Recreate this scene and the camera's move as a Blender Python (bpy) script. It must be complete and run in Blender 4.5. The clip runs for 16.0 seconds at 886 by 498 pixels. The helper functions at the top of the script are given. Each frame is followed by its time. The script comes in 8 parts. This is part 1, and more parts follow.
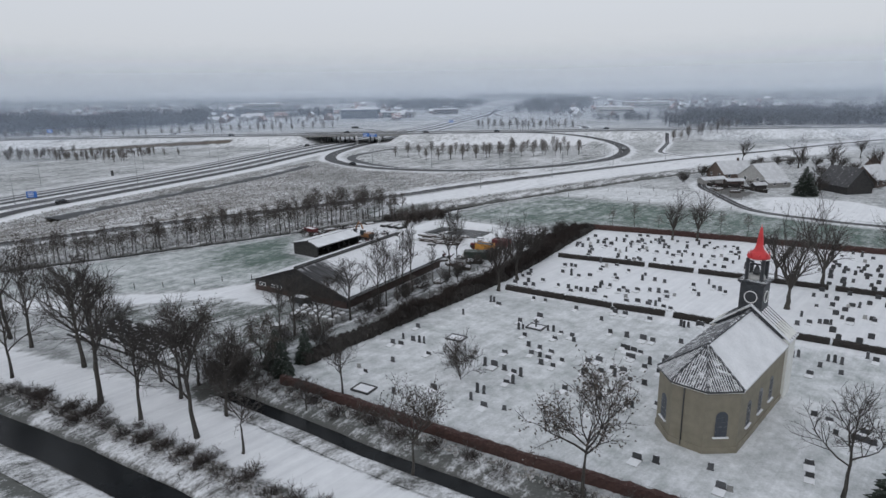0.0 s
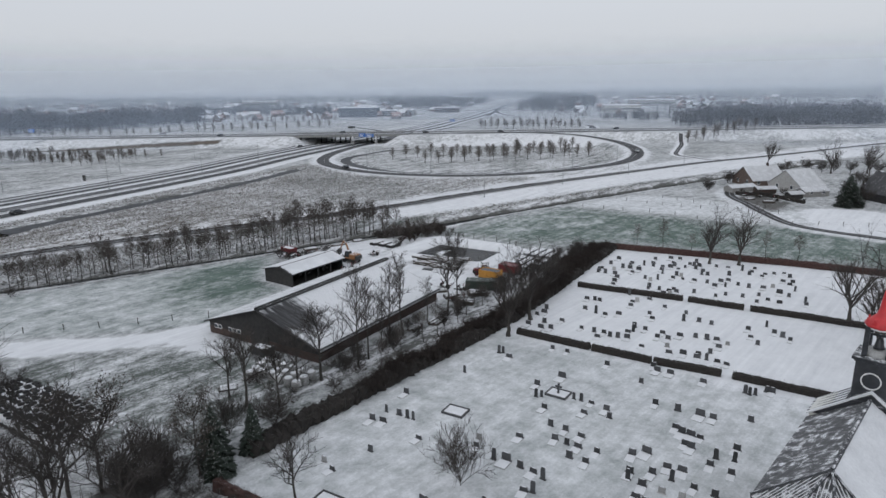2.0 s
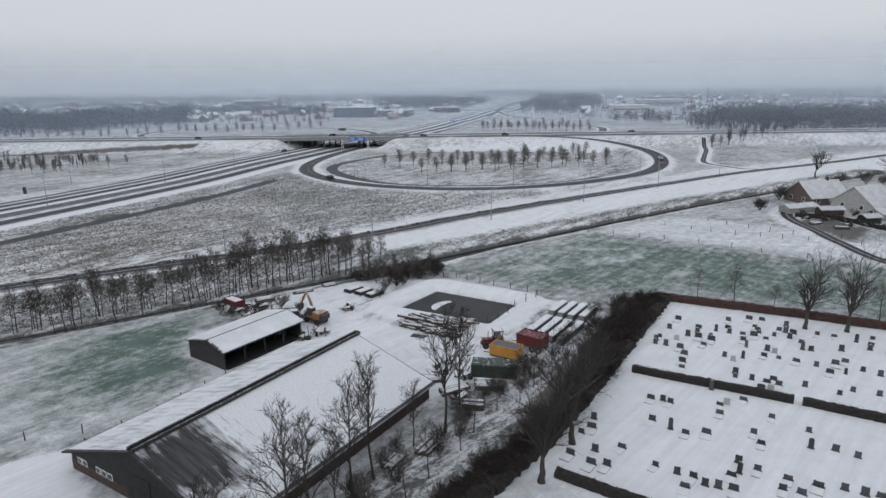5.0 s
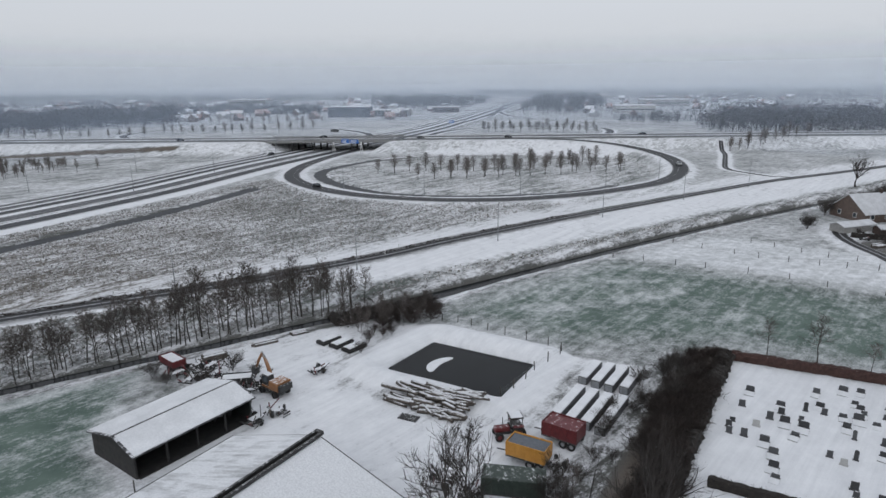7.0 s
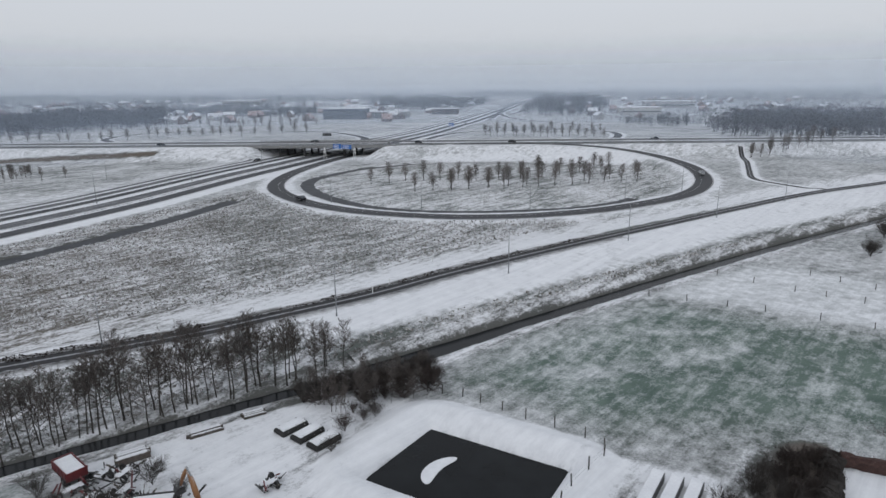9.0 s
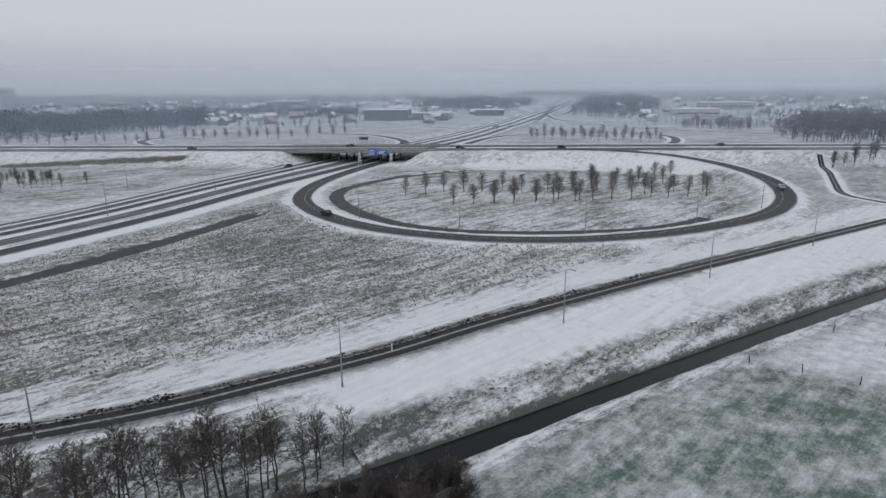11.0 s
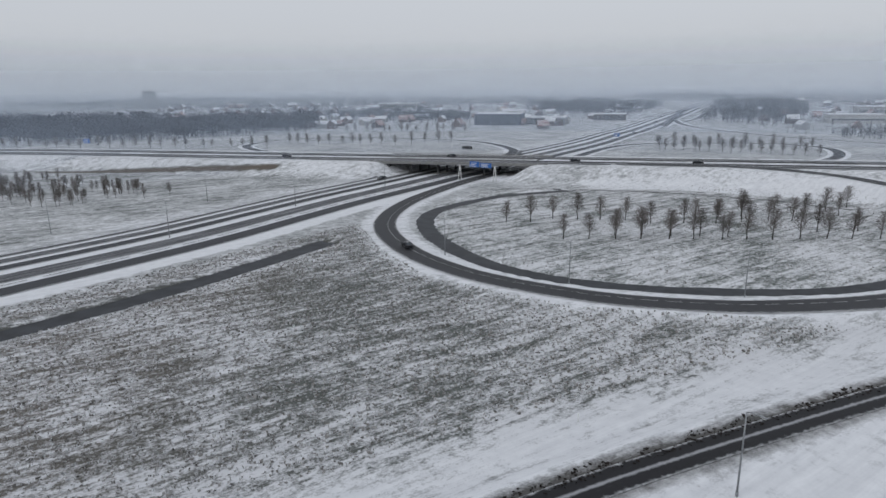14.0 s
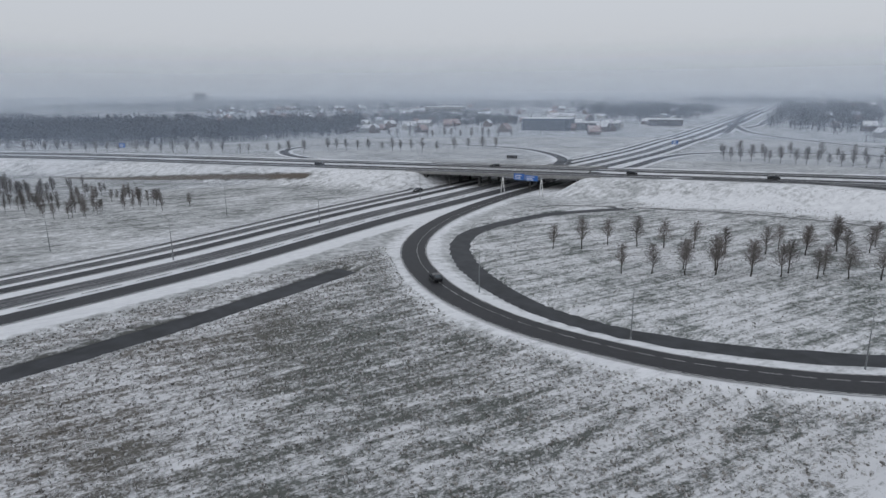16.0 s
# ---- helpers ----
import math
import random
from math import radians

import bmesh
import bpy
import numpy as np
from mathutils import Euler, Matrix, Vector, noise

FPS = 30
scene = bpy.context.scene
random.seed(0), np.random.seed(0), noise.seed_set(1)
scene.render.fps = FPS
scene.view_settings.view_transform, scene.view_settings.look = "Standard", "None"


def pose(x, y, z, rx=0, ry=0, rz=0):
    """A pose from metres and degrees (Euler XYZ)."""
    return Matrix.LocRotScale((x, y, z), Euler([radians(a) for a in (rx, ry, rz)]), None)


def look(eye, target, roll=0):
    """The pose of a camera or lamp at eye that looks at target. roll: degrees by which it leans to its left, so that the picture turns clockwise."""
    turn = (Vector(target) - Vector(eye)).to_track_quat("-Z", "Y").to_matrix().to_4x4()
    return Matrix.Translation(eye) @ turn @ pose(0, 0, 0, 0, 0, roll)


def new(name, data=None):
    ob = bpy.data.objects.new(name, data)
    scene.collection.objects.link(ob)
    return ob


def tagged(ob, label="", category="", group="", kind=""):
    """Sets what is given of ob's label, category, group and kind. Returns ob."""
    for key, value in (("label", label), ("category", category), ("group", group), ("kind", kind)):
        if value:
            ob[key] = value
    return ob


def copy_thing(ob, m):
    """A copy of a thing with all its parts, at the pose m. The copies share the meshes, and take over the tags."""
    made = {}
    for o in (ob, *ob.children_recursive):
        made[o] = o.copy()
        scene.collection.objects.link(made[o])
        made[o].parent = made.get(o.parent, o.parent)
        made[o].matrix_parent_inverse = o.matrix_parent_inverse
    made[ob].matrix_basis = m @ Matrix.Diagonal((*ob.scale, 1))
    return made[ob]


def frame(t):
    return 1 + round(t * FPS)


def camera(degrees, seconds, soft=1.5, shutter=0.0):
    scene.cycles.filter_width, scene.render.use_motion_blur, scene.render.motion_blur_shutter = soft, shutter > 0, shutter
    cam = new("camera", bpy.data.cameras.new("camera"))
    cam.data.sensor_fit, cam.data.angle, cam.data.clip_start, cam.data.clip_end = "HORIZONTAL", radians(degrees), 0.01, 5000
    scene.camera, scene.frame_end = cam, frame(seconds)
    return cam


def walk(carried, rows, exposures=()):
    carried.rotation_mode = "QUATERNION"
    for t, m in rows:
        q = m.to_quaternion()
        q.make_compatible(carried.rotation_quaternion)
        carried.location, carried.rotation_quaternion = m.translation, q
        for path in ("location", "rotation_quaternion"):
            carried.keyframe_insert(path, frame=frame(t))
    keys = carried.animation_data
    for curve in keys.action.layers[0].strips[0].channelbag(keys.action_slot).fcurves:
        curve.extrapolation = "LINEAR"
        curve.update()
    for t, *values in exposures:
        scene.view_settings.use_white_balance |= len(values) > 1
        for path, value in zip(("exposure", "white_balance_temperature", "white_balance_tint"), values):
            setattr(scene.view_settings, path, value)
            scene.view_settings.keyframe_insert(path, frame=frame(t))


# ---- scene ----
cam = camera(70.44, 16.0, soft=1.5)
PATH = [
    (0, pose(0, 0, 37.116, 75.503, 0.846, -0.041)),
    (0.5, pose(0.255, 5.243, 37.118, 75.445, 0.826, 0.017)),
    (1, pose(0.512, 11.213, 37.126, 75.371, 0.838, 0.067)),
    (1.5, pose(0.656, 16.992, 37.121, 75.324, 0.839, 0.086)),
    (2, pose(0.781, 23.431, 37.055, 75.307, 0.818, 0.133)),
    (2.5, pose(0.887, 29.45, 36.983, 75.311, 0.826, 0.148)),
    (3, pose(0.969, 35.909, 37.037, 75.278, 0.802, 0.154)),
    (3.5, pose(1.048, 42.022, 36.918, 75.303, 0.778, 0.148)),
    (4, pose(1.109, 48.543, 36.95, 75.268, 0.732, 0.151)),
    (6.5, pose(1.179, 79.854, 36.479, 75.171, 0.621, 0.07)),
    (7, pose(1.111, 86.347, 36.472, 75.146, 0.568, 0.027)),
    (7.5, pose(0.967, 92.236, 36.494, 75.149, 0.522, -0.01)),
    (8, pose(0.843, 98.535, 36.52, 75.19, 0.479, -0.058)),
    (8.5, pose(0.782, 104.339, 36.543, 75.185, 0.449, -0.11)),
    (9, pose(0.877, 110.709, 36.557, 75.219, 0.477, -0.066)),
    (11.5, pose(1.322, 140.801, 37.19, 75.268, 0.556, 5.942)),
    (12, pose(1.288, 147.063, 37.439, 75.286, 0.613, 8.176)),
    (12.5, pose(1.197, 152.862, 37.61, 75.333, 0.641, 9.95)),
    (13, pose(0.901, 159.066, 37.714, 75.384, 0.649, 11.408)),
    (13.5, pose(0.453, 164.723, 37.824, 75.431, 0.627, 12.768)),
    (14, pose(-0.18, 170.903, 38.013, 75.478, 0.636, 14.225)),
    (14.5, pose(-0.937, 176.607, 38.2, 75.53, 0.604, 15.566)),
    (15, pose(-1.852, 182.781, 38.352, 75.595, 0.577, 16.765)),
    (15.5, pose(-2.795, 188.271, 38.508, 75.665, 0.547, 17.655)),
    (16, pose(-3.892, 193.982, 38.654, 75.754, 0.518, 18.519)),
]
walk(cam, PATH, [(0.0, 0.12), (8.0, 0.12), (12.0, -0.03), (16.0, -0.04)])

# ---- sky and light: low overcast, winter morning ----
SUN_UP, SUN_TURN = radians(32), radians(205)
world = bpy.data.worlds.new("overcast")
scene.world = world
world.use_nodes = True
wn, wl = world.node_tree.nodes, world.node_tree.links
wn.clear()
sky = wn.new("ShaderNodeTexSky")
sky.sky_type, sky.sun_disc = "NISHITA", False
sky.sun_elevation, sky.sun_rotation = SUN_UP, SUN_TURN
sky.dust_density, sky.air_density = 4.0, 1.0
grey = wn.new("ShaderNodeHueSaturation")
grey.inputs["Saturation"].default_value, grey.inputs["Value"].default_value = 0.12, 0.10
wl.new(sky.outputs[0], grey.inputs["Color"])
where = wn.new("ShaderNodeTexCoord")
axes = wn.new("ShaderNodeSeparateXYZ")
wl.new(where.outputs["Generated"], axes.inputs[0])
cloud_noise = wn.new("ShaderNodeTexNoise")
cloud_noise.inputs["Scale"].default_value, cloud_noise.inputs["Detail"].default_value = 2.2, 3.0
stretch = wn.new("ShaderNodeMapping")
stretch.inputs["Scale"].default_value = (1.0, 1.0, 5.0)
wl.new(where.outputs["Generated"], stretch.inputs[0])
wl.new(stretch.outputs[0], cloud_noise.inputs["Vector"])
lift = wn.new("ShaderNodeMath")
lift.operation = "MULTIPLY_ADD"
lift.inputs[1].default_value, lift.inputs[2].default_value = 0.05, -0.025
wl.new(cloud_noise.outputs["Fac"], lift.inputs[0])
height = wn.new("ShaderNodeMath")
height.operation = "ADD"
wl.new(axes.outputs["Z"], height.inputs[0])
wl.new(lift.outputs[0], height.inputs[1])
ramp = wn.new("ShaderNodeValToRGB")
ramp.color_ramp.elements[0].position, ramp.color_ramp.elements[0].color = 0.0, (0.545, 0.572, 0.606, 1)
ramp.color_ramp.elements[1].position, ramp.color_ramp.elements[1].color = 1.0, (0.70, 0.745, 0.82, 1)
for at, col in ((0.03, (0.595, 0.625, 0.664, 1)), (0.10, (0.605, 0.64, 0.695, 1)), (0.30, (0.66, 0.70, 0.77, 1))):
    e = ramp.color_ramp.elements.new(at)
    e.color = col
wl.new(height.outputs[0], ramp.inputs[0])
blend = wn.new("ShaderNodeMixRGB")
blend.inputs[0].default_value = 0.88
wl.new(grey.outputs[0], blend.inputs[1])
wl.new(ramp.outputs[0], blend.inputs[2])
back = wn.new("ShaderNodeBackground")
back.inputs["Strength"].default_value = 1.0
wl.new(blend.outputs[0], back.inputs["Color"])
wl.new(back.outputs[0], wn.new("ShaderNodeOutputWorld").inputs["Surface"])

sun = new("sun", bpy.data.lights.new("sun", "SUN"))
sun.data.energy, sun.data.angle, sun.data.color = 0.28, radians(40), (1.0, 0.97, 0.93)
sun.matrix_world = look((0, 0, 200), (math.sin(SUN_TURN) * -100, math.cos(SUN_TURN) * -100, 200 - 100 * math.tan(SUN_UP)))
scene.view_settings.exposure = 0.0

# ---- materials ----
def nodes_of(name):
    m = bpy.data.materials.new(name)
    m.use_nodes = True
    return m, m.node_tree.nodes, m.node_tree.links, m.node_tree.nodes["Principled BSDF"]


def noise_tex(n, l, vec, scale, detail=4.0, rough=0.55):
    t = n.new("ShaderNodeTexNoise")
    t.inputs["Scale"].default_value, t.inputs["Detail"].default_value, t.inputs["Roughness"].default_value = scale, detail, rough
    l.new(vec, t.inputs["Vector"])
    return t.outputs["Fac"]


def remap(n, l, value, a, b, c=0.0, d=1.0):
    r = n.new("ShaderNodeMapRange")
    r.inputs[1].default_value, r.inputs[2].default_value, r.inputs[3].default_value, r.inputs[4].default_value = a, b, c, d
    l.new(value, r.inputs[0])
    return r.outputs[0]


def calc(n, l, op, a, b):
    m = n.new("ShaderNodeMath")
    m.operation = op
    for i, v in enumerate((a, b)):
        if isinstance(v, (int, float)):
            m.inputs[i].default_value = v
        else:
            l.new(v, m.inputs[i])
    return m.outputs[0]


def mix(n, l, fac, a, b):
    m = n.new("ShaderNodeMixRGB")
    for i, v in enumerate((fac, a, b)):
        if isinstance(v, (int, float)):
            m.inputs[i].default_value = v
        elif isinstance(v, tuple):
            m.inputs[i].default_value = (*v, 1)
        else:
            l.new(v, m.inputs[i])
    return m.outputs[0]


SNOW = (0.73, 0.74, 0.76)


def surface(name, dark, light, scale=3.0, rough=0.8, bump=0.2, metal=0.0, snow=0.0, fine=8.0, spread=0.25, use_world=False, tilt=(0.45, 0.8)):
    """A two-scale mottled surface. snow: how much lies on faces that look upward. spread: variation from piece to piece."""
    m, n, l, bsdf = nodes_of(name)
    g = n.new("ShaderNodeNewGeometry")
    vec = g.outputs["Position"] if use_world else n.new("ShaderNodeTexCoord").outputs["Object"]
    big, small = noise_tex(n, l, vec, scale), noise_tex(n, l, vec, scale * fine, 3.0)
    both = calc(n, l, "ADD", calc(n, l, "MULTIPLY", big, 0.6), calc(n, l, "MULTIPLY", small, 0.4))
    col = mix(n, l, remap(n, l, both, 0.33, 0.67), dark, light)
    if spread:
        rnd = n.new("ShaderNodeObjectInfo").outputs["Random"]
        hsv = n.new("ShaderNodeHueSaturation")
        l.new(remap(n, l, rnd, 0, 1, 1 - spread, 1 + spread), hsv.inputs["Value"])
        l.new(col, hsv.inputs["Color"])
        col = hsv.outputs[0]
    if snow:
        up = n.new("ShaderNodeSeparateXYZ")
        l.new(g.outputs["Normal"], up.inputs[0])
        cover = remap(n, l, up.outputs["Z"], *tilt)
        patch = remap(n, l, calc(n, l, "ADD", big, calc(n, l, "MULTIPLY", small, 0.5)), 1.03 - 0.6 * snow, 1.17 - 0.6 * snow)
        col = mix(n, l, calc(n, l, "MULTIPLY", cover, patch), col, SNOW)
    l.new(col, bsdf.inputs["Base Color"])
    bsdf.inputs["Roughness"].default_value, bsdf.inputs["Metallic"].default_value = rough, metal
    if bump:
        b = n.new("ShaderNodeBump")
        b.inputs["Strength"].default_value, b.inputs["Distance"].default_value = bump, 0.05
        l.new(both, b.inputs["Height"])
        l.new(b.outputs[0], bsdf.inputs["Normal"])
    return m


def ground_material():
    """Grass under a thin, patchy snow. cover, green and coarse are kept on the sheet's corners."""
    m, n, l, bsdf = nodes_of("snowy_ground")
    def field(name):
        a = n.new("ShaderNodeAttribute")
        a.attribute_name = name
        return a.outputs["Fac"]
    cover, green, coarse, reed = field("cover"), field("green"), field("coarse"), field("reed")
    pos = n.new("ShaderNodeNewGeometry").outputs["Position"]
    turn = n.new("ShaderNodeMapping")
    turn.inputs["Rotation"].default_value = (0, 0, radians(48))
    turn.vector_type = "TEXTURE"
    turn.inputs["Scale"].default_value = (4.55, 1.0, 1.0)
    l.new(pos, turn.inputs[0])
    squeeze = n.new("ShaderNodeMapping")
    squeeze.inputs["Rotation"].default_value = (0, 0, radians(48))
    squeeze.vector_type = "TEXTURE"
    squeeze.inputs["Scale"].default_value = (1.67, 1.0, 1.0)
    l.new(pos, squeeze.inputs[0])
    streak = noise_tex(n, l, turn.outputs[0], 1.2, 6.0, 0.68)
    fine = noise_tex(n, l, turn.outputs[0], 3.2, 5.0, 0.7)
    clump = noise_tex(n, l, squeeze.outputs[0], 2.6, 6.0, 0.74)
    broad = noise_tex(n, l, pos, 0.045, 4.0, 0.55)
    mid = noise_tex(n, l, pos, 0.2, 4.0, 0.6)
    fleck = noise_tex(n, l, pos, 3.4, 5.0, 0.75)
    patch = noise_tex(n, l, pos, 0.5, 5.0, 0.62)
    tuft = noise_tex(n, l, squeeze.outputs[0], 0.95, 6.0, 0.70)
    swathe = noise_tex(n, l, turn.outputs[0], 0.34, 5.0, 0.66)

    def weigh(*pairs):
        total = 0.0
        for value, share in pairs:
            total = calc(n, l, "ADD", total, calc(n, l, "MULTIPLY", value, share))
        return total
    smooth = calc(n, l, "ADD", calc(n, l, "MULTIPLY", weigh((streak, 0.12), (fine, 0.16), (fleck, 0.22), (patch, 0.50)), remap(n, l, coarse, 0.1, 0.5, 0.75, 1.0)), remap(n, l, coarse, 0.1, 0.5, 0.125, 0.0))
    lumpy = calc(n, l, "ADD", calc(n, l, "MULTIPLY", weigh((tuft, 0.28), (swathe, 0.32), (clump, 0.23), (fleck, 0.17)), 1.40), -0.20)
    pattern = n.new("ShaderNodeMix")
    l.new(coarse, pattern.inputs[0]), l.new(smooth, pattern.inputs[2]), l.new(lumpy, pattern.inputs[3])
    calm = n.new("ShaderNodeMath")
    calm.operation = "MULTIPLY_ADD"
    even = remap(n, l, green, 0.5, 1.0, 1.0, 0.82)
    l.new(pattern.outputs[0], calm.inputs[0]), l.new(even, calm.inputs[1]), l.new(remap(n, l, even, 0.0, 1.0, 0.5, 0.0), calm.inputs[2])
    rows = n.new("ShaderNodeMapping")
    rows.inputs["Rotation"].default_value = (0, 0, radians(48))
    rows.vector_type = "TEXTURE"
    rows.inputs["Scale"].default_value = (18.2, 1.0, 1.0)
    l.new(pos, rows.inputs[0])
    furrow = noise_tex(n, l, rows.outputs[0], 0.95, 6.0, 0.66)
    drift = calc(n, l, "ADD", calc(n, l, "MULTIPLY", calc(n, l, "SUBTRACT", broad, 0.5), 0.20), calc(n, l, "MULTIPLY", calc(n, l, "SUBTRACT", mid, 0.5), 0.12))
    drift = calc(n, l, "MULTIPLY", drift, remap(n, l, green, 0.4, 1.0, 1.0, 0.4))
    lines = calc(n, l, "MULTIPLY", calc(n, l, "SUBTRACT", furrow, 0.5), remap(n, l, coarse, 0.15, 1.0, 0.02, 0.24))
    level = calc(n, l, "ADD", calc(n, l, "ADD", calm.outputs[0], calc(n, l, "ADD", drift, lines)), calc(n, l, "MULTIPLY", calc(n, l, "SUBTRACT", cover, 0.5), 0.52))
    # thin even snow lets the turf shine through softly; in rough grass it lies in sharp clots
    soft_edge = remap(n, l, coarse, 0.15, 0.9, 0.15, 0.055)
    melt = n.new("ShaderNodeMapRange")
    l.new(level, melt.inputs[0]), l.new(calc(n, l, "SUBTRACT", 0.505, soft_edge), melt.inputs[1]), l.new(calc(n, l, "ADD", 0.505, soft_edge), melt.inputs[2])
    white = melt.outputs[0]
    earth = mix(n, l, remap(n, l, broad, 0.42, 0.60), (0.046, 0.047, 0.046), (0.068, 0.060, 0.056))
    turf = mix(n, l, remap(n, l, fleck, 0.3, 0.7), earth, (0.104, 0.102, 0.097))
    turf = mix(n, l, calc(n, l, "MULTIPLY", coarse, 0.2), turf, (0.17, 0.165, 0.158))
    lush = mix(n, l, remap(n, l, mid, 0.35, 0.65), (0.060, 0.096, 0.080), (0.112, 0.155, 0.132))
    brown = mix(n, l, fleck, (0.065, 0.052, 0.042), (0.155, 0.125, 0.10))
    bare = mix(n, l, reed, mix(n, l, green, turf, lush), brown)
    powder = remap(n, l, calc(n, l, "ADD", calc(n, l, "MULTIPLY", smooth, 0.6), calc(n, l, "MULTIPLY", furrow, 0.4)), 0.36, 0.60)
    snow = mix(n, l, powder, (0.57, 0.58, 0.605), (0.76, 0.77, 0.79))
    # snow that lies in standing grass is never quite closed
    snow = mix(n, l, remap(n, l, coarse, 0.6, 1.0, 0.0, 0.38), snow, (0.46, 0.46, 0.475))
    l.new(mix(n, l, white, bare, snow), bsdf.inputs["Base Color"])
    bsdf.inputs["Roughness"].default_value = 0.9
    b = n.new("ShaderNodeBump")
    b.inputs["Strength"].default_value, b.inputs["Distance"].default_value = 0.5, 0.25
    l.new(level, b.inputs["Height"])
    l.new(b.outputs[0], bsdf.inputs["Normal"])
    return m


def road_material(name, base, slush, streaks=0.45, tracks=False):
    """Asphalt with tracks cleared by wheels and slush between them; across runs from -1 to 1."""
    m, n, l, bsdf = nodes_of(name)
    a = n.new("ShaderNodeAttribute")
    a.attribute_name = "across"
    uv = n.new("ShaderNodeAttribute")
    uv.attribute_name = "along"
    line = n.new("ShaderNodeCombineXYZ")
    l.new(calc(n, l, "MULTIPLY", a.outputs["Fac"], 3.0), line.inputs[0])
    l.new(calc(n, l, "MULTIPLY", uv.outputs["Fac"], 0.03), line.inputs[1])
    pos = n.new("ShaderNodeNewGeometry").outputs["Position"]
    long_streak = noise_tex(n, l, line.outputs[0], 1.6, 4.0, 0.6)
    grain = noise_tex(n, l, pos, 1.3, 5.0, 0.65)
    edge = remap(n, l, calc(n, l, "ADD", calc(n, l, "ABSOLUTE", a.outputs["Fac"], 0), calc(n, l, "MULTIPLY", grain, 0.7 if tracks else 0.16)), *((1.18, 1.55) if tracks else (0.98, 1.08)))
    wet = remap(n, l, calc(n, l, "ADD", calc(n, l, "MULTIPLY", long_streak, 0.75), calc(n, l, "MULTIPLY", grain, 0.25)), 0.62 - 0.3 * streaks, 0.80 - 0.3 * streaks)
    tar = mix(n, l, remap(n, l, grain, 0.3, 0.7), tuple(c * 0.8 for c in base), tuple(c * 1.25 for c in base))
    col = mix(n, l, calc(n, l, "MULTIPLY", wet, streaks), tar, slush)
    if tracks:
        # snow left standing between two wheel tracks
        side = calc(n, l, "ADD", calc(n, l, "ABSOLUTE", a.outputs["Fac"], 0), calc(n, l, "MULTIPLY", calc(n, l, "SUBTRACT", grain, 0.5), 0.3))
        col = mix(n, l, remap(n, l, side, 0.17, 0.03), col, (0.30, 0.305, 0.32))
    l.new(mix(n, l, edge, col, SNOW), bsdf.inputs["Base Color"])
    bsdf.inputs["Roughness"].default_value, bsdf.inputs["Specular IOR Level"].default_value = 0.6, 0.25
    return m


def plain_glass(name, tint):
    m, n, l, bsdf = nodes_of(name)
    bsdf.inputs["Base Color"].default_value = (*tint, 1)
    bsdf.inputs["Roughness"].default_value, bsdf.inputs["IOR"].default_value = 0.08, 1.5
    return m


def still_water(name, deep, rough=0.12):
    m, n, l, bsdf = nodes_of(name)
    pos = n.new("ShaderNodeNewGeometry").outputs["Position"]
    l.new(mix(n, l, remap(n, l, noise_tex(n, l, pos, 0.3), 0.35, 0.65), deep, tuple(c * 1.7 for c in deep)), bsdf.inputs["Base Color"])
    bsdf.inputs["Roughness"].default_value, bsdf.inputs["Specular IOR Level"].default_value = rough, 0.10
    return m


def haze_sheet_material(name, amount, top, tint):
    """Haze put on a sheet: lets most light through, scatters the rest; thins upward."""
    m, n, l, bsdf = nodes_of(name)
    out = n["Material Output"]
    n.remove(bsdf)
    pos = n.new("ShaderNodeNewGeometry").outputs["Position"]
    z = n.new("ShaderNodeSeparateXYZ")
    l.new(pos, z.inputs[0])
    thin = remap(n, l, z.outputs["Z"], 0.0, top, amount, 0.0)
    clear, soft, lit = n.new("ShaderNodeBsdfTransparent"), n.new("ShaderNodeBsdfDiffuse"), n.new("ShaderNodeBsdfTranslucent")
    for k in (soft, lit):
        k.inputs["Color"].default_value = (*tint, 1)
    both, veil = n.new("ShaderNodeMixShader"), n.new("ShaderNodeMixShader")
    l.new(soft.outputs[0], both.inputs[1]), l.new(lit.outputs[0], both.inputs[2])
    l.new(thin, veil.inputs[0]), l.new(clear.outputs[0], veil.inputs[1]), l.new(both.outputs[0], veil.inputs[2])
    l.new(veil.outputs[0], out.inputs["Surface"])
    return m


def tussock_material():
    """Dead grass, tuft by tuft: dark, straw-coloured or frosted."""
    m, n, l, bsdf = nodes_of("tussocks")
    rnd = n.new("ShaderNodeNewGeometry").outputs["Random Per Island"]
    ramp = n.new("ShaderNodeValToRGB")
    ramp.color_ramp.elements[0].color, ramp.color_ramp.elements[1].color = (0.17, 0.165, 0.155, 1), (0.70, 0.71, 0.73, 1)
    ramp.color_ramp.elements[1].position = 0.9
    for at, col in ((0.2, (0.26, 0.25, 0.235, 1)), (0.4, (0.40, 0.385, 0.37, 1)), (0.6, (0.56, 0.56, 0.565, 1))):
        e = ramp.color_ramp.elements.new(at)
        e.color = col
    l.new(rnd, ramp.inputs[0])
    l.new(ramp.outputs[0], bsdf.inputs["Base Color"])
    bsdf.inputs["Roughness"].default_value = 0.9
    return m


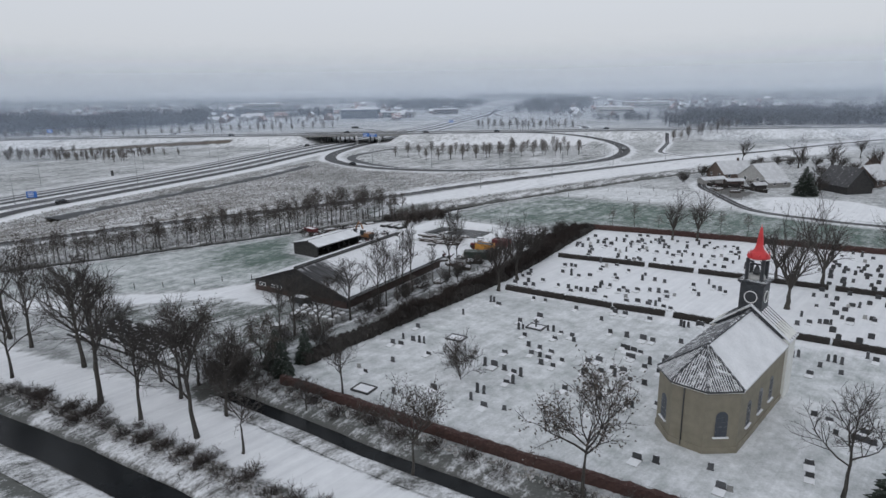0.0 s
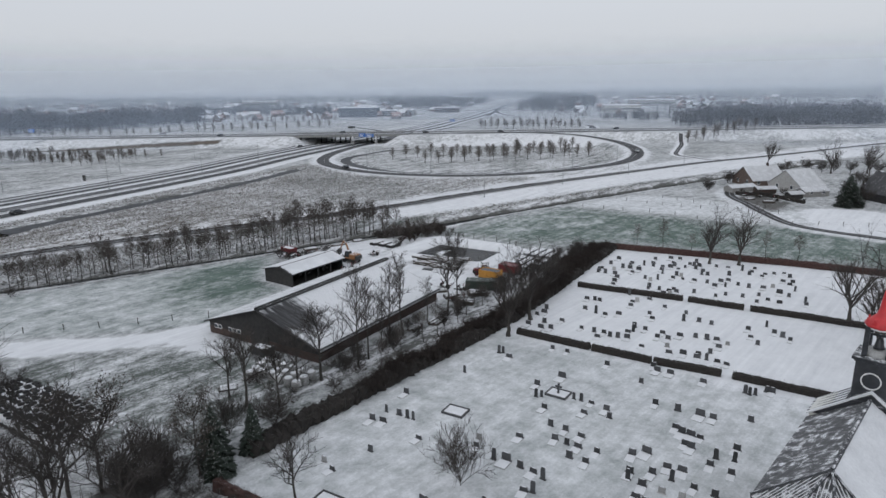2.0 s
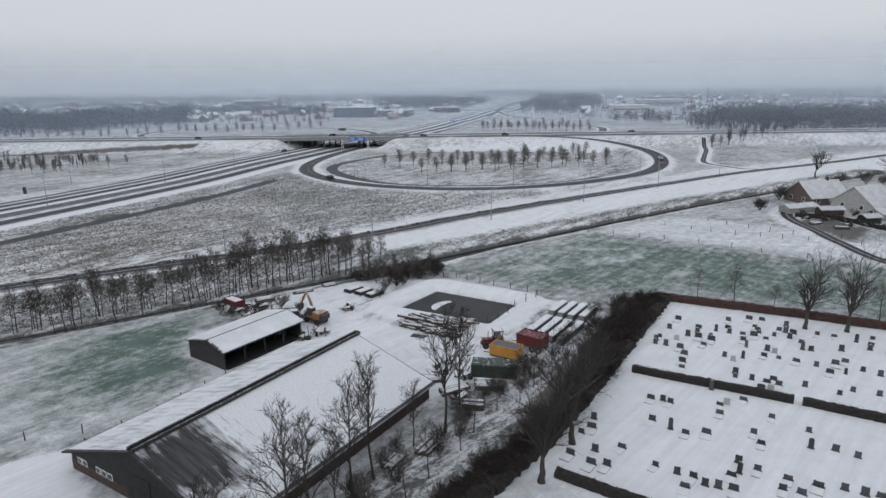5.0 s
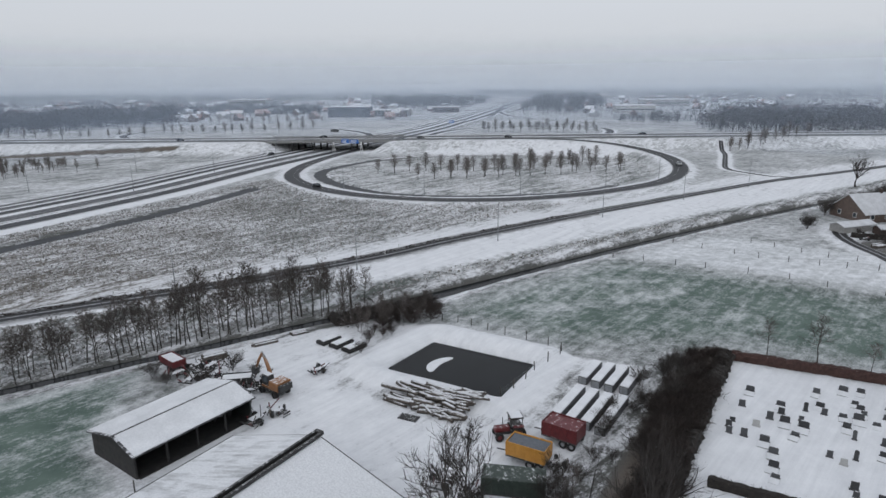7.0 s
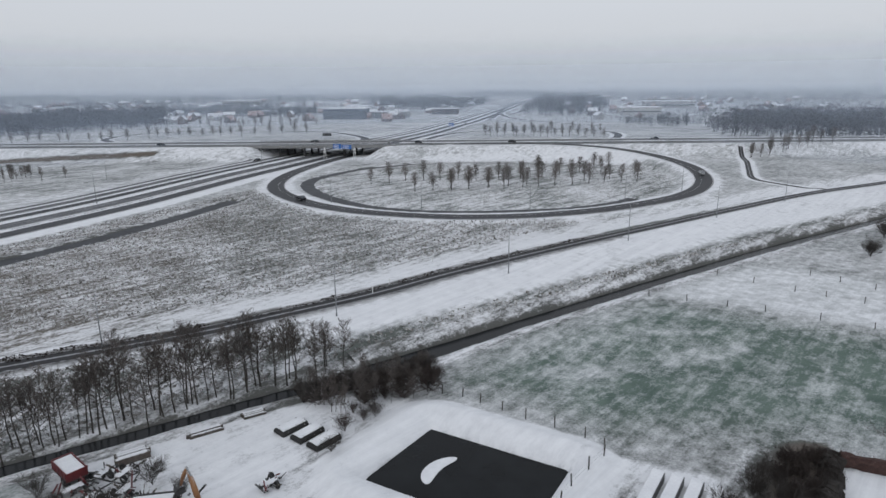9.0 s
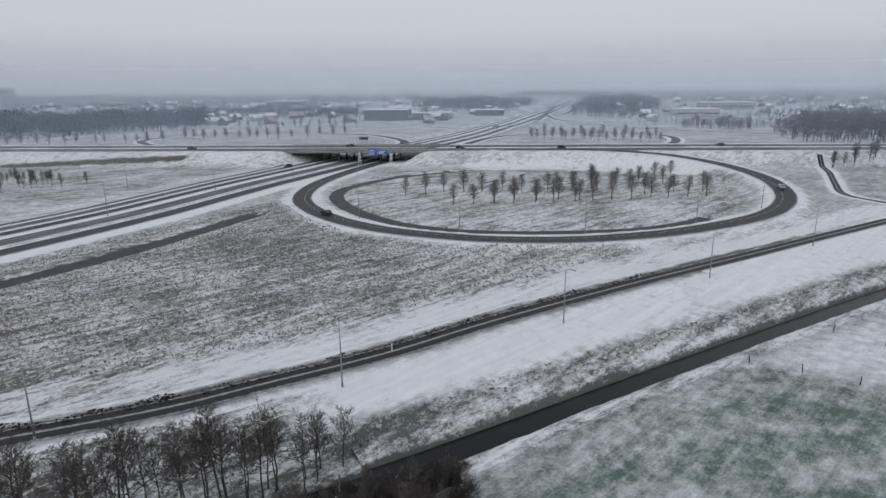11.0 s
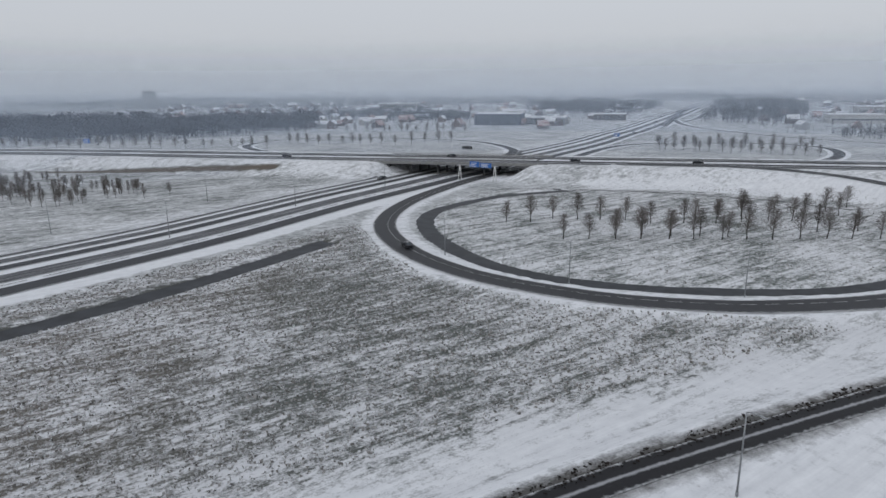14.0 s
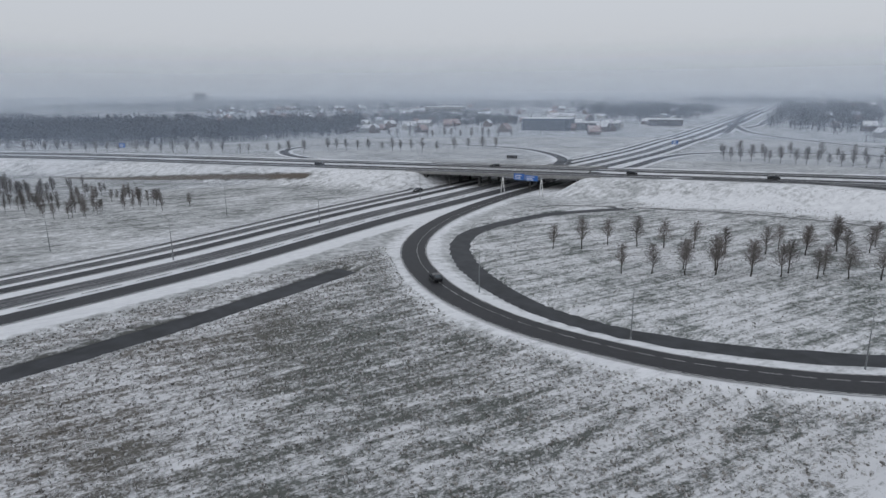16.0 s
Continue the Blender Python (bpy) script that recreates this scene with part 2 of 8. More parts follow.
def streaked_roof(name, bare):
    """Snow on profiled sheets, streaked down the slope; bare: a wind-swept spot (x, y and its reach both ways) on the roof."""
    m, n, l, bsdf = nodes_of(name)
    vec = n.new("ShaderNodeTexCoord").outputs["Object"]
    down = n.new("ShaderNodeMapping")
    down.inputs["Scale"].default_value = (0.18, 1.6, 0.3)
    l.new(vec, down.inputs[0])
    streak, patch = noise_tex(n, l, down.outputs[0], 1.0, 5.0, 0.65), noise_tex(n, l, vec, 0.35, 4.0, 0.6)
    grain = noise_tex(n, l, vec, 6.0, 4.0, 0.6)
    snow = mix(n, l, remap(n, l, grain, 0.35, 0.65), (0.60, 0.61, 0.63), (0.75, 0.76, 0.78))
    sheet = mix(n, l, remap(n, l, streak, 0.35, 0.65), (0.018, 0.018, 0.020), (0.080, 0.080, 0.084))
    both = calc(n, l, "ADD", calc(n, l, "MULTIPLY", streak, 0.6), calc(n, l, "MULTIPLY", patch, 0.4))
    if bare:
        axis = n.new("ShaderNodeSeparateXYZ")
        l.new(vec, axis.inputs[0])
        dx = calc(n, l, "DIVIDE", calc(n, l, "SUBTRACT", axis.outputs["X"], bare[0]), bare[2])
        dy = calc(n, l, "DIVIDE", calc(n, l, "SUBTRACT", axis.outputs["Y"], bare[1]), bare[3])
        away = calc(n, l, "SQRT", calc(n, l, "ADD", calc(n, l, "MULTIPLY", dx, dx), calc(n, l, "MULTIPLY", dy, dy)), 0)
        white = remap(n, l, calc(n, l, "ADD", away, calc(n, l, "MULTIPLY", calc(n, l, "SUBTRACT", both, 0.5), 2.4)), 0.55, 1.0)
    else:
        white = remap(n, l, both, 0.32, 0.52, 0.40, 1.0)
    l.new(mix(n, l, white, sheet, snow), bsdf.inputs["Base Color"])
    bsdf.inputs["Roughness"].default_value = 0.85
    b = n.new("ShaderNodeBump")
    b.inputs["Strength"].default_value, b.inputs["Distance"].default_value = 0.4, 0.04
    l.new(white, b.inputs["Height"])
    l.new(b.outputs[0], bsdf.inputs["Normal"])
    return m


M_GROUND = ground_material()
M_TUSSOCK = tussock_material()
M_ROAD_DARK = road_material("wet_asphalt", (0.030, 0.032, 0.037), (0.40, 0.46, 0.48), 0.12)
M_ROAD_SLUSH = road_material("slushy_asphalt", (0.045, 0.047, 0.052), (0.48, 0.49, 0.51), 0.5)
M_ROAD_LOOP = road_material("ramp_asphalt", (0.030, 0.031, 0.035), (0.36, 0.37, 0.39), 0.08)
M_ROAD_LANE = road_material("narrow_asphalt", (0.012, 0.012, 0.014), (0.35, 0.36, 0.37), 0.12, True)
M_LINE = surface("road_paint", (0.65, 0.65, 0.65), (0.8, 0.8, 0.8), 2.0, 0.6, 0, spread=0)
M_WATER = still_water("dark_water", (0.006, 0.007, 0.008), 0.22)
M_ICE_DITCH = still_water("frozen_ditch", (0.030, 0.032, 0.036), 0.5)
M_SNOW = surface("snow", (0.61, 0.62, 0.645), (0.76, 0.77, 0.79), 0.7, 0.9, 0.5, spread=0, fine=9)
M_BARK = surface("bark", (0.028, 0.025, 0.022), (0.075, 0.068, 0.060), 4.0, 0.9, 0.3, snow=0.35, tilt=(0.5, 0.95))
M_TWIG = surface("twigs", (0.030, 0.026, 0.024), (0.060, 0.052, 0.047), 3.0, 0.9, 0, snow=0.2, tilt=(0.6, 1.0))
M_TWIG_RED = surface("reddish_twigs", (0.024, 0.018, 0.016), (0.055, 0.040, 0.034), 3.0, 0.9, 0)
M_TWIG_SOFT = surface("pale_twigs", (0.060, 0.052, 0.047), (0.125, 0.108, 0.098), 3.0, 0.9, 0, snow=0.15, tilt=(0.6, 1.0))
M_TWIG_PALE = surface("grey_twigs", (0.095, 0.085, 0.080), (0.185, 0.168, 0.158), 3.0, 0.9, 0, snow=0.15, tilt=(0.6, 1.0))
M_ROOF_THIN = surface("thinly_snowed_tiles", (0.050, 0.052, 0.056), (0.16, 0.16, 0.165), 1.3, 0.8, 0.3, snow=0.42, tilt=(0.2, 0.5), spread=0, fine=9)
M_BRUSH = surface("dark_brushwood", (0.016, 0.012, 0.011), (0.048, 0.036, 0.031), 3.0, 0.9, 0, snow=0.12, tilt=(0.6, 1.0))
M_SHEET_DARK = surface("bare_roof_sheets", (0.022, 0.022, 0.024), (0.070, 0.070, 0.074), 1.5, 0.7, 0.2, snow=0.22, tilt=(0.3, 0.6), spread=0, fine=14)
M_LEAF = surface("withered_leaves", (0.030, 0.024, 0.019), (0.075, 0.055, 0.040), 6.0, 0.8, 0, snow=0.45, tilt=(0.5, 0.9))
M_NEEDLE = surface("evergreen_needles", (0.010, 0.016, 0.012), (0.030, 0.042, 0.030), 5.0, 0.85, 0, snow=0.25)
M_HEDGE_DARK = surface("dark_hedge", (0.010, 0.009, 0.008), (0.036, 0.030, 0.026), 3.0, 0.9, 0.5, snow=0.06, use_world=True, spread=0)
M_HEDGE_RED = surface("beech_hedge", (0.034, 0.018, 0.015), (0.080, 0.041, 0.035), 3.0, 0.9, 0.5, snow=0.16, use_world=True, spread=0)
M_SCRUB = surface("frosted_scrub", (0.030, 0.025, 0.023), (0.085, 0.072, 0.066), 2.0, 0.9, 0, snow=0.3, tilt=(0.2, 0.7))
M_STONE = surface("dark_granite", (0.030, 0.031, 0.034), (0.075, 0.077, 0.082), 6.0, 0.45, 0.1, spread=0.45)
M_STONE_PALE = surface("pale_stone", (0.22, 0.22, 0.22), (0.42, 0.42, 0.41), 6.0, 0.8, 0.2, spread=0.3)
M_PLASTER = surface("ochre_church_wall", (0.165, 0.148, 0.110), (0.245, 0.222, 0.172), 0.9, 0.85, 0.25, spread=0, fine=14)
M_PLASTER_PALE = surface("white_plaster", (0.55, 0.55, 0.52), (0.72, 0.72, 0.69), 1.0, 0.8, 0.15, spread=0)
M_SLATE = surface("dark_roof_tile", (0.030, 0.031, 0.034), (0.085, 0.087, 0.092), 2.0, 0.7, 0.2, snow=0.45, tilt=(0.3, 0.6), spread=0.1)
M_LEAD = surface("blackened_zinc", (0.018, 0.020, 0.024), (0.050, 0.053, 0.060), 2.0, 0.5, 0.1, snow=0.5, tilt=(0.5, 0.9), spread=0)
M_RED = surface("bright_red_paint", (0.42, 0.020, 0.025), (0.62, 0.040, 0.045), 2.0, 0.5, 0.1, snow=0.25, tilt=(0.6, 1.0), spread=0)
M_TIMBER_DARK = surface("tarred_boards", (0.012, 0.012, 0.013), (0.040, 0.038, 0.036), 1.5, 0.85, 0.3, spread=0.2, fine=12)
M_BRICK = surface("dark_brick", (0.034, 0.023, 0.020), (0.075, 0.049, 0.042), 1.6, 0.85, 0.3, spread=0.15, fine=12)
M_GREENWALL = surface("dark_green_sheet", (0.020, 0.026, 0.024), (0.045, 0.055, 0.050), 1.4, 0.6, 0.1, spread=0)
M_WHITE = surface("white_paint", (0.68, 0.68, 0.67), (0.80, 0.80, 0.79), 2.0, 0.6, 0.1, spread=0.05)
M_STEEL = surface("galvanised_steel", (0.22, 0.23, 0.24), (0.38, 0.39, 0.40), 3.0, 0.45, 0.1, metal=0.7, spread=0.1)
M_IRON = surface("dark_iron", (0.02, 0.02, 0.02), (0.06, 0.06, 0.06), 4.0, 0.6, 0.2, snow=0.35)
M_RUBBER = surface("tyre_rubber", (0.010, 0.010, 0.010), (0.030, 0.030, 0.030), 4.0, 0.8, 0.2)
M_YELLOW = surface("yellow_machine_paint", (0.21, 0.095, 0.040), (0.34, 0.165, 0.070), 3.0, 0.5, 0.1, snow=0.5, spread=0)
M_ORANGE = surface("orange_paint", (0.46, 0.21, 0.035), (0.60, 0.30, 0.06), 2.0, 0.5, 0.1, spread=0)
M_CRIMSON = surface("dull_red_paint", (0.075, 0.011, 0.014), (0.150, 0.021, 0.024), 2.0, 0.5, 0.1, snow=0.3, spread=0)
M_GREEN = surface("dark_green_tarpaulin", (0.020, 0.032, 0.026), (0.050, 0.068, 0.056), 2.0, 0.6, 0.2, snow=0.3, spread=0)
M_SLATEBLUE = surface("grey_blue_load", (0.075, 0.085, 0.10), (0.13, 0.14, 0.16), 3.0, 0.7, 0.2, spread=0)
M_SIGN = surface("blue_road_sign", (0.020, 0.10, 0.36), (0.035, 0.15, 0.45), 1.0, 0.4, 0, spread=0)
M_CONCRETE = surface("weathered_concrete", (0.16, 0.16, 0.16), (0.32, 0.32, 0.31), 1.2, 0.85, 0.2, snow=0.5, tilt=(0.7, 0.95), spread=0.1)
# concrete for under the deck, its colour darkened for the shade there
M_CONCRETE_DARK = surface("shaded_concrete", (0.045, 0.045, 0.045), (0.10, 0.10, 0.10), 0.8, 0.85, 0.2, spread=0)
M_WOOD = surface("weathered_wood", (0.040, 0.033, 0.028), (0.115, 0.098, 0.084), 3.0, 0.85, 0.3, snow=0.5)
M_PANE = plain_glass("dim_window_glass", (0.045, 0.055, 0.065))
M_PANE_PALE = plain_glass("leaded_glass", (0.055, 0.065, 0.08))
M_WALL_A = surface("house_brick", (0.075, 0.055, 0.048), (0.16, 0.12, 0.10), 1.5, 0.85, 0.2, spread=0.3)
M_WALL_B = surface("house_render", (0.26, 0.26, 0.25), (0.42, 0.41, 0.40), 1.5, 0.85, 0.1, spread=0.25)
M_ROOF_SNOW = surface("snowed_roof", (0.40, 0.405, 0.42), (0.60, 0.61, 0.63), 0.5, 0.9, 0.3, spread=0.08, fine=8)
M_ROOF_WHITE = surface("snow_on_sheeting", (0.56, 0.57, 0.59), (0.74, 0.75, 0.77), 0.45, 0.9, 0.4, spread=0, fine=10)
M_ROOF_STREAK = streaked_roof("snow_streaked_sheets", None)
M_ROOF_SWEPT = streaked_roof("wind_swept_roof_snow", (15.6, 2.6, 6.2, 5.4))
M_ROOF_RED = surface("clay_roof_tiles", (0.15, 0.060, 0.040), (0.28, 0.12, 0.085), 1.5, 0.85, 0.2, snow=0.5, tilt=(0.2, 0.6), spread=0.2)
M_CAR_DARK = surface("dark_car_paint", (0.012, 0.013, 0.016), (0.030, 0.032, 0.036), 1.0, 0.25, 0, spread=0)
M_CAR_SILVER = surface("silver_car_paint", (0.38, 0.39, 0.40), (0.50, 0.51, 0.52), 1.0, 0.3, 0, metal=0.3, spread=0)
M_LAMPGLASS = surface("pale_lamp_lens", (0.6, 0.6, 0.58), (0.75, 0.75, 0.72), 1.0, 0.3, 0, spread=0)

# ---- building helpers ----
def mesh_of(name, verts, faces, material, smooth=False):
    me = bpy.data.meshes.new(name)
    me.from_pydata([tuple(v) for v in verts], [], faces)
    me.materials.append(material)
    if smooth:
        me.polygons.foreach_set("use_smooth", [True] * len(me.polygons))
    me.update()
    return me


def part(name, me, parent=None, at=None, label=""):
    """Links a mesh as one object, under a thing or a part, at a pose in its parent's space."""
    if isinstance(me, bmesh.types.BMesh):
        raise TypeError("turn it into a mesh first")
    ob = new(name, me)
    if parent is not None:
        ob.parent = parent
    if at is not None:
        ob.matrix_basis = at
    return tagged(ob, label) if label else ob


def thing(name, at, label, category, group="", kind=""):
    ob = new(name)
    ob.matrix_basis = at
    return tagged(ob, label, category, group, kind)


def box_data(x0, x1, y0, y1, z0, z1):
    v = [(x, y, z) for z in (z0, z1) for x, y in ((x0, y0), (x1, y0), (x1, y1), (x0, y1))]
    return v, [(3, 2, 1, 0), (4, 5, 6, 7), (0, 1, 5, 4), (1, 2, 6, 5), (2, 3, 7, 6), (3, 0, 4, 7)]


def solid(name, boxes, material, bevel=0.0):
    """One mesh of boxes (x0, x1, y0, y1, z0, z1), with worn edges if bevel is set."""
    bm = bmesh.new()
    for b in boxes:
        v, f = box_data(*b)
        vs = [bm.verts.new(p) for p in v]
        for q in f:
            bm.faces.new([vs[i] for i in q])
    if bevel:
        bmesh.ops.bevel(bm, geom=list(bm.edges), offset=bevel, segments=1, affect="EDGES", clamp_overlap=True)
    me = bpy.data.meshes.new(name)
    bm.to_mesh(me)
    bm.free()
    me.materials.append(material)
    return me


def prism(name, outline, depth, material, axis="y", bevel=0.0):
    """An outline in a plane, drawn out by depth along axis (from 0)."""
    bm = bmesh.new()
    def put(a, b, d):
        return {"y": (a, d, b), "z": (a, b, d), "x": (d, a, b)}[axis]
    lo, hi = [bm.verts.new(put(a, b, 0)) for a, b in outline], [bm.verts.new(put(a, b, depth)) for a, b in outline]
    bm.faces.new(lo[::-1]), bm.faces.new(hi)
    k = len(outline)
    for i in range(k):
        bm.faces.new((lo[i], lo[(i + 1) % k], hi[(i + 1) % k], hi[i]))
    bmesh.ops.recalc_face_normals(bm, faces=list(bm.faces))
    if bevel:
        bmesh.ops.bevel(bm, geom=list(bm.edges), offset=bevel, segments=1, affect="EDGES", clamp_overlap=True)
    me = bpy.data.meshes.new(name)
    bm.to_mesh(me)
    bm.free()
    me.materials.append(material)
    return me


def tube_data(points, radii, sides, verts, faces):
    """Adds a tapered tube through points to verts and faces."""
    base = len(verts)
    for i, p in enumerate(points):
        a = points[max(i - 1, 0)]
        b = points[min(i + 1, len(points) - 1)]
        d = (b - a).normalized() if (b - a).length > 1e-6 else Vector((0, 0, 1))
        e = d.orthogonal().normalized()
        f = d.cross(e)
        for k in range(sides):
            w = 2 * math.pi * k / sides
            verts.append(p + (e * math.cos(w) + f * math.sin(w)) * radii[i])
    for i in range(len(points) - 1):
        for k in range(sides):
            q, r = base + i * sides, base + (i + 1) * sides
            faces.append((q + k, q + (k + 1) % sides, r + (k + 1) % sides, r + k))
    faces.append(tuple(base + k for k in reversed(range(sides))))
    faces.append(tuple(base + (len(points) - 1) * sides + k for k in range(sides)))


def tube(name, points, radii, material, sides=8):
    v, f = [], []
    points = [Vector(p) for p in points]
    tube_data(points, radii if isinstance(radii, (list, tuple)) else [radii] * len(points), sides, v, f)
    return mesh_of(name, v, f, material, sides > 5)


def wheel_data(name, radius, width, material, sides=20, hole=0.55):
    """A ring round the x axis."""
    v, f = [], []
    prof = [(hole * radius, -0.5), (0.94 * radius, -0.5), (radius, -0.36), (radius, 0.36), (0.94 * radius, 0.5), (hole * radius, 0.5)]
    for i in range(sides):
        w = 2 * math.pi * i / sides
        for r, s in prof:
            v.append((s * width, r * math.cos(w), r * math.sin(w)))
    k = len(prof)
    for i in range(sides):
        for j in range(k):
            f.append((i * k + j, ((i + 1) % sides) * k + j, ((i + 1) % sides) * k + (j + 1) % k, i * k + (j + 1) % k))
    return mesh_of(name, v, f, material, True)


def disc_data(name, radius, width, material, sides=16):
    v, f = [], []
    tube_data([Vector((-width / 2, 0, 0)), Vector((width / 2, 0, 0))], [radius, radius], sides, v, f)
    return mesh_of(name, v, f, material)


# ---- lines of the land (metres) ----
def smooth_line(points, step=2.0):
    """A Catmull-Rom line through points, at even steps."""
    p = np.array(points, float)
    p = np.vstack([2 * p[0] - p[1], p, 2 * p[-1] - p[-2]])
    out = []
    for i in range(1, len(p) - 2):
        k = max(2, int(np.linalg.norm(p[i + 1] - p[i]) / step))
        for s in np.arange(k) / k:
            a, b, c, d = p[i - 1], p[i], p[i + 1], p[i + 2]
            out.append(0.5 * (2 * b + (c - a) * s + (2 * a - 5 * b + 4 * c - d) * s * s + (3 * b - a - 3 * c + d) * s ** 3))
    out.append(p[-2])
    return np.array(out)


def line_distance(x, y, line, heights=False):
    """Distance of points to a line, the side they lie on (left counts positive) and the line's height there."""
    best = np.full(x.shape, 1e9)
    side = np.zeros(x.shape)
    level = np.zeros(x.shape)
    for a, b in zip(line[:-1], line[1:]):
        d = b[:2] - a[:2]
        near = (x > min(a[0], b[0]) - 60) & (x < max(a[0], b[0]) + 60) & (y > min(a[1], b[1]) - 60) & (y < max(a[1], b[1]) + 60)
        if not near.any():
            continue
        px, py = x[near] - a[0], y[near] - a[1]
        t = np.clip((px * d[0] + py * d[1]) / (d @ d), 0, 1)
        r = np.hypot(px - t * d[0], py - t * d[1])
        s = np.sign(d[0] * py - d[1] * px)
        old, oside, olevel = best[near], side[near], level[near]
        closer = r < old
        old[closer], oside[closer] = r[closer], s[closer]
        if line.shape[1] > 2:
            olevel[closer] = (a[2] + t * (b[2] - a[2]))[closer]
        best[near], side[near], level[near] = old, oside, olevel
    return (best, side, level) if heights else (best, side)


def inside(x, y, poly):
    """Signed distance to a polygon, positive inside."""
    p = np.array(poly, float)
    best = np.full(x.shape, 1e9)
    hit = np.zeros(x.shape, bool)
    for a, b in zip(p, np.roll(p, -1, 0)):
        d = b - a
        t = np.clip(((x - a[0]) * d[0] + (y - a[1]) * d[1]) / (d @ d), 0, 1)
        best = np.minimum(best, np.hypot(x - a[0] - t * d[0], y - a[1] - t * d[1]))
        cross = ((a[1] > y) != (b[1] > y)) & (x < d[0] * (y - a[1]) / (d[1] if d[1] else 1e-9) + a[0])
        hit ^= cross
    return np.where(hit, best, -best)


def ease(v, a, b):
    t = np.clip((v - a) / (b - a), 0, 1)
    return t * t * (3 - 2 * t)


MOTORWAY = smooth_line([(-196, 40), (-165, 120), (-138.5, 191), (-122.6, 231), (-108, 266), (-92.8, 307), (-83.5, 343), (-76.5, 370), (-66.5, 402), (-52.5, 446), (-33, 500), (-20, 535), (4, 610), (24, 693), (37, 740), (79, 935), (150, 1280), (178, 1409), (335, 2250)], 4.0)
LOOP = smooth_line([(-30, 500, 0), (-42, 462, 0), (-56, 418, 0), (-63.5, 374, 0.1), (-60.5, 339, 0.2), (-46.5, 312, 0.3), (-27, 293.5, 0.4), (-4, 284.2, 0.4), (15, 282.5, 0.4), (32, 285, 0.5), (54, 294, 0.6), (80, 313.5, 0.7), (96, 338, 1.1), (103, 366, 2.2), (100.5, 392, 3.4), (91, 415, 4.5), (76, 432, 5.2), (50, 443.5, 5.55), (10, 446.5, 5.6)], 2.0)
LOOP_DITCH = smooth_line([(-12, 408), (-34, 392), (-47, 371), (-51.5, 355), (-47.5, 337), (-38, 319.5), (-24.5, 304), (-9.5, 295.2), (7, 292.4), (24, 293.4), (42, 297.5), (56, 305.5), (63.5, 313)], 2.0)
LANE = smooth_line([(-150, 128, 0), (-113, 154, 0), (-92, 168.5, 0.2), (-74, 178.5, 0.5), (-53, 189, 0.9), (-36, 196.8, 1.3), (-26.5, 202.8, 1.5), (-12, 213.2, 1.5), (3.5, 226.6, 1.5), (29, 246.6, 1.4), (60, 269.6, 1.2), (87, 290, 0.9), (122, 315, 0.6), (175, 345, 0.3), (270, 400, 0.2), (420, 470, 0.2)], 2.0)
WEST_DITCH = smooth_line([(-150, 98.5), (-112, 125.6), (-78, 145.8), (-57, 158.8), (-39.4, 170.2), (-30.5, 175.9), (-23.6, 180.5), (-10, 188.9)], 2.0)
CANAL = smooth_line([(-10, 188.9), (-1, 195.3), (11, 204.1), (34.6, 221.4), (59.5, 239.2), (82, 254.8), (107, 271.0), (175, 315)], 2.0)
FIELD_DITCH = smooth_line([(-121, 190), (-104.5, 223), (-91, 250.5), (-84, 266), (-77, 285), (-67.4, 315.5)], 2.0)
RIVER = smooth_line([(-110, 103), (-80, 82), (-53, 67), (-42, 61.2), (-31, 54.8), (-20, 48), (0, 35.6), (30, 16), (70, -11), (130, -51), (230, -116)], 3.0)
HEDGE_DITCH = smooth_line([(-29, 75), (-24, 71.6), (-15, 65.5), (-8.8, 61.0), (0.4, 55.3), (8, 50.4), (28, 38), (70, 11), (130, -28), (230, -93)], 2.0)
PATHWAY = smooth_line([(-120, 118), (-95, 101), (-66, 84.6), (-48.5, 76.6), (-36, 69.4), (-23.5, 62.8), (-11, 55.8), (0, 49.4), (28, 31.5), (70, 4.5), (130, -35), (230, -100)], 2.0)
FARM_LANE = smooth_line([(205, 108), (150, 142), (124, 160), (112, 168), (103, 176.5), (95, 186), (92.5, 196), (92.5, 206), (93.8, 216), (94.8, 228), (98, 236.5), (104, 243)], 2.0)
SPUR = smooth_line([(152, 432), (143, 405), (130, 375), (121, 352), (124, 338), (132, 322)], 2.0)
DECK_Y, DECK_END, DECK_Z = 440.0, 472.0, 5.5


def motorway_x(y):
    return np.interp(y, MOTORWAY[:, 1], MOTORWAY[:, 0])


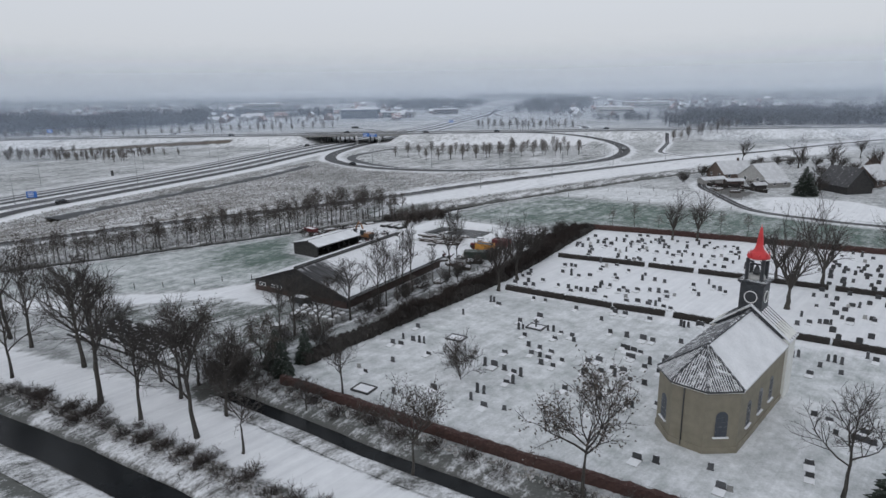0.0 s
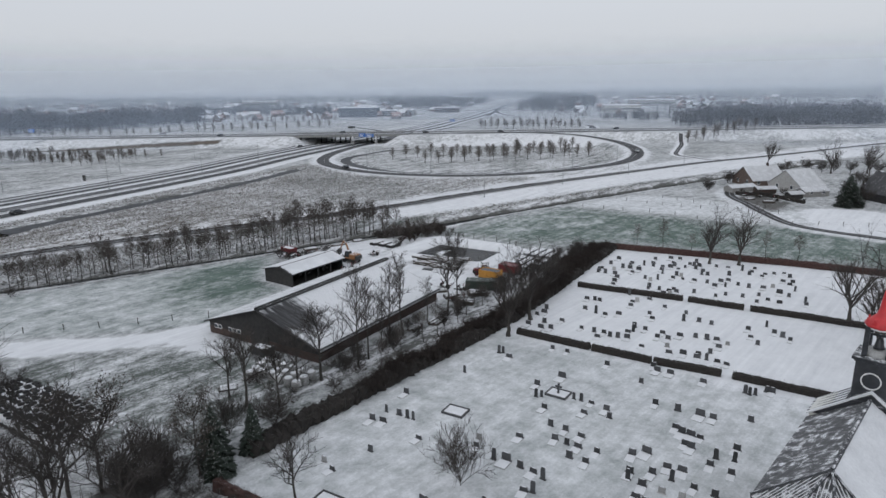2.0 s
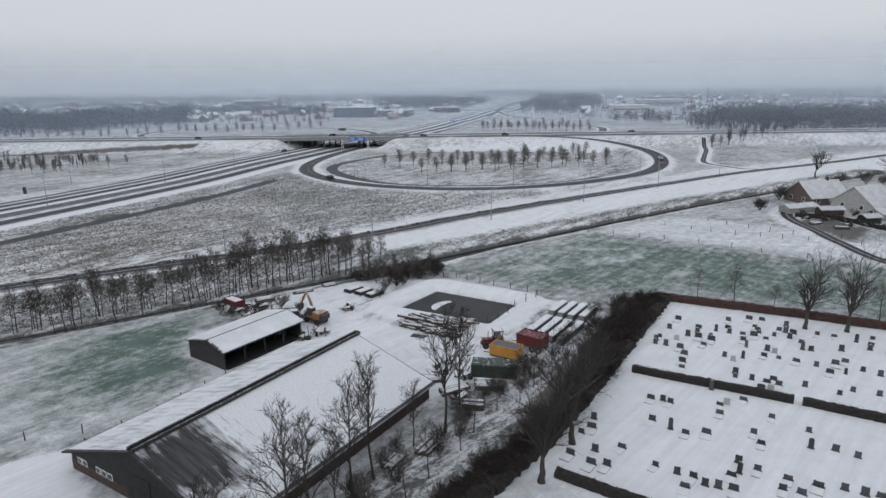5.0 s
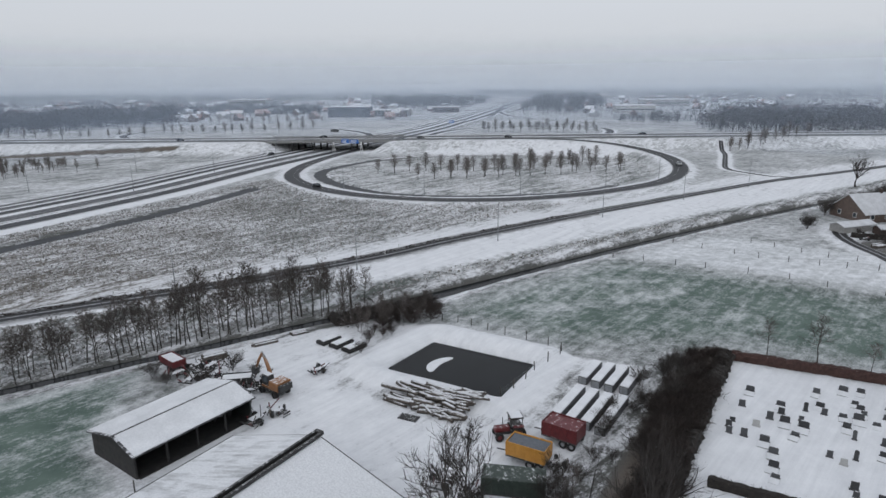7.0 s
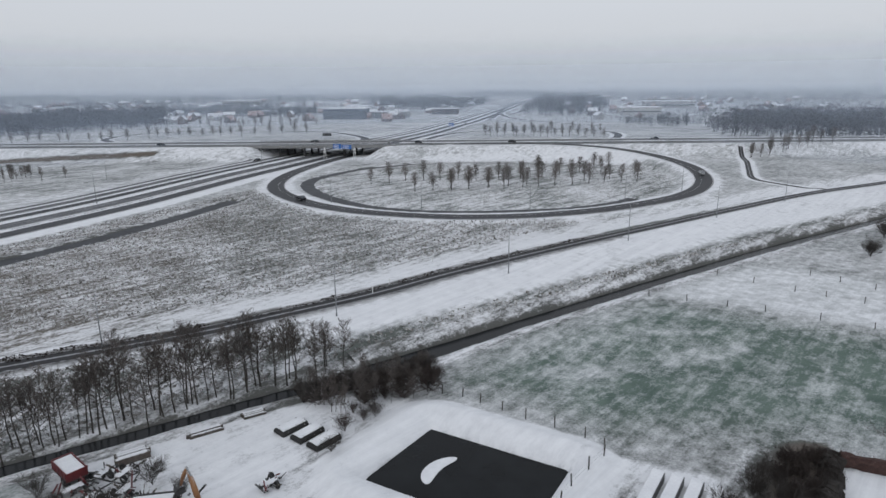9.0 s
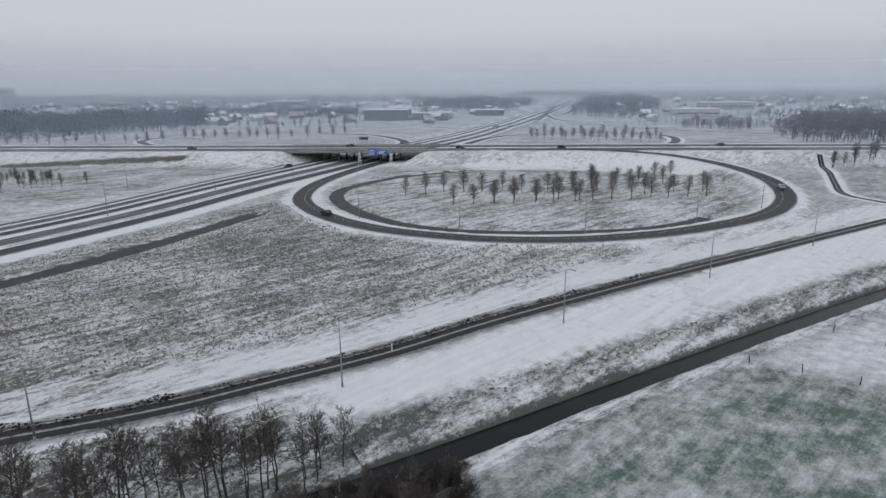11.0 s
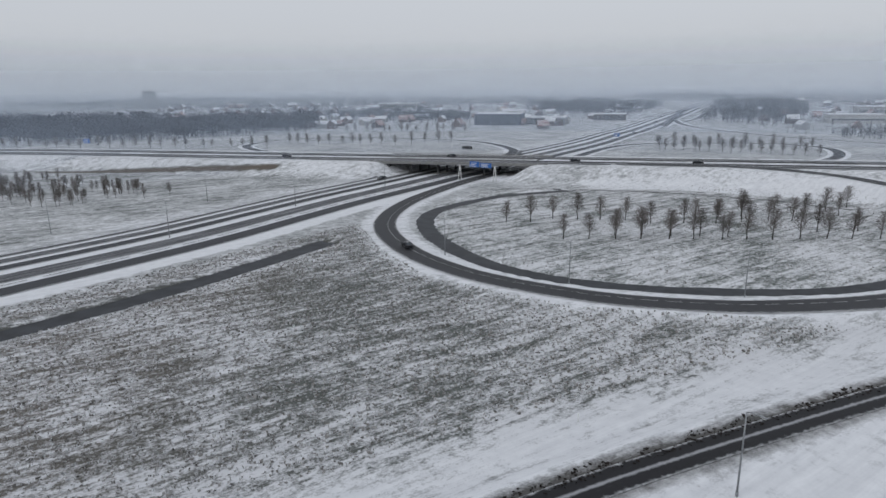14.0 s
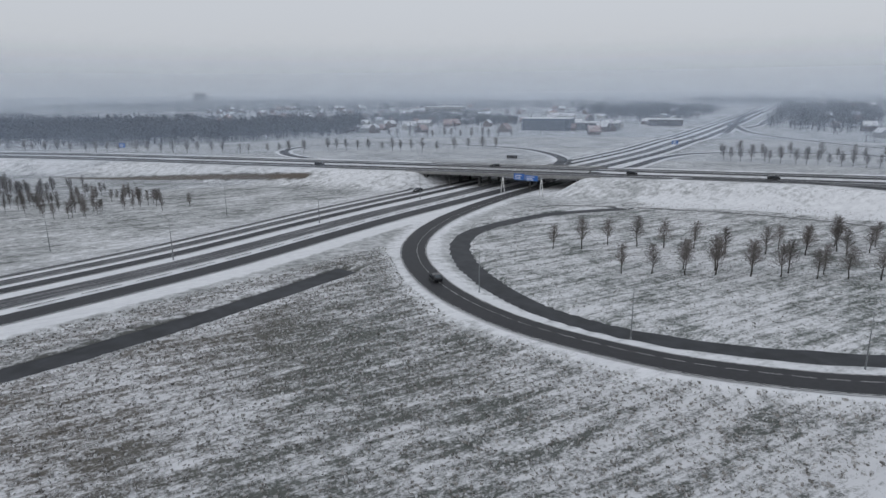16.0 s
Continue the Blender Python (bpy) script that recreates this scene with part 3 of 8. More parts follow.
def land(x, y):
    """Height of the ground."""
    x, y = np.asarray(x, float), np.asarray(y, float)
    z = -0.9 * (1 - ease(y, 186, 202)) * np.ones_like(x)
    off = x - motorway_x(y)
    z = z * ease(off, -45, -20) if off.ndim == 0 else np.where(off < 0, z * ease(-off, 60, 20), z)
    # road embankment with its gap for the motorway
    away = np.maximum(np.maximum(DECK_Y - 3 - y, y - DECK_END - 3), 0)
    gap = np.minimum(off + 36, 19 - off)
    bank = DECK_Z * (1 - ease(away, 0, 17)) * (1 - ease(gap, -9, 3))
    bank *= 1 - ease(np.abs(x), 260, 700)
    z = np.where(bank > 0.02, np.maximum(z, bank), z)
    firm = np.zeros_like(z)
    d, s, lz = line_distance(x, y, LOOP, True)
    w = 1 - ease(d, 5.5, 6.5 + 2.4 * np.maximum(lz, 0.5))
    z = np.where(d < 24, z * (1 - w) + np.where(d < 6, lz - 0.06, np.maximum(z, lz - 0.06)) * w, z)
    firm = np.maximum(firm, 1 - ease(d, 4, 7))
    d, s, lz = line_distance(x, y, LANE, True)
    w = 1 - ease(d, 3.2, np.where(s > 0, 9.0, 18.0))
    z = z * (1 - w) + np.maximum(z, lz - 0.06) * w
    firm = np.maximum(firm, 1 - ease(d, 3, 5))
    off_here = x - motorway_x(y)
    firm = np.maximum(firm, ease(off_here, -46, -42) * (1 - ease(off_here, 4, 8)))
    for line, half, depth in ((CANAL, 3.2, 1.9), (WEST_DITCH, 2.2, 1.6), (FIELD_DITCH, 3.2, 1.4), (LOOP_DITCH, 1.9, 0.9), (RIVER, 3.4, 1.7), (HEDGE_DITCH, 1.8, 1.6)):
        d, s = line_distance(x, y, line)
        z = z - depth * (1 - ease(d, half - 0.6, half + 1.6))
    pond = inside(x, y, POND)
    rim = np.clip(1 - np.abs(pond + 3.2) / 3.0, 0, 1)
    z = z + 0.95 * rim - 2.2 * ease(pond, -1.2, 2.2)
    rough = np.array([noise.noise((float(a) * 0.11, float(b) * 0.11, 0.0)) for a, b in zip(x.ravel(), y.ravel())]).reshape(x.shape)
    return z + 0.12 * rough * (1 - firm)


POND = [(-0.7, 174.4), (-7.0, 165.2), (7.6, 156.8), (13.2, 166.3)]
GRAVES = [(-22, 77), (40.2, 166.6), (78.6, 147.3), (150, 111), (235, 60), (160, -42), (19, 52)]
YARD = [(-17.5, 105), (-0.5, 131), (4, 136), (14, 136), (28, 164), (17, 169), (7, 156), (-7.5, 165), (-1, 180), (-11, 182), (-26, 176.5), (-40, 167), (-30, 157), (-37, 145), (-29.5, 138), (-11, 137)]
APRON = [(-99, 107.5), (-82, 113), (-56.5, 115.2), (-47.8, 116.5), (-39, 122), (-36.5, 117), (-31, 109.5), (-33.8, 108), (-42.5, 113.2), (-53.3, 110.2), (-80, 106), (-96, 101)]
MEADOW = [(-140, 98), (-112, 122), (-77, 143), (-39.5, 166), (-36.5, 146), (-30, 140), (-37.5, 120), (-56, 116.5), (-86, 114)]
GARDEN = [(-60, 108), (-36, 112), (-20, 104), (-14, 93), (-26, 78), (-40, 80), (-56, 92)]
GREENFIELD = [(-1, 185), (17, 171), (40.8, 169.5), (80, 149), (140, 120), (175, 160), (119, 186), (78.7, 191), (66, 199.4), (53, 207), (37, 216), (20, 205), (6, 194.5)]
PADDOCK = [(37, 216.5), (53, 207.5), (66, 200), (79, 191.5), (119, 186.5), (100, 206), (84, 222), (72, 232), (64, 234), (52, 226)]
ROUGHFIELD = [(-150, 120), (-92, 172), (-53, 193), (-30, 204), (-12, 218), (28, 250), (66, 281), (60, 289), (32, 280), (-4, 278.5), (-33, 289), (-52, 311), (-68, 338), (-96, 275), (-128, 203), (-160, 120)]
INNER = [(-55, 370), (-52, 343), (-36, 314), (-12, 295), (20, 291), (52, 301), (78, 322), (92, 350), (94, 385), (82, 412), (40, 425), (-10, 420), (-42, 405)]


def build_ground():
    def ticks(lo, a, b, hi, step):
        mid = list(np.arange(a, b, step))
        out, v, s = [], b, step
        while v < hi:
            out.append(v)
            s *= 1.25
            v += s
        low, v, s = [], a, step
        while v > lo:
            s *= 1.25
            v -= s
            low.append(v)
        return np.array(low[::-1] + mid + out + [hi])
    xs, ys = ticks(-4200, -190, 175, 4200, 1.6), ticks(-900, 20, 500, 4800, 1.6)
    # a finer mesh where the pond's banks stand
    xs = np.sort(np.concatenate([xs, *(xs[(xs > -14) & (xs < 22)] + k for k in (0.53, 1.07))]))
    ys = np.sort(np.concatenate([ys, *(ys[(ys > 150) & (ys < 186)] + k for k in (0.53, 1.07))]))
    X, Y = np.meshgrid(xs, ys)
    Z = land(X, Y)
    W, H = len(xs), len(ys)
    i = np.arange((H - 1) * W).reshape(H - 1, W)[:, :-1].ravel()
    quads = np.stack([i, i + 1, i + W + 1, i + W], 1)
    me = bpy.data.meshes.new("ground")
    me.vertices.add(W * H)
    me.vertices.foreach_set("co", np.stack([X, Y, Z], -1).astype(np.float32).ravel())
    me.loops.add(quads.size)
    me.loops.foreach_set("vertex_index", quads.ravel().astype(np.int32))
    me.polygons.add(len(quads))
    me.polygons.foreach_set("loop_start", (np.arange(len(quads)) * 4).astype(np.int32))
    me.polygons.foreach_set("use_smooth", np.ones(len(quads), bool))
    me.update(calc_edges=True)
    cover, green = 0.50 + 0.03 * ease(Y, 470, 600), np.full(X.shape, 0.30)
    coarse, reed = np.full(X.shape, 0.35), np.zeros(X.shape)

    def lay(field, value, w):
        field += (value - field) * w
    off = X - motorway_x(Y)
    zones = (
        (MEADOW, 0.52, 0.9, 0.4, 4), (GARDEN, 0.46, 0.4, 0.7, 3), (GREENFIELD, 0.35, 1.0, 0.5, 14), (PADDOCK, 0.68, 0.7, 0.12, 5),
        (ROUGHFIELD, 0.495, 0.25, 1.0, 7), (INNER, 0.535, 0.4, 0.85, 4), (GRAVES, 0.63, 0.8, 0.12, 1.2), (YARD, 0.78, 0.1, 0.5, 1.5), (APRON, 1.05, 0.2, 0.2, 1.0))
    for poly, c, g, k, soft in zones:
        w = ease(inside(X, Y, poly), -0.3 * soft, 0.7 * soft)
        lay(cover, c, w), lay(green, g, w), lay(coarse, k, w)
    # the meadow is barer and greener towards the shed
    w = ease(inside(X, Y, MEADOW), 0, 4) * (1 - ease(np.hypot(X + 40, Y - 148), 4, 28))
    lay(cover, 0.32, w), lay(green, 1.0, w), lay(coarse, 0.6, w)
    pond = inside(X, Y, POND)
    ring = ease(pond, -9.5, -6.5) * (1 - ease(pond, -4.6, -3.2)) * (1 - ease((Y - 165) + 0.6 * (X - 3), 6, 10))
    lay(cover, 0.60, ring), lay(coarse, 0.8, ring)
    brim = ease(pond, -6.2, -4.6) * (1 - ease(pond, -0.5, 0.2))
    lay(cover, 0.92, brim), lay(coarse, 0.15, brim)
    w = ease(inside(X, Y, ROUGHFIELD), 0, 6) * ease(X + 0.25 * (Y - 250), -26, 12)
    lay(cover, 0.58, w)
    d, s = line_distance(X, Y, LANE)
    w = (s > 0) * ease(d, 3.5, 5.5) * (1 - ease(d, 9, 20)) * ease(X, -70, -20)
    lay(cover, 0.70, w), lay(coarse, 0.7, w)
    # snow blown against the foot of the embankment inside the loop
    w = ease(inside(X, Y, [(-21, 440), (33, 440), (96, 434), (105, 392), (98, 389), (68, 403), (28, 414), (-3, 412)]), -1, 4)
    lay(cover, 0.90, w), lay(coarse, 0.25, w)
    lay(reed, 0.65, ease(inside(X, Y, ROUGHFIELD), 0, 8) * (1 - ease(X + 0.3 * (Y - 250), -75, -35)))
    # the far part of the graveyard is whiter than the lawn by the church
    w = ease(inside(X, Y, GRAVES), 0, 2) * ease((X - 11) * 0.564 + (Y - 116) * 0.826, -3, 3)
    lay(cover, 1.05, w), lay(coarse, 0.2, w)
    w = ease(-off, 28, 60) * ease(Y, 150, 300) * (1 - ease(Y, 430, 470))
    lay(cover, 0.49, w * 0.8), lay(green, 0.30, w), lay(coarse, 0.6, w)
    for line, lo, hi, c, k in ((LANE, 2, 6.0, 0.82, 0.4), (LOOP, 3.8, 9.0, 0.74, 0.6), (PATHWAY, 3.1, 3.9, 1.15, 0.1), (FARM_LANE, 3, 6, 0.7, 0.3), (SPUR, 2, 4, 0.9, 0.2)):
        d, s = line_distance(X, Y, line)
        w = 1 - ease(d, lo, hi)
        lay(cover, c, w), lay(coarse, k, w)
    d, s = line_distance(X, Y, LANE)
    lay(coarse, 0.5, (s > 0) * ease(d, 1.6, 2.2) * (1 - ease(d, 3.4, 5.0)))
    lay(cover, 0.16, (s > 0) * ease(d, 1.6, 2.2) * (1 - ease(d, 2.8, 4.2)) * (1 - ease(X, 60, 110)))
    # snowfield between the lane and the canal, ragged towards the water
    d, s = line_distance(X, Y, LANE)
    dc, sc = line_distance(X, Y, CANAL)
    w = (s < 0) * (sc > 0) * ease(X - 0.4 * (205 - Y), -26, -16) * (d < 40)
    lay(cover, 0.47 + 0.38 * ease(dc, 7.0, 11.0), w * ease(dc, 2, 4)), lay(coarse, 0.15 + 0.65 * (1 - ease(dc, 7, 10)), w)
    w = (s < 0) * (sc > 0) * (1 - ease(X - 0.4 * (205 - Y), -26, -16)) * (d < 30)
    lay(cover, 0.53, w), lay(coarse, 0.9, w)
    # verges of the motorway
    w = ease(off, -46, -40) * (1 - ease(off, 5.5, 7.5)) * (Y > -200)
    lay(cover, 1.0 - 0.58 * ease(Y, 480, 560), w)
    w = ease(-off, 34, 37) * (1 - ease(-off, 44, 52))
    lay(cover, 0.6, w)
    # embankments
    away = np.maximum(np.maximum(DECK_Y - Y, Y - DECK_END), 0)
    w = (1 - ease(away, 10, 24)) * (np.abs(X) < 600)
    lay(cover, 0.64, w), lay(coarse, 0.6, w)
    for line, half in ((CANAL, 4.0), (WEST_DITCH, 3.1), (FIELD_DITCH, 2.8), (RIVER, 7.0), (HEDGE_DITCH, 4.2)):
        d, s = line_distance(X, Y, line)
        w = (1 - ease(d, half - 1, half + 1.5))
        lay(cover, 0.36, w), lay(coarse, 1.0, w), lay(green, 0.1, w)
    d, s = line_distance(X, Y, smooth_line([(-262, 417), (-215, 424), (-146, 430)]))
    w = 1 - ease(d, 0.6, 3.6)
    lay(reed, 1, w), lay(cover, 0.22, w), lay(coarse, 0.7, w)
    d, s = line_distance(X, Y, smooth_line([(-14, 100), (-2, 112), (12, 129), (22, 144), (36, 163)]))
    w = (s > 0) * (1 - ease(d, 4, 8))
    lay(cover, 0.50, w), lay(coarse, 0.95, w), lay(green, 0.1, w)
    d, s = line_distance(X, Y, smooth_line([(-10, 97), (1, 110), (11, 122.5), (19, 135), (30, 153), (39, 166.5)]))
    w = (s > 0) * (1 - ease(d, 3.0, 4.6)) * ease(Y, 120, 134)
    lay(cover, 0.05, w), lay(coarse, 0.6, w), lay(green, 0.0, w), lay(reed, 0.8, w)
    # mud and paddock at the farm, and the barest part of the rough field
    w = ease(inside(X, Y, [(94, 228), (93, 205), (97, 200), (108, 214), (107, 230)]), -1, 3)
    lay(cover, 0.26, w), lay(coarse, 0.6, w), lay(green, 0.0, w)
    lay(cover, 0.95, ease(inside(X, Y, [(97, 184), (104, 178), (120, 168), (140, 180), (131, 196), (115, 207), (104, 205)]), -1, 3))
    lay(cover, 0.43, 1 - ease(np.hypot((X + 42) / 1.5, Y - 272), 6, 22))
    for track in ([(18, 190.5), (22.3, 195), (24.7, 196.7), (28.7, 198.6), (33.1, 199.5), (42, 199.6)], [(9, 190), (14.1, 194.8), (17.7, 197.7), (22.5, 200.4), (27, 203.4), (32.6, 206.3), (37.2, 206.7), (45, 203.5)], [(12, 187), (20, 186), (30, 189), (44, 193)]):
        for shift in (0.0, 1.9):
            d, s = line_distance(X, Y, smooth_line([(a, b + shift) for a, b in track]))
            lay(cover, 0.58, 0.5 * (1 - ease(d, 0.2, 1.0)))
    for name, data in (("cover", cover), ("green", green), ("coarse", coarse), ("reed", reed)):
        me.attributes.new(name, "FLOAT", "POINT").data.foreach_set("value", data.astype(np.float32).ravel())
    me.materials.append(M_GROUND)
    return tagged(new("ground", me), "flat polder land of grass under thin patchy snow", "ground", kind="structure")


def ground_z(x, y):
    return float(land(np.array([x]), np.array([y]))[0])


def frame_of(line):
    d = np.gradient(line[:, :2], axis=0)
    d /= np.linalg.norm(d, axis=1)[:, None]
    return np.stack([-d[:, 1], d[:, 0]], 1)


def ribbon(name, line, left, right, material, lift=0.06, heights=None, columns=4, parent=None, span=None, label=""):
    """A strip along line, from left to right metres (left of the direction counts positive)."""
    if span:
        line = line[span[0]:span[1]]
    side = frame_of(line)
    along = np.concatenate([[0], np.cumsum(np.linalg.norm(np.diff(line[:, :2], axis=0), axis=1))])
    t = np.linspace(0, 1, columns)
    off = left + (right - left) * t
    P = line[:, None, :2] + side[:, None, :] * off[None, :, None]
    if heights is None:
        Z = land(P[..., 0], P[..., 1]) + lift
    else:
        Z = np.repeat((heights + lift)[:, None], columns, 1)
    V = np.concatenate([P, Z[..., None]], -1).reshape(-1, 3)
    n = len(line)
    F = [(i * columns + j, i * columns + j + 1, (i + 1) * columns + j + 1, (i + 1) * columns + j) for i in range(n - 1) for j in range(columns - 1)]
    if (right - left) > 0:
        F = [f[::-1] for f in F]
    me = mesh_of(name, V, F, material, True)
    me.attributes.new("across", "FLOAT", "POINT").data.foreach_set("value", np.tile(t * 2 - 1, n).astype(np.float32))
    me.attributes.new("along", "FLOAT", "POINT").data.foreach_set("value", np.repeat(along, columns).astype(np.float32))
    return part(name, me, parent, label=label)


def dashes(name, line, off, width, dash, gap, material, parent, heights=None, lift=0.09):
    """Painted dashes (or one line, gap 0) along a road."""
    side = frame_of(line)
    along = np.concatenate([[0], np.cumsum(np.linalg.norm(np.diff(line[:, :2], axis=0), axis=1))])
    V, F = [], []
    s = 0.0
    while s + dash < along[-1]:
        q = np.linspace(s, s + dash, max(2, int(dash / 3) + 1))
        c = np.stack([np.interp(q, along, line[:, k]) for k in (0, 1)], 1)
        n = np.stack([np.interp(q, along, side[:, k]) for k in (0, 1)], 1)
        z = land(c[:, 0], c[:, 1]) if heights is None else np.interp(q, along, heights)
        b = len(V)
        for k in range(len(q)):
            for w in (-width / 2, width / 2):
                p = c[k] + n[k] * (off + w)
                V.append((p[0], p[1], z[k] + lift))
        F += [(b + 2 * k + 1, b + 2 * k, b + 2 * k + 2, b + 2 * k + 3) for k in range(len(q) - 1)]
        s += dash + gap
    return part(name, mesh_of(name, V, F, material), parent)


ground = build_ground()

# water in canal, ditches and pond
def water(name, line, half, z, material, label):
    ob = ribbon(name, line, half, -half, material, 0.0, heights=np.full(len(line), z), columns=2)
    return tagged(ob, label, "water", kind="structure")


water("canal_water", CANAL, 3.0, -1.38, M_WATER, "dark open water of a straight canal")
water("ditch_water", WEST_DITCH, 2.0, -1.5, M_WATER, "narrow dark ditch along the alder row")
water("ditch_water", FIELD_DITCH, 4.2, -0.55, M_ICE_DITCH, "grey frozen water of a field ditch")
water("ditch_water", LOOP_DITCH, 3.0, -0.36, M_ICE_DITCH, "grey frozen ditch inside the ramp's loop")
water("river_water", RIVER, 3.2, -1.5, M_WATER, "black water of a river beside the path")
water("ditch_water", HEDGE_DITCH, 1.9, -1.5, M_WATER, "narrow dark ditch below the beech hedge")
pond = part("pond_water", prism("pond_water", [(-1.2, 176.5), (-9.2, 165), (7.8, 154.8), (15.2, 166.5)], 0.1, M_WATER, "z"), at=pose(0, 0, -1.55))
tagged(pond, "square pond of black water with a thin floe", "water", kind="structure")
rim = []
for k in range(28):
    w = 2 * math.pi * k / 28
    u, v = 2.7 * math.cos(w), 0.92 * math.sin(w) * (1 + 0.16 * math.cos(2 * w) - 0.12 * math.cos(w)) - 0.85 * math.cos(w) ** 2 + 0.3
    rim.append((0.0 + 0.59 * u - 0.81 * v, 166.9 + 0.81 * u + 0.59 * v))
floe = part("ice_floe", prism("ice_floe", rim, 0.06, M_SNOW, "z"), at=pose(0, 0, -1.44))
tagged(floe, "bean-shaped white floe of snowy ice on the pond", "ice")

def bank(name, line, sign, label, cover=0.45, offs=(1.5, 1.9, 2.5, 3.4, 4.5, 5.4), foot=-1.75):
    """The shore along a canal or ditch, from under the water up to the field."""
    rise = (0.0, 0.35, 0.68, 0.86, 0.97, 1.0)
    side = frame_of(line)
    P = line[:, None, :2] + side[:, None, :] * (sign * np.array(offs))[None, :, None]
    top = land(P[:, -1, 0], P[:, -1, 1]) + 0.015
    wob = np.array([noise.noise((float(p[0]) * 0.5, float(p[1]) * 0.5, 2.0)) for p in P[:, 2]])
    Z = foot + (top[:, None] - foot) * np.array(rise)[None, :] + 0.16 * wob[:, None] * np.array([0, 1, 1, 0.7, 0.3, 0])[None, :]
    n, k = len(line), len(offs)
    V = np.concatenate([P, Z[..., None]], -1).reshape(-1, 3)
    F = [(i * k + j, (i + 1) * k + j, (i + 1) * k + j + 1, i * k + j + 1) for i in range(n - 1) for j in range(k - 1)]
    if sign > 0:
        F = [f[::-1] for f in F]
    me = mesh_of(name, V, F, M_GROUND, True)
    for field, vals in (("cover", (0.1, 0.3, cover + 0.05, cover + 0.08, cover + 0.05, cover + 0.05)), ("green", (0.1,) * 6), ("coarse", (0.6, 0.7, 0.85, 0.8, 0.75, 0.75)), ("reed", (0.2, 0.2 if sign < 0 else 0.0, 0.15 if sign < 0 else 0.0, 0, 0, 0))):
        me.attributes.new(field, "FLOAT", "POINT").data.foreach_set("value", np.tile(np.array(vals, np.float32), n))
    return tagged(part(name, me), label, "bank", kind="structure")


bank("canal_bank", CANAL, 1, "snow-streaked grassy bank of the canal")
bank("canal_bank", CANAL, -1, "brownish grassy bank of the canal", 0.50)
for line, offs, foot, cover, label in (
        (WEST_DITCH, (0.9, 1.2, 1.6, 2.3, 3.2, 4.2), -1.8, 0.42, "dark grassy bank of the ditch below the alders"),
        (HEDGE_DITCH, (0.75, 1.0, 1.4, 2.0, 2.8, 3.8), -1.8, 0.42, "frosted grassy bank of the hedge ditch"),
        (RIVER, (1.5, 1.9, 2.4, 3.2, 4.3, 5.6), -1.8, 0.47, "rough snowy bank of the river"),
        (FIELD_DITCH, (2.5, 2.9, 3.3, 3.9, 4.7, 5.6), -1.0, 0.46, "low grassy bank of the field ditch")):
    for sign in (1, -1):
        bank("ditch_bank", line, sign, label, cover - 0.04 * sign, offs, foot)

# ---- roads ----
motorway = tagged(new("motorway"), "motorway with cleared dark lanes and snowy strips between", "road", kind="structure")
for off_a, off_b, m_road, nm in ((0, 6.0, M_ROAD_DARK, "driving_lane"), (9.8, 16.4, M_ROAD_SLUSH, "passing_lane"), (20.6, 24.6, M_ROAD_DARK, "passing_lane"), (27.2, 31.2, M_ROAD_SLUSH, "driving_lane"), (33.6, 35.4, M_ROAD_SLUSH, "hard_shoulder")):
    ribbon(nm, MOTORWAY[:96] if off_a > 33 else MOTORWAY, off_b, off_a, m_road, 0.16, parent=motorway)
ribbon("snow_strip", MOTORWAY[112:], 33.5, -3.0, M_SNOW, 0.10, parent=motorway)
dashes("lane_marking", MOTORWAY[20:170], 7.6, 0.35, 8.0, 3.0, M_ROAD_SLUSH, motorway, lift=0.19)
ribbon("guard_rail", MOTORWAY[:96], 37.6, 37.2, M_STEEL, 0.55, parent=motorway)

ramp_road = tagged(new("ramp_road"), "curved cleared ramp of dark asphalt with painted lines", "road", kind="structure")
ribbon("carriageway", LOOP, 3.4, -3.4, M_ROAD_LOOP, 0.08, heights=np.maximum(LOOP[:, 2], 0.0), parent=ramp_road)
for off_line, dash, gap in ((0.9, 3.0, 1.2), (-2.95, 6.0, 0.4), (2.95, 6.0, 0.4)):
    dashes("lane_marking", LOOP[18:230], off_line, 0.075, dash, gap, M_LINE, ramp_road, heights=np.maximum(LOOP[18:230, 2], 0.0), lift=0.11)

service_road = tagged(new("service_road"), "narrow asphalt service road with snow between its tracks", "road", kind="structure")
ribbon("carriageway", LANE, 1.9, -1.9, M_ROAD_LANE, 0.06, heights=LANE[:, 2], parent=service_road)


def verge(name, line, offs, lifts, cover, label):
    """A strip of ground beside a road, with its own cover of snow."""
    side = frame_of(line)
    P = line[:, None, :2] + side[:, None, :] * np.array(offs)[None, :, None]
    Z = np.maximum(land(P[..., 0], P[..., 1]), (line[:, 2] - 0.06)[:, None] * (np.abs(np.array(offs)) < 3.4)[None, :] - 9 * (np.abs(np.array(offs)) >= 3.4)[None, :]) + np.array(lifts)[None, :]
    n, k = len(line), len(offs)
    F = [(i * k + j, i * k + j + 1, (i + 1) * k + j + 1, (i + 1) * k + j) for i in range(n - 1) for j in range(k - 1)]
    if offs[-1] > offs[0]:
        F = [f[::-1] for f in F]
    me = mesh_of(name, np.concatenate([P, Z[..., None]], -1).reshape(-1, 3), F, M_GROUND, True)
    for field, vals in (("cover", cover), ("green", (0.0,) * k), ("coarse", (0.0, 0.1, 0.3, 0.5, 0.5)[:k]), ("reed", (0.0,) * k)):
        me.attributes.new(field, "FLOAT", "POINT").data.foreach_set("value", np.tile(np.array(vals, np.float32), n))
    return part(name, me, service_road)


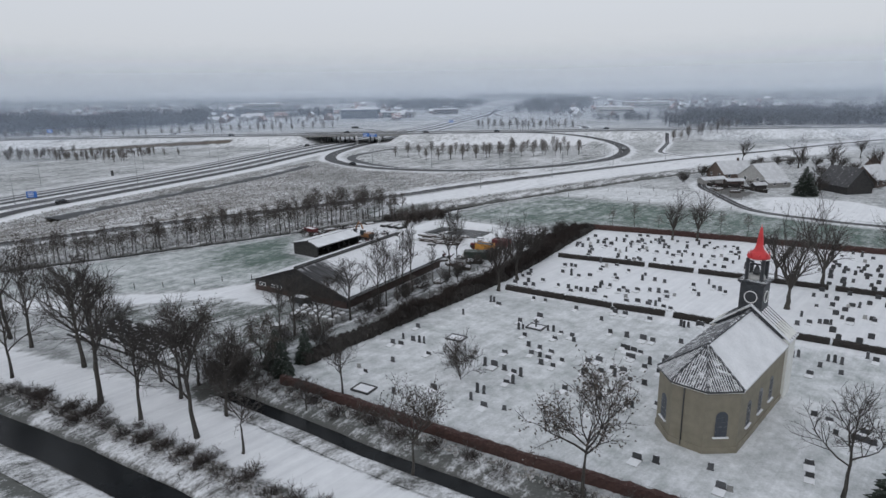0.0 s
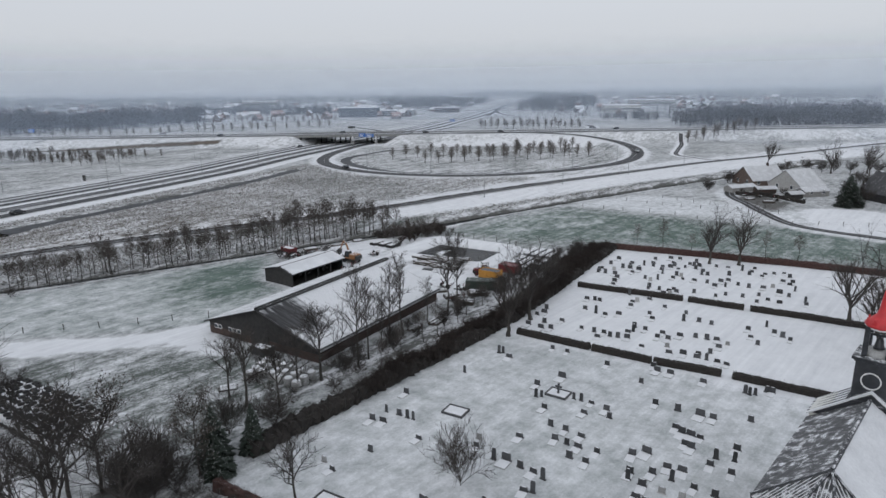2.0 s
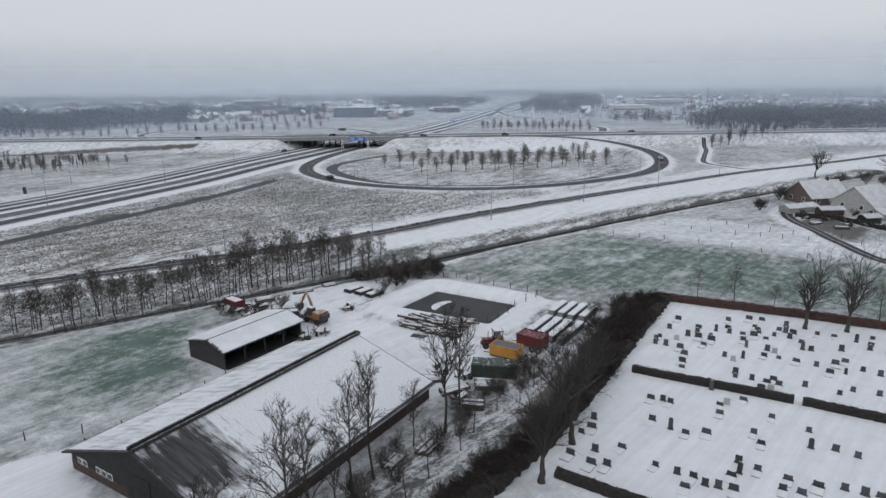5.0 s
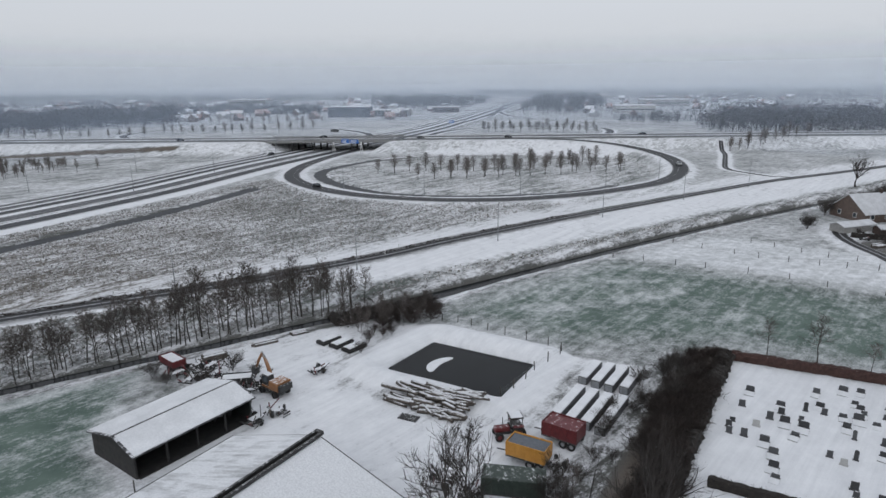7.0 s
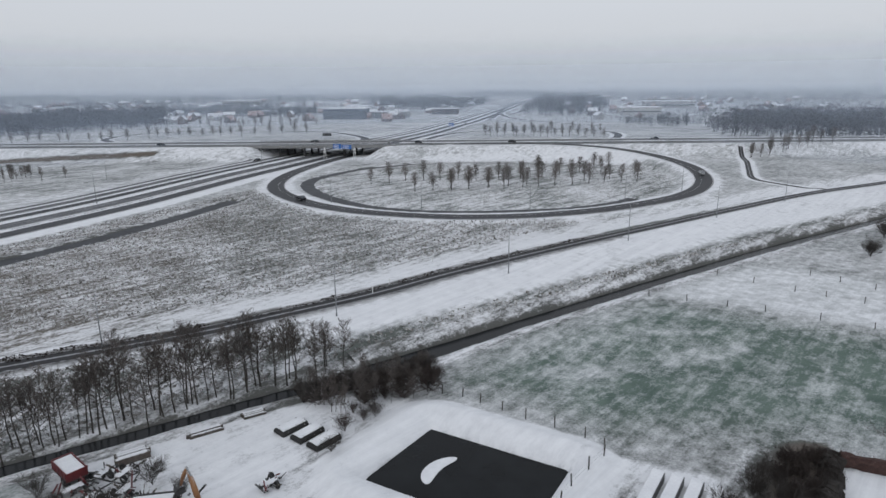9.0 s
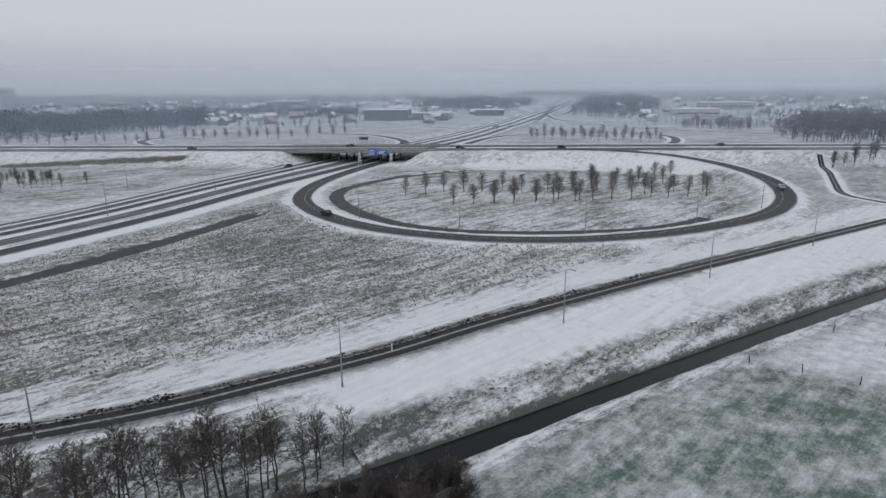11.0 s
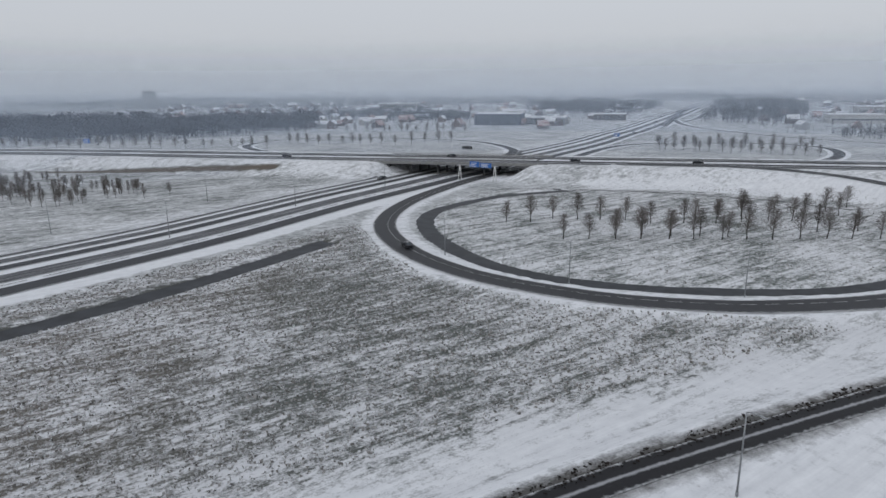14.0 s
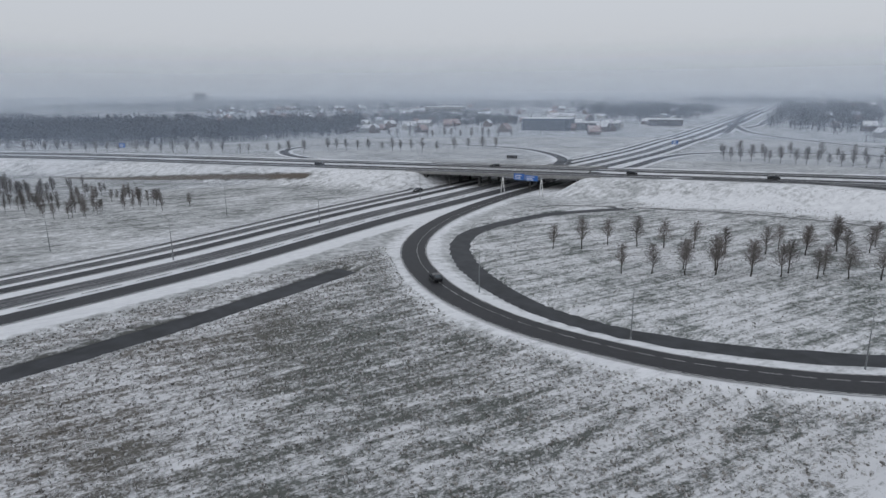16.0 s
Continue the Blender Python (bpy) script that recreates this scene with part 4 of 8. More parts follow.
verge("bare_verge", LANE[14:112], (1.86, 2.2, 2.8, 3.6, 4.8), (0.045, 0.05, 0.05, 0.04, 0.0), (0.0, 0.16, 0.36, 0.58, 0.8), "")
verge("slushy_verge", LANE[14:112], (-1.86, -2.6, -3.3, -4.4), (0.045, 0.05, 0.05, 0.0), (0.36, 0.46, 0.66, 0.8), "")
farm_road = tagged(new("farm_road"), "muddy farm road with snow on its verges", "road", kind="structure")
ribbon("carriageway", FARM_LANE, 1.6, -1.6, M_ROAD_LANE, 0.05, parent=farm_road)

FAR_RAMPS = (
    smooth_line([(-48, 500), (-51.5, 525), (-52.5, 547), (-57.5, 565), (-72, 592), (-91, 612), (-125, 627), (-185, 633), (-226, 619), (-240, 594), (-240, 567), (-231, 548), (-212, 530), (-185, 515), (-150, 492)], 4.0),
    smooth_line([(-16, 518), (3, 578), (26, 606), (70, 615), (110, 612), (128, 585), (118, 540), (92, 506), (60, 482)], 4.0))
FAR_EXITS = (
    smooth_line([(52, 790), (62, 850), (72, 921), (95, 1080), (120, 1209), (157, 1381)], 6.0),
    smooth_line([(72, 905), (71, 850), (75, 797), (93, 737), (114, 694), (133, 663), (180, 620), (260, 575)], 6.0),
    smooth_line([(78, 870), (97, 925), (114, 1010), (140, 1118), (155, 1155)], 6.0))
for line in FAR_RAMPS + FAR_EXITS:
    far_ramp = tagged(new("far_ramp"), "distant looped ramp with a cleared lane", "road", kind="structure")
    ribbon("snowy_verge", line, 5.5, -5.5, M_SNOW, 0.10, parent=far_ramp)
    ribbon("carriageway", line, 3.0, -3.0, M_ROAD_DARK, 0.18, parent=far_ramp)
bank_track = tagged(new("field_track"), "thin wet track along the foot of the embankment", "path", kind="structure")
ribbon("surface", smooth_line([(-36, 406), (-13.3, 409.1), (21.2, 407.6), (43.6, 402.2), (58.6, 395.1), (74, 384)], 2.0), 0.7, -0.7, M_ROAD_LANE, 0.06, parent=bank_track)
spur_path = tagged(new("cycle_path"), "narrow snowed path to the underpass", "path", kind="structure")
ribbon("surface", SPUR, 1.2, -1.2, M_ROAD_LANE, 0.06, parent=spur_path)

# crossing road on its embankment, and the viaduct
crossing = tagged(new("crossing_road"), "raised main road crossing the motorway, lanes half cleared", "road", kind="structure")
EAST = np.array([(x, 0.5 * (DECK_Y + DECK_END)) for x in np.arange(-560, 561, 8.0)])
top = np.full(len(EAST), DECK_Z) * (1 - ease(np.abs(EAST[:, 0]), 260, 700))
for a, b, m_road, nm in ((-15.2, -9.6, M_ROAD_SLUSH, "hard_shoulder"), (-8.6, -3.4, M_ROAD_DARK, "driving_lane"), (3.0, 8.2, M_ROAD_DARK, "driving_lane"), (9.4, 14.0, M_ROAD_SLUSH, "hard_shoulder")):
    ribbon(nm, EAST, b, a, m_road, 0.10, heights=top, parent=crossing)


def build_viaduct():
    base = thing("viaduct", pose(0, 0, 0), "concrete viaduct with dark underside over the motorway", "bridge", kind="structure")
    x0, x1 = -97.0, -29.0
    part("deck", solid("deck", [(x0, x1, DECK_Y - 0.4, DECK_END + 0.4, DECK_Z - 1.0, DECK_Z + 0.02)], M_CONCRETE, 0.05), base)
    for y in (DECK_Y - 0.75, DECK_END + 0.4):
        part("parapet", solid("parapet", [(x0 - 6, x1 + 6, y, y + 0.35, DECK_Z - 0.75, DECK_Z + 0.35)], M_CONCRETE, 0.04), base)
        part("railing", solid("railing", [(x0 - 6, x1 + 6, y + 0.12, y + 0.2, DECK_Z + 0.95, DECK_Z + 1.05)] + [(x, x + 0.08, y + 0.12, y + 0.2, DECK_Z + 0.35, DECK_Z + 0.95) for x in np.arange(x0 - 6, x1 + 6, 3.0)], M_STEEL), base)
    for x in (-85.0, -72.0, -51.0):
        for y in (444, 452, 460, 468):
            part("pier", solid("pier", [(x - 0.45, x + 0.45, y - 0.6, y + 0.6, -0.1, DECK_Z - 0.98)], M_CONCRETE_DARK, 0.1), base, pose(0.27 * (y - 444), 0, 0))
    for x, w in ((x0 + 2, 1.2), (x1 - 3, 1.2)):
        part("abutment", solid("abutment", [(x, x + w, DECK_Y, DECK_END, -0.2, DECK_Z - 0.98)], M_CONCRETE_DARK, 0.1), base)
    return base


build_viaduct()

# ---- trees, hedges, scrub ----
def branch(rng, start, way, length, radius, level, crown, leaves, spec):
    """Grows one limb and its side shoots into crown = (verts, faces)."""
    bits = 4 if level < 2 else 3
    pts, p, d = [start.copy()], start.copy(), way.normalized()
    for i in range(bits):
        d = (d + Vector((rng.uniform(-1, 1), rng.uniform(-1, 1), rng.uniform(-0.6, 1) * spec["rise"])) * spec["bend"]).normalized()
        p = p + d * (length / bits)
        pts.append(p.copy())
    radii = [max(radius * (1 - 0.72 * i / bits), spec["thin"]) for i in range(bits + 1)]
    if level < spec["levels"]:
        tube_data(pts, radii, 5 if level == 1 else 3, *crown)
    else:
        # outermost twigs: narrow strips
        V, F = crown
        b = len(V)
        e = (pts[-1] - pts[0]).orthogonal().normalized()
        e.rotate(Matrix.Rotation(rng.uniform(0, 6.283), 3, (pts[-1] - pts[0]).normalized()))
        for q, w in ((pts[0], 1.0), (pts[len(pts) // 2], 0.8), (pts[-1], 0.35)):
            V.append(q - e * spec["thin"] * 1.3 * w)
            V.append(q + e * spec["thin"] * 1.3 * w)
        F += [(b, b + 1, b + 3, b + 2), (b + 2, b + 3, b + 5, b + 4)]
    if level >= spec["levels"]:
        if leaves is not None:
            for q in pts[1:]:
                leaves.append(q)
        return
    for k in range(spec["shoots"][level - 1]):
        t = rng.uniform(0.22, 1.0)
        i = min(int(t * bits), bits - 1)
        at = pts[i].lerp(pts[i + 1], t * bits - i)
        axis = (pts[i + 1] - pts[i]).normalized()
        out = axis.orthogonal()
        out.rotate(Matrix.Rotation(rng.uniform(0, 6.283), 3, axis))
        way2 = axis * rng.uniform(0.5, 1.0) + out.normalized() * rng.uniform(0.5, 1.0) + Vector((0, 0, 0.25 * spec["rise"]))
        branch(rng, at, way2, length * rng.uniform(0.38, 0.68), radius * 0.5, level + 1, crown, leaves, spec)


def make_tree(name, seed, height, trunk_share, trunk_radius, limbs, limb_len, label, category="tree", levels=3, shoots=(5, 5, 3), rise=0.6, bend=0.28, thin=0.022, leaf=0, bark=None, twig=None, spread=1.0, leaf_mat=None, leaf_size=0.22, leader=True):
    rng = random.Random(seed)
    spec = dict(levels=levels, shoots=shoots, rise=rise, bend=bend, thin=thin)
    tv, tf, crown, leaves = [], [], ([], []), [] if leaf else None
    top = height * (0.86 if leader else trunk_share + 0.12)
    pts, x, y = [], 0.0, 0.0
    n = 7
    for i in range(n + 1):
        pts.append(Vector((x, y, -0.15 + (top + 0.15) * i / n)))
        x, y = x + rng.uniform(-1, 1) * height * 0.014, y + rng.uniform(-1, 1) * height * 0.014
    tube_data(pts, [trunk_radius * (1.25 if i == 0 else 1 - 0.82 * i / n) for i in range(n + 1)], 7, tv, tf)
    for k in range(limbs):
        f = k / max(limbs - 1, 1)
        h = trunk_share * height + (top - trunk_share * height) * (f ** 0.9 if leader else f * 0.9)
        i = min(int((h + 0.15) / (top + 0.15) * n), n - 1)
        at = pts[i].lerp(pts[i + 1], (h + 0.15) / (top + 0.15) * n - i)
        w = k * 2.4 + rng.uniform(-0.5, 0.5)
        way = Vector((math.cos(w) * spread, math.sin(w) * spread, rise * rng.uniform(0.6, 1.4) + 0.5 * f))
        branch(rng, at, way, limb_len * (1.0 - 0.5 * f if leader else 1.0) * rng.uniform(0.75, 1.15), trunk_radius * 0.5 * (1 - 0.5 * f), 1, crown, leaves, spec)
    base = thing(name, pose(0, 0, 0), label, category)
    part("trunk", mesh_of("trunk", tv, tf, bark or M_BARK, True), base)
    part("crown", mesh_of("crown", *crown, twig or M_TWIG), base)
    if leaf:
        lv, lf = [], []
        for q in leaves:
            for j in range(leaf):
                c = q + Vector((rng.gauss(0, 0.16), rng.gauss(0, 0.16), rng.gauss(-0.05, 0.16)))
                a = Vector((rng.uniform(-1, 1), rng.uniform(-1, 1), rng.uniform(-1, 1))).normalized() * leaf_size * rng.uniform(0.5, 1.1)
                b = a.orthogonal().normalized() * leaf_size * 0.45
                k = len(lv)
                lv += [c - a * 0.5, c + b * 0.5, c + a * 0.5, c - b * 0.5]
                lf.append((k, k + 1, k + 2, k + 3))
        part("foliage", mesh_of("foliage", lv, lf, leaf_mat or M_LEAF), base)
    return base


def plant(proto, x, y, scale=1.0, turn=0.0, z=None, wide=1.0):
    m = pose(x, y, (ground_z(x, y) if z is None else z) - 0.05, 0, 0, turn) @ Matrix.Diagonal((scale * wide, scale * wide, scale, 1))
    return copy_thing(proto, m)


def settle(proto):
    """Takes a pattern tree out again once its copies stand."""
    for o in (*proto.children_recursive, proto):
        bpy.data.objects.remove(o)


prng = random.Random(11)
ROADTREE = [make_tree("roadside_tree", 20 + i, 11.0, 0.33, 0.22, 11, 4.4, "bare dark winter tree on a snowy verge", shoots=(9, 9), rise=0.8, leader=True, thin=0.013) for i in range(2)]
LEAFTREE = [make_tree("oak_tree", 40 + i, 9.5, 0.40, 0.17, 9, 3.3, "tree with withered brown leaves dusted with snow", shoots=(7, 7), leaf=1, rise=0.8, leader=False, leaf_size=0.24, thin=0.012) for i in range(2)]
SLENDER = [make_tree("slender_tree", 50 + i, 13.0, 0.30, 0.15, 16, 3.5, "tall slender bare tree beside the barn", shoots=(7, 8), rise=1.25, bend=0.2, spread=0.75, thin=0.012) for i in range(3)]
LIME = [make_tree("lime_tree", 60 + i, 12.5, 0.22, 0.38, 9, 6.2, "tall bare tree with stout rising limbs", shoots=(8, 9), rise=1.2, bend=0.22, spread=0.75, leader=False, thin=0.012) for i in range(2)]
ALDER = [make_tree("alder_tree", 80 + i, 11.5, 0.36 + 0.05 * i, 0.11, 17 + 2 * i, 2.5 - 0.15 * i, "slender bare alder in a ditch-side row", shoots=(6, 6), levels=3, rise=0.75, thin=0.0105, bend=0.26, spread=0.95, twig=M_TWIG_SOFT) for i in range(4)]
YOUNG = [make_tree("young_tree", 100 + i, 7.2, 0.24, 0.10, 54, 2.0, "young bare tree in rough snowy grass", shoots=(11,), levels=2, rise=0.85, thin=0.0105, bend=0.2, spread=0.95, twig=M_TWIG_PALE) for i in range(3)]
BUSH = [make_tree("bare_bush", 120 + i, 4.2, 0.03, 0.07, 15, 3.4, "many-stemmed bare bush in the snow", category="bush", shoots=(9, 8), levels=3, rise=1.1, thin=0.013, leader=False, spread=0.7) for i in range(2)]
BRUSH = [make_tree("brushwood", 160 + i, 2.6, 0.02, 0.05, 20, 1.9, "dense dark brushwood between yard and graveyard", category="bush", shoots=(9, 8), levels=3, rise=0.9, thin=0.013, leader=False, spread=0.9, bark=M_BRUSH, twig=M_BRUSH) for i in range(2)]
DARKBUSH = make_tree("thorn_bush", 131, 4.0, 0.03, 0.06, 16, 3.0, "dark reddish brushwood on the canal bank", category="bush", shoots=(8, 6), levels=3, rise=1.1, thin=0.016, leader=False, spread=0.7, twig=M_TWIG_RED)
SHRUB = [make_tree("scrub_bush", 140 + i, 2.2, 0.02, 0.05, 14, 1.7, "low bare scrub with snow on its twigs", category="bush", shoots=(5, 3), levels=3, rise=0.7, thin=0.013, leader=False, twig=M_SCRUB if i == 0 else M_TWIG_RED) for i in range(2)]


def make_conifer(seed, height, label):
    rng = random.Random(seed)
    tv, tf, cv, cf = [], [], [], []
    tube_data([Vector((0, 0, -0.1)), Vector((0, 0, height))], [0.18, 0.02], 6, tv, tf)
    for k in range(int(height * 90)):
        h = height * (1 - rng.random() ** 0.7 * 0.97)
        r = (1 - h / height) ** 0.75 * height * 0.34 * rng.uniform(0.55, 1.1)
        w = rng.uniform(0, 6.283)
        tip = Vector((math.cos(w) * r, math.sin(w) * r, h - r * 0.15 + rng.uniform(-0.1, 0.1)))
        mid = Vector((math.cos(w) * r * 0.3, math.sin(w) * r * 0.3, h + 0.1))
        out = (tip - mid)
        s = out.cross(Vector((0, 0, 1))).normalized() * (0.14 + 0.12 * r)
        i = len(cv)
        cv += [mid, tip - out * 0.4 - s, tip, tip - out * 0.4 + s + Vector((0, 0, rng.uniform(-0.15, 0.15)))]
        cf.append((i, i + 1, i + 2, i + 3))
    base = thing("conifer", pose(0, 0, 0), label, "tree")
    part("trunk", mesh_of("trunk", tv, tf, M_BARK), base)
    part("foliage", mesh_of("foliage", cv, cf, M_NEEDLE), base)
    return base


CONIFER = make_conifer(7, 5.5, "dark evergreen beside the hedge, lightly snowed")

# along river and path
for x, y, s in ((-43.6, 71.7, 1.5), (-36.7, 67.7, 1.1), (-28.3, 63.4, 1.4), (-51.7, 82.6, 1.5), (-49.5, 81.4, 1.2), (-69.6, 93.6, 1.4), (-34.0, 72.9, 1.1), (-26.7, 68.4, 1.0), (-60, 79.5, 1.1), (-58, 92, 1.0), (-64, 90, 1.3), (-47.5, 86.5, 0.75), (-38.5, 77.5, 0.8)):
    plant(prng.choice(ROADTREE), x, y, s * prng.uniform(0.95, 1.05), prng.uniform(0, 360))
for x, y, s in ((-22.1, 60.1, 1.0), (-3.6, 56.1, 1.3), (12.6, 50.6, 1.55), (-33, 76.5, 1.3), (-24.5, 79.0, 0.82), (-27.0, 84.5, 0.8)):
    plant(prng.choice(LEAFTREE), x, y, s, prng.uniform(0, 360))
plant(CONIFER, -20.3, 83.5, 1.0, 20)
plant(CONIFER, -24.0, 82.0, 1.1, 70, wide=1.2)
plant(CONIFER, -22.6, 79.3, 0.8, 150, wide=1.4)
for x, y in ((-27.7, 78.3), (-25.6, 76.2), (-29.5, 80.5), (-24.0, 86.5), (-19.0, 87.5)):
    plant(prng.choice(BUSH), x, y, 1.0, prng.uniform(0, 360))
plant(CONIFER, 42.0, 49.6, 1.25, 120, wide=1.5)
for x, y, s in ((-13.3, 73.0, 0.72), (-17.2, 69.5, 0.5), (37.2, 51.4, 0.95)):
    plant(ROADTREE[1], x, y, s, prng.uniform(0, 360))
plant(BUSH[0], 1.8, 77.0, 1.12, 30)
plant(BUSH[1], -30.5, 77, 1.2, 80)
for x, y in ((-29.8, 75.4), (-28.2, 74.4), (-27.6, 75.6), (-31.2, 75.8)):
    plant(prng.choice(BUSH), x, y, 0.75, prng.uniform(0, 360), z=-0.9)
# beside the barn and along the yard hedge
for x, y, s in ((-11.7, 103.6, 1.1), (-10.6, 106.4, 0.95), (-8.0, 112.1, 0.95), (-6.3, 115.3, 1.02), (-8.8, 109.2, 0.7), (0.8, 123.7, 1.15), (2.4, 126.2, 1.05), (-2.6, 121.0, 0.6)):
    plant(prng.choice(SLENDER), x, y, s, prng.uniform(0, 360))
for x, y, s in ((-16.1, 99.9, 0.95), (-24.1, 93.1, 0.9), (-20.0, 93.1, 0.75), (-18.7, 97.7, 0.75), (-27.0, 95.5, 0.7)):
    plant(prng.choice(ROADTREE), x, y, s, prng.uniform(0, 360))
for x, y, s in ((10.2, 114.6, 1.02), (14.5, 121.2, 1.05), (18.4, 131.5, 0.72), (20.5, 137, 0.55), (27.5, 153, 0.42), (30.5, 158, 0.40)):
    plant(prng.choice(LIME), x, y, s, prng.uniform(0, 360))
for k in range(9):
    f = k / 8
    plant(prng.choice(ALDER), -9 + 22 * f + prng.uniform(-1.0, 0.8), 104 + 31 * f + prng.uniform(-1.0, 1.4), prng.uniform(0.4, 0.62), prng.uniform(0, 360), wide=1.2)
for k in range(40):
    f = k / 39
    x, y = -13 + 46 * f + prng.uniform(-3.4, 0.6), 101 + 64 * f + prng.uniform(-1.4, 2.0)
    plant(prng.choice(BUSH), x, y, prng.uniform(0.4, 0.75) * (0.75 if f > 0.6 else 0.85), prng.uniform(0, 360))
for k in range(250):
    f = k / 249
    if f < 0.45 and k % 2:
        continue
    w = prng.uniform(0, 1)
    line = [(-10.8, 94.6), (1.6, 109.0), (11.6, 121.5), (19.8, 134.0), (31, 152.5), (40.2, 167.2)]
    x, y = (float(np.interp(96 + 70 * f, [q[1] for q in line], [q[0] for q in line])), 96 + 70 * f)
    deep = 1.9 + 2.7 * float(ease(np.array(f), 0.45, 0.7))
    x, y = x - (-0.3 + deep * w) * 0.84 + prng.uniform(-0.3, 0.3), y + (-0.3 + deep * w) * 0.54
    plant(prng.choice(BRUSH), x, y, prng.uniform(0.65, 1.0) * (1.0 if f < 0.5 else 0.92 if f < 0.85 else 0.7), prng.uniform(0, 360))
for x, y, s in ((-30.2, 160.0, 0.5), (-27.6, 163.8, 0.6), (-37.6, 161.8, 0.5), (-35.0, 160.2, 0.4), (-11.0, 168.6, 0.4), (-24.0, 162.6, 0.35)):
    plant(prng.choice(BUSH), x, y, s, prng.uniform(0, 360))
# tall trees behind the church and at the graveyard's far side
for x, y, s in ((57.0, 152.8, 0.95), (62.6, 151.3, 1.0), (59.0, 102.5, 1.3), (64.3, 117.0, 1.1), (71.4, 113.3, 1.25), (84, 110, 1.1), (95, 128, 0.85)):
    plant(prng.choice(LIME), x, y, s, prng.uniform(0, 360))
for x, y, s in ((45.5, 166.5, 0.55), (50.5, 163.2, 0.7), (56, 160.5, 0.45), (70, 155.0, 0.6), (75, 151.5, 0.6)):
    plant(prng.choice(ALDER), x, y, s, prng.uniform(0, 360), wide=1.3)
# alder row along the canal
for k in range(128):
    f = k / 127
    x, y = -96 + 82 * f + prng.uniform(-1.3, 1.3), 135.5 + 53.5 * f + prng.uniform(-0.6, 1.6)
    plant(prng.choice(ALDER), x, y, prng.uniform(0.62, 0.9) + (0.16 if 0.62 < f < 0.96 else 0), prng.uniform(0, 360), wide=prng.uniform(0.9, 1.25))
for x, y, s in ((-92, 128, 0.5), (-82, 136, 0.42), (-105, 122, 0.6)):
    plant(BUSH[0], x, y, s, 10)
# saplings in the brush between the ditch's end and the pond
for k in range(130):
    x, y = prng.uniform(-18, 0), prng.uniform(173, 192)
    if inside(np.array([x]), np.array([y]), [(-17, 183), (-12, 175.5), (-8, 175), (-2, 181), (-1, 187), (-3, 190.5), (-9, 187.5)])[0] > 0:
        plant(prng.choice(ALDER), x, y, prng.uniform(0.28, 0.46), prng.uniform(0, 360), wide=0.9)
# young trees inside the ramp's loop and beyond the motorway
for x0, y0, x1, y1, n in ((-8.8, 328.6, 74, 346.5, 14), (3.5, 336.2, 31.5, 340.1, 5), (-26.3, 346.5, -19.4, 348, 2), (-13.6, 354, 6.8, 356, 4), (14, 353.5, 40, 358.5, 4), (26, 361, 52.6, 364, 5), (39.7, 368, 67, 374.5, 4), (54.9, 350.1, 76, 356, 3), (66, 381, 74, 389, 2)):
    for k in range(n):
        f = k / (n - 1)
        plant(prng.choice(YOUNG), x0 + (x1 - x0) * f + prng.uniform(-0.4, 0.4), y0 + (y1 - y0) * f + prng.uniform(-0.4, 0.4), prng.uniform(0.9, 1.2), prng.uniform(0, 360), wide=1.4)
for k in range(250):
    x, y = prng.uniform(-300, -150), prng.uniform(336, 395)
    if inside(np.array([x]), np.array([y]), [(-165, 374), (-150, 366), (-176, 339), (-192, 340), (-260, 352), (-300, 380), (-230, 394)])[0] < 0:
        continue
    plant(prng.choice(YOUNG), x, y, prng.uniform(0.6, 0.9), prng.uniform(0, 360))
for x0, y0, x1, y1, n in ((-212, 572, -139, 579, 11), (-128, 590, -104, 605, 4), (-420, 508, -215, 548, 24), (-218, 691, -117, 699, 14), (30, 571, 110, 543, 17), (34, 596, 118, 583, 13), (150, 420, 200, 438, 14)):
    for k in range(n):
        f = k / (n - 1)
        plant(prng.choice(YOUNG), x0 + (x1 - x0) * f + prng.uniform(-2, 2), y0 + (y1 - y0) * f + prng.uniform(-1.5, 1.5), prng.uniform(0.9, 1.3), prng.uniform(0, 360), wide=1.3)
# trees round the farm
for x, y, s in ((144, 303, 0.95), (156.3, 276.7, 1.0), (170, 275.2, 1.05), (177, 256.7, 0.9), (166, 268, 0.8), (205, 310, 0.9)):
    plant(prng.choice(LIME), x, y, s, prng.uniform(0, 360))
for x, y, s in ((91.5, 239, 0.8), (92.5, 240.5, 0.7), (105.5, 255.5, 0.9), (107.5, 258.5, 0.8), (150, 282, 1.1), (154, 279, 1.0), (160, 281, 1.1), (165, 278, 1.0), (172, 272, 1.1), (146, 290, 0.8), (140, 284, 0.7), (132, 276, 0.6), (128, 212, 0.9), (132, 220, 1.0), (126, 218, 0.8), (147, 214, 1.1), (150, 222, 1.0), (133, 228, 0.9), (156, 240, 1.2), (163, 250, 1.2), (100, 232, 0.4), (104, 229, 0.45), (108, 228, 0.4), (112, 228.5, 0.5), (101, 224, 0.4), (128, 262, 0.7), (146, 240, 1.0), (142, 232, 0.9), (150, 250, 1.0)):
    plant(prng.choice(BUSH), x, y, s, prng.uniform(0, 360))
for x, y, s, w in ((121.2, 209.2, 1.75, 1.5), (123.8, 211.4, 1.35, 1.7), (143, 221, 1.2, 1.5)):
    plant(CONIFER, x, y, s, prng.uniform(0, 360), wide=w)
for p in (*BRUSH, *SLENDER, *ROADTREE, *LEAFTREE, *LIME, *ALDER, *YOUNG, *BUSH, CONIFER):
    settle(p)

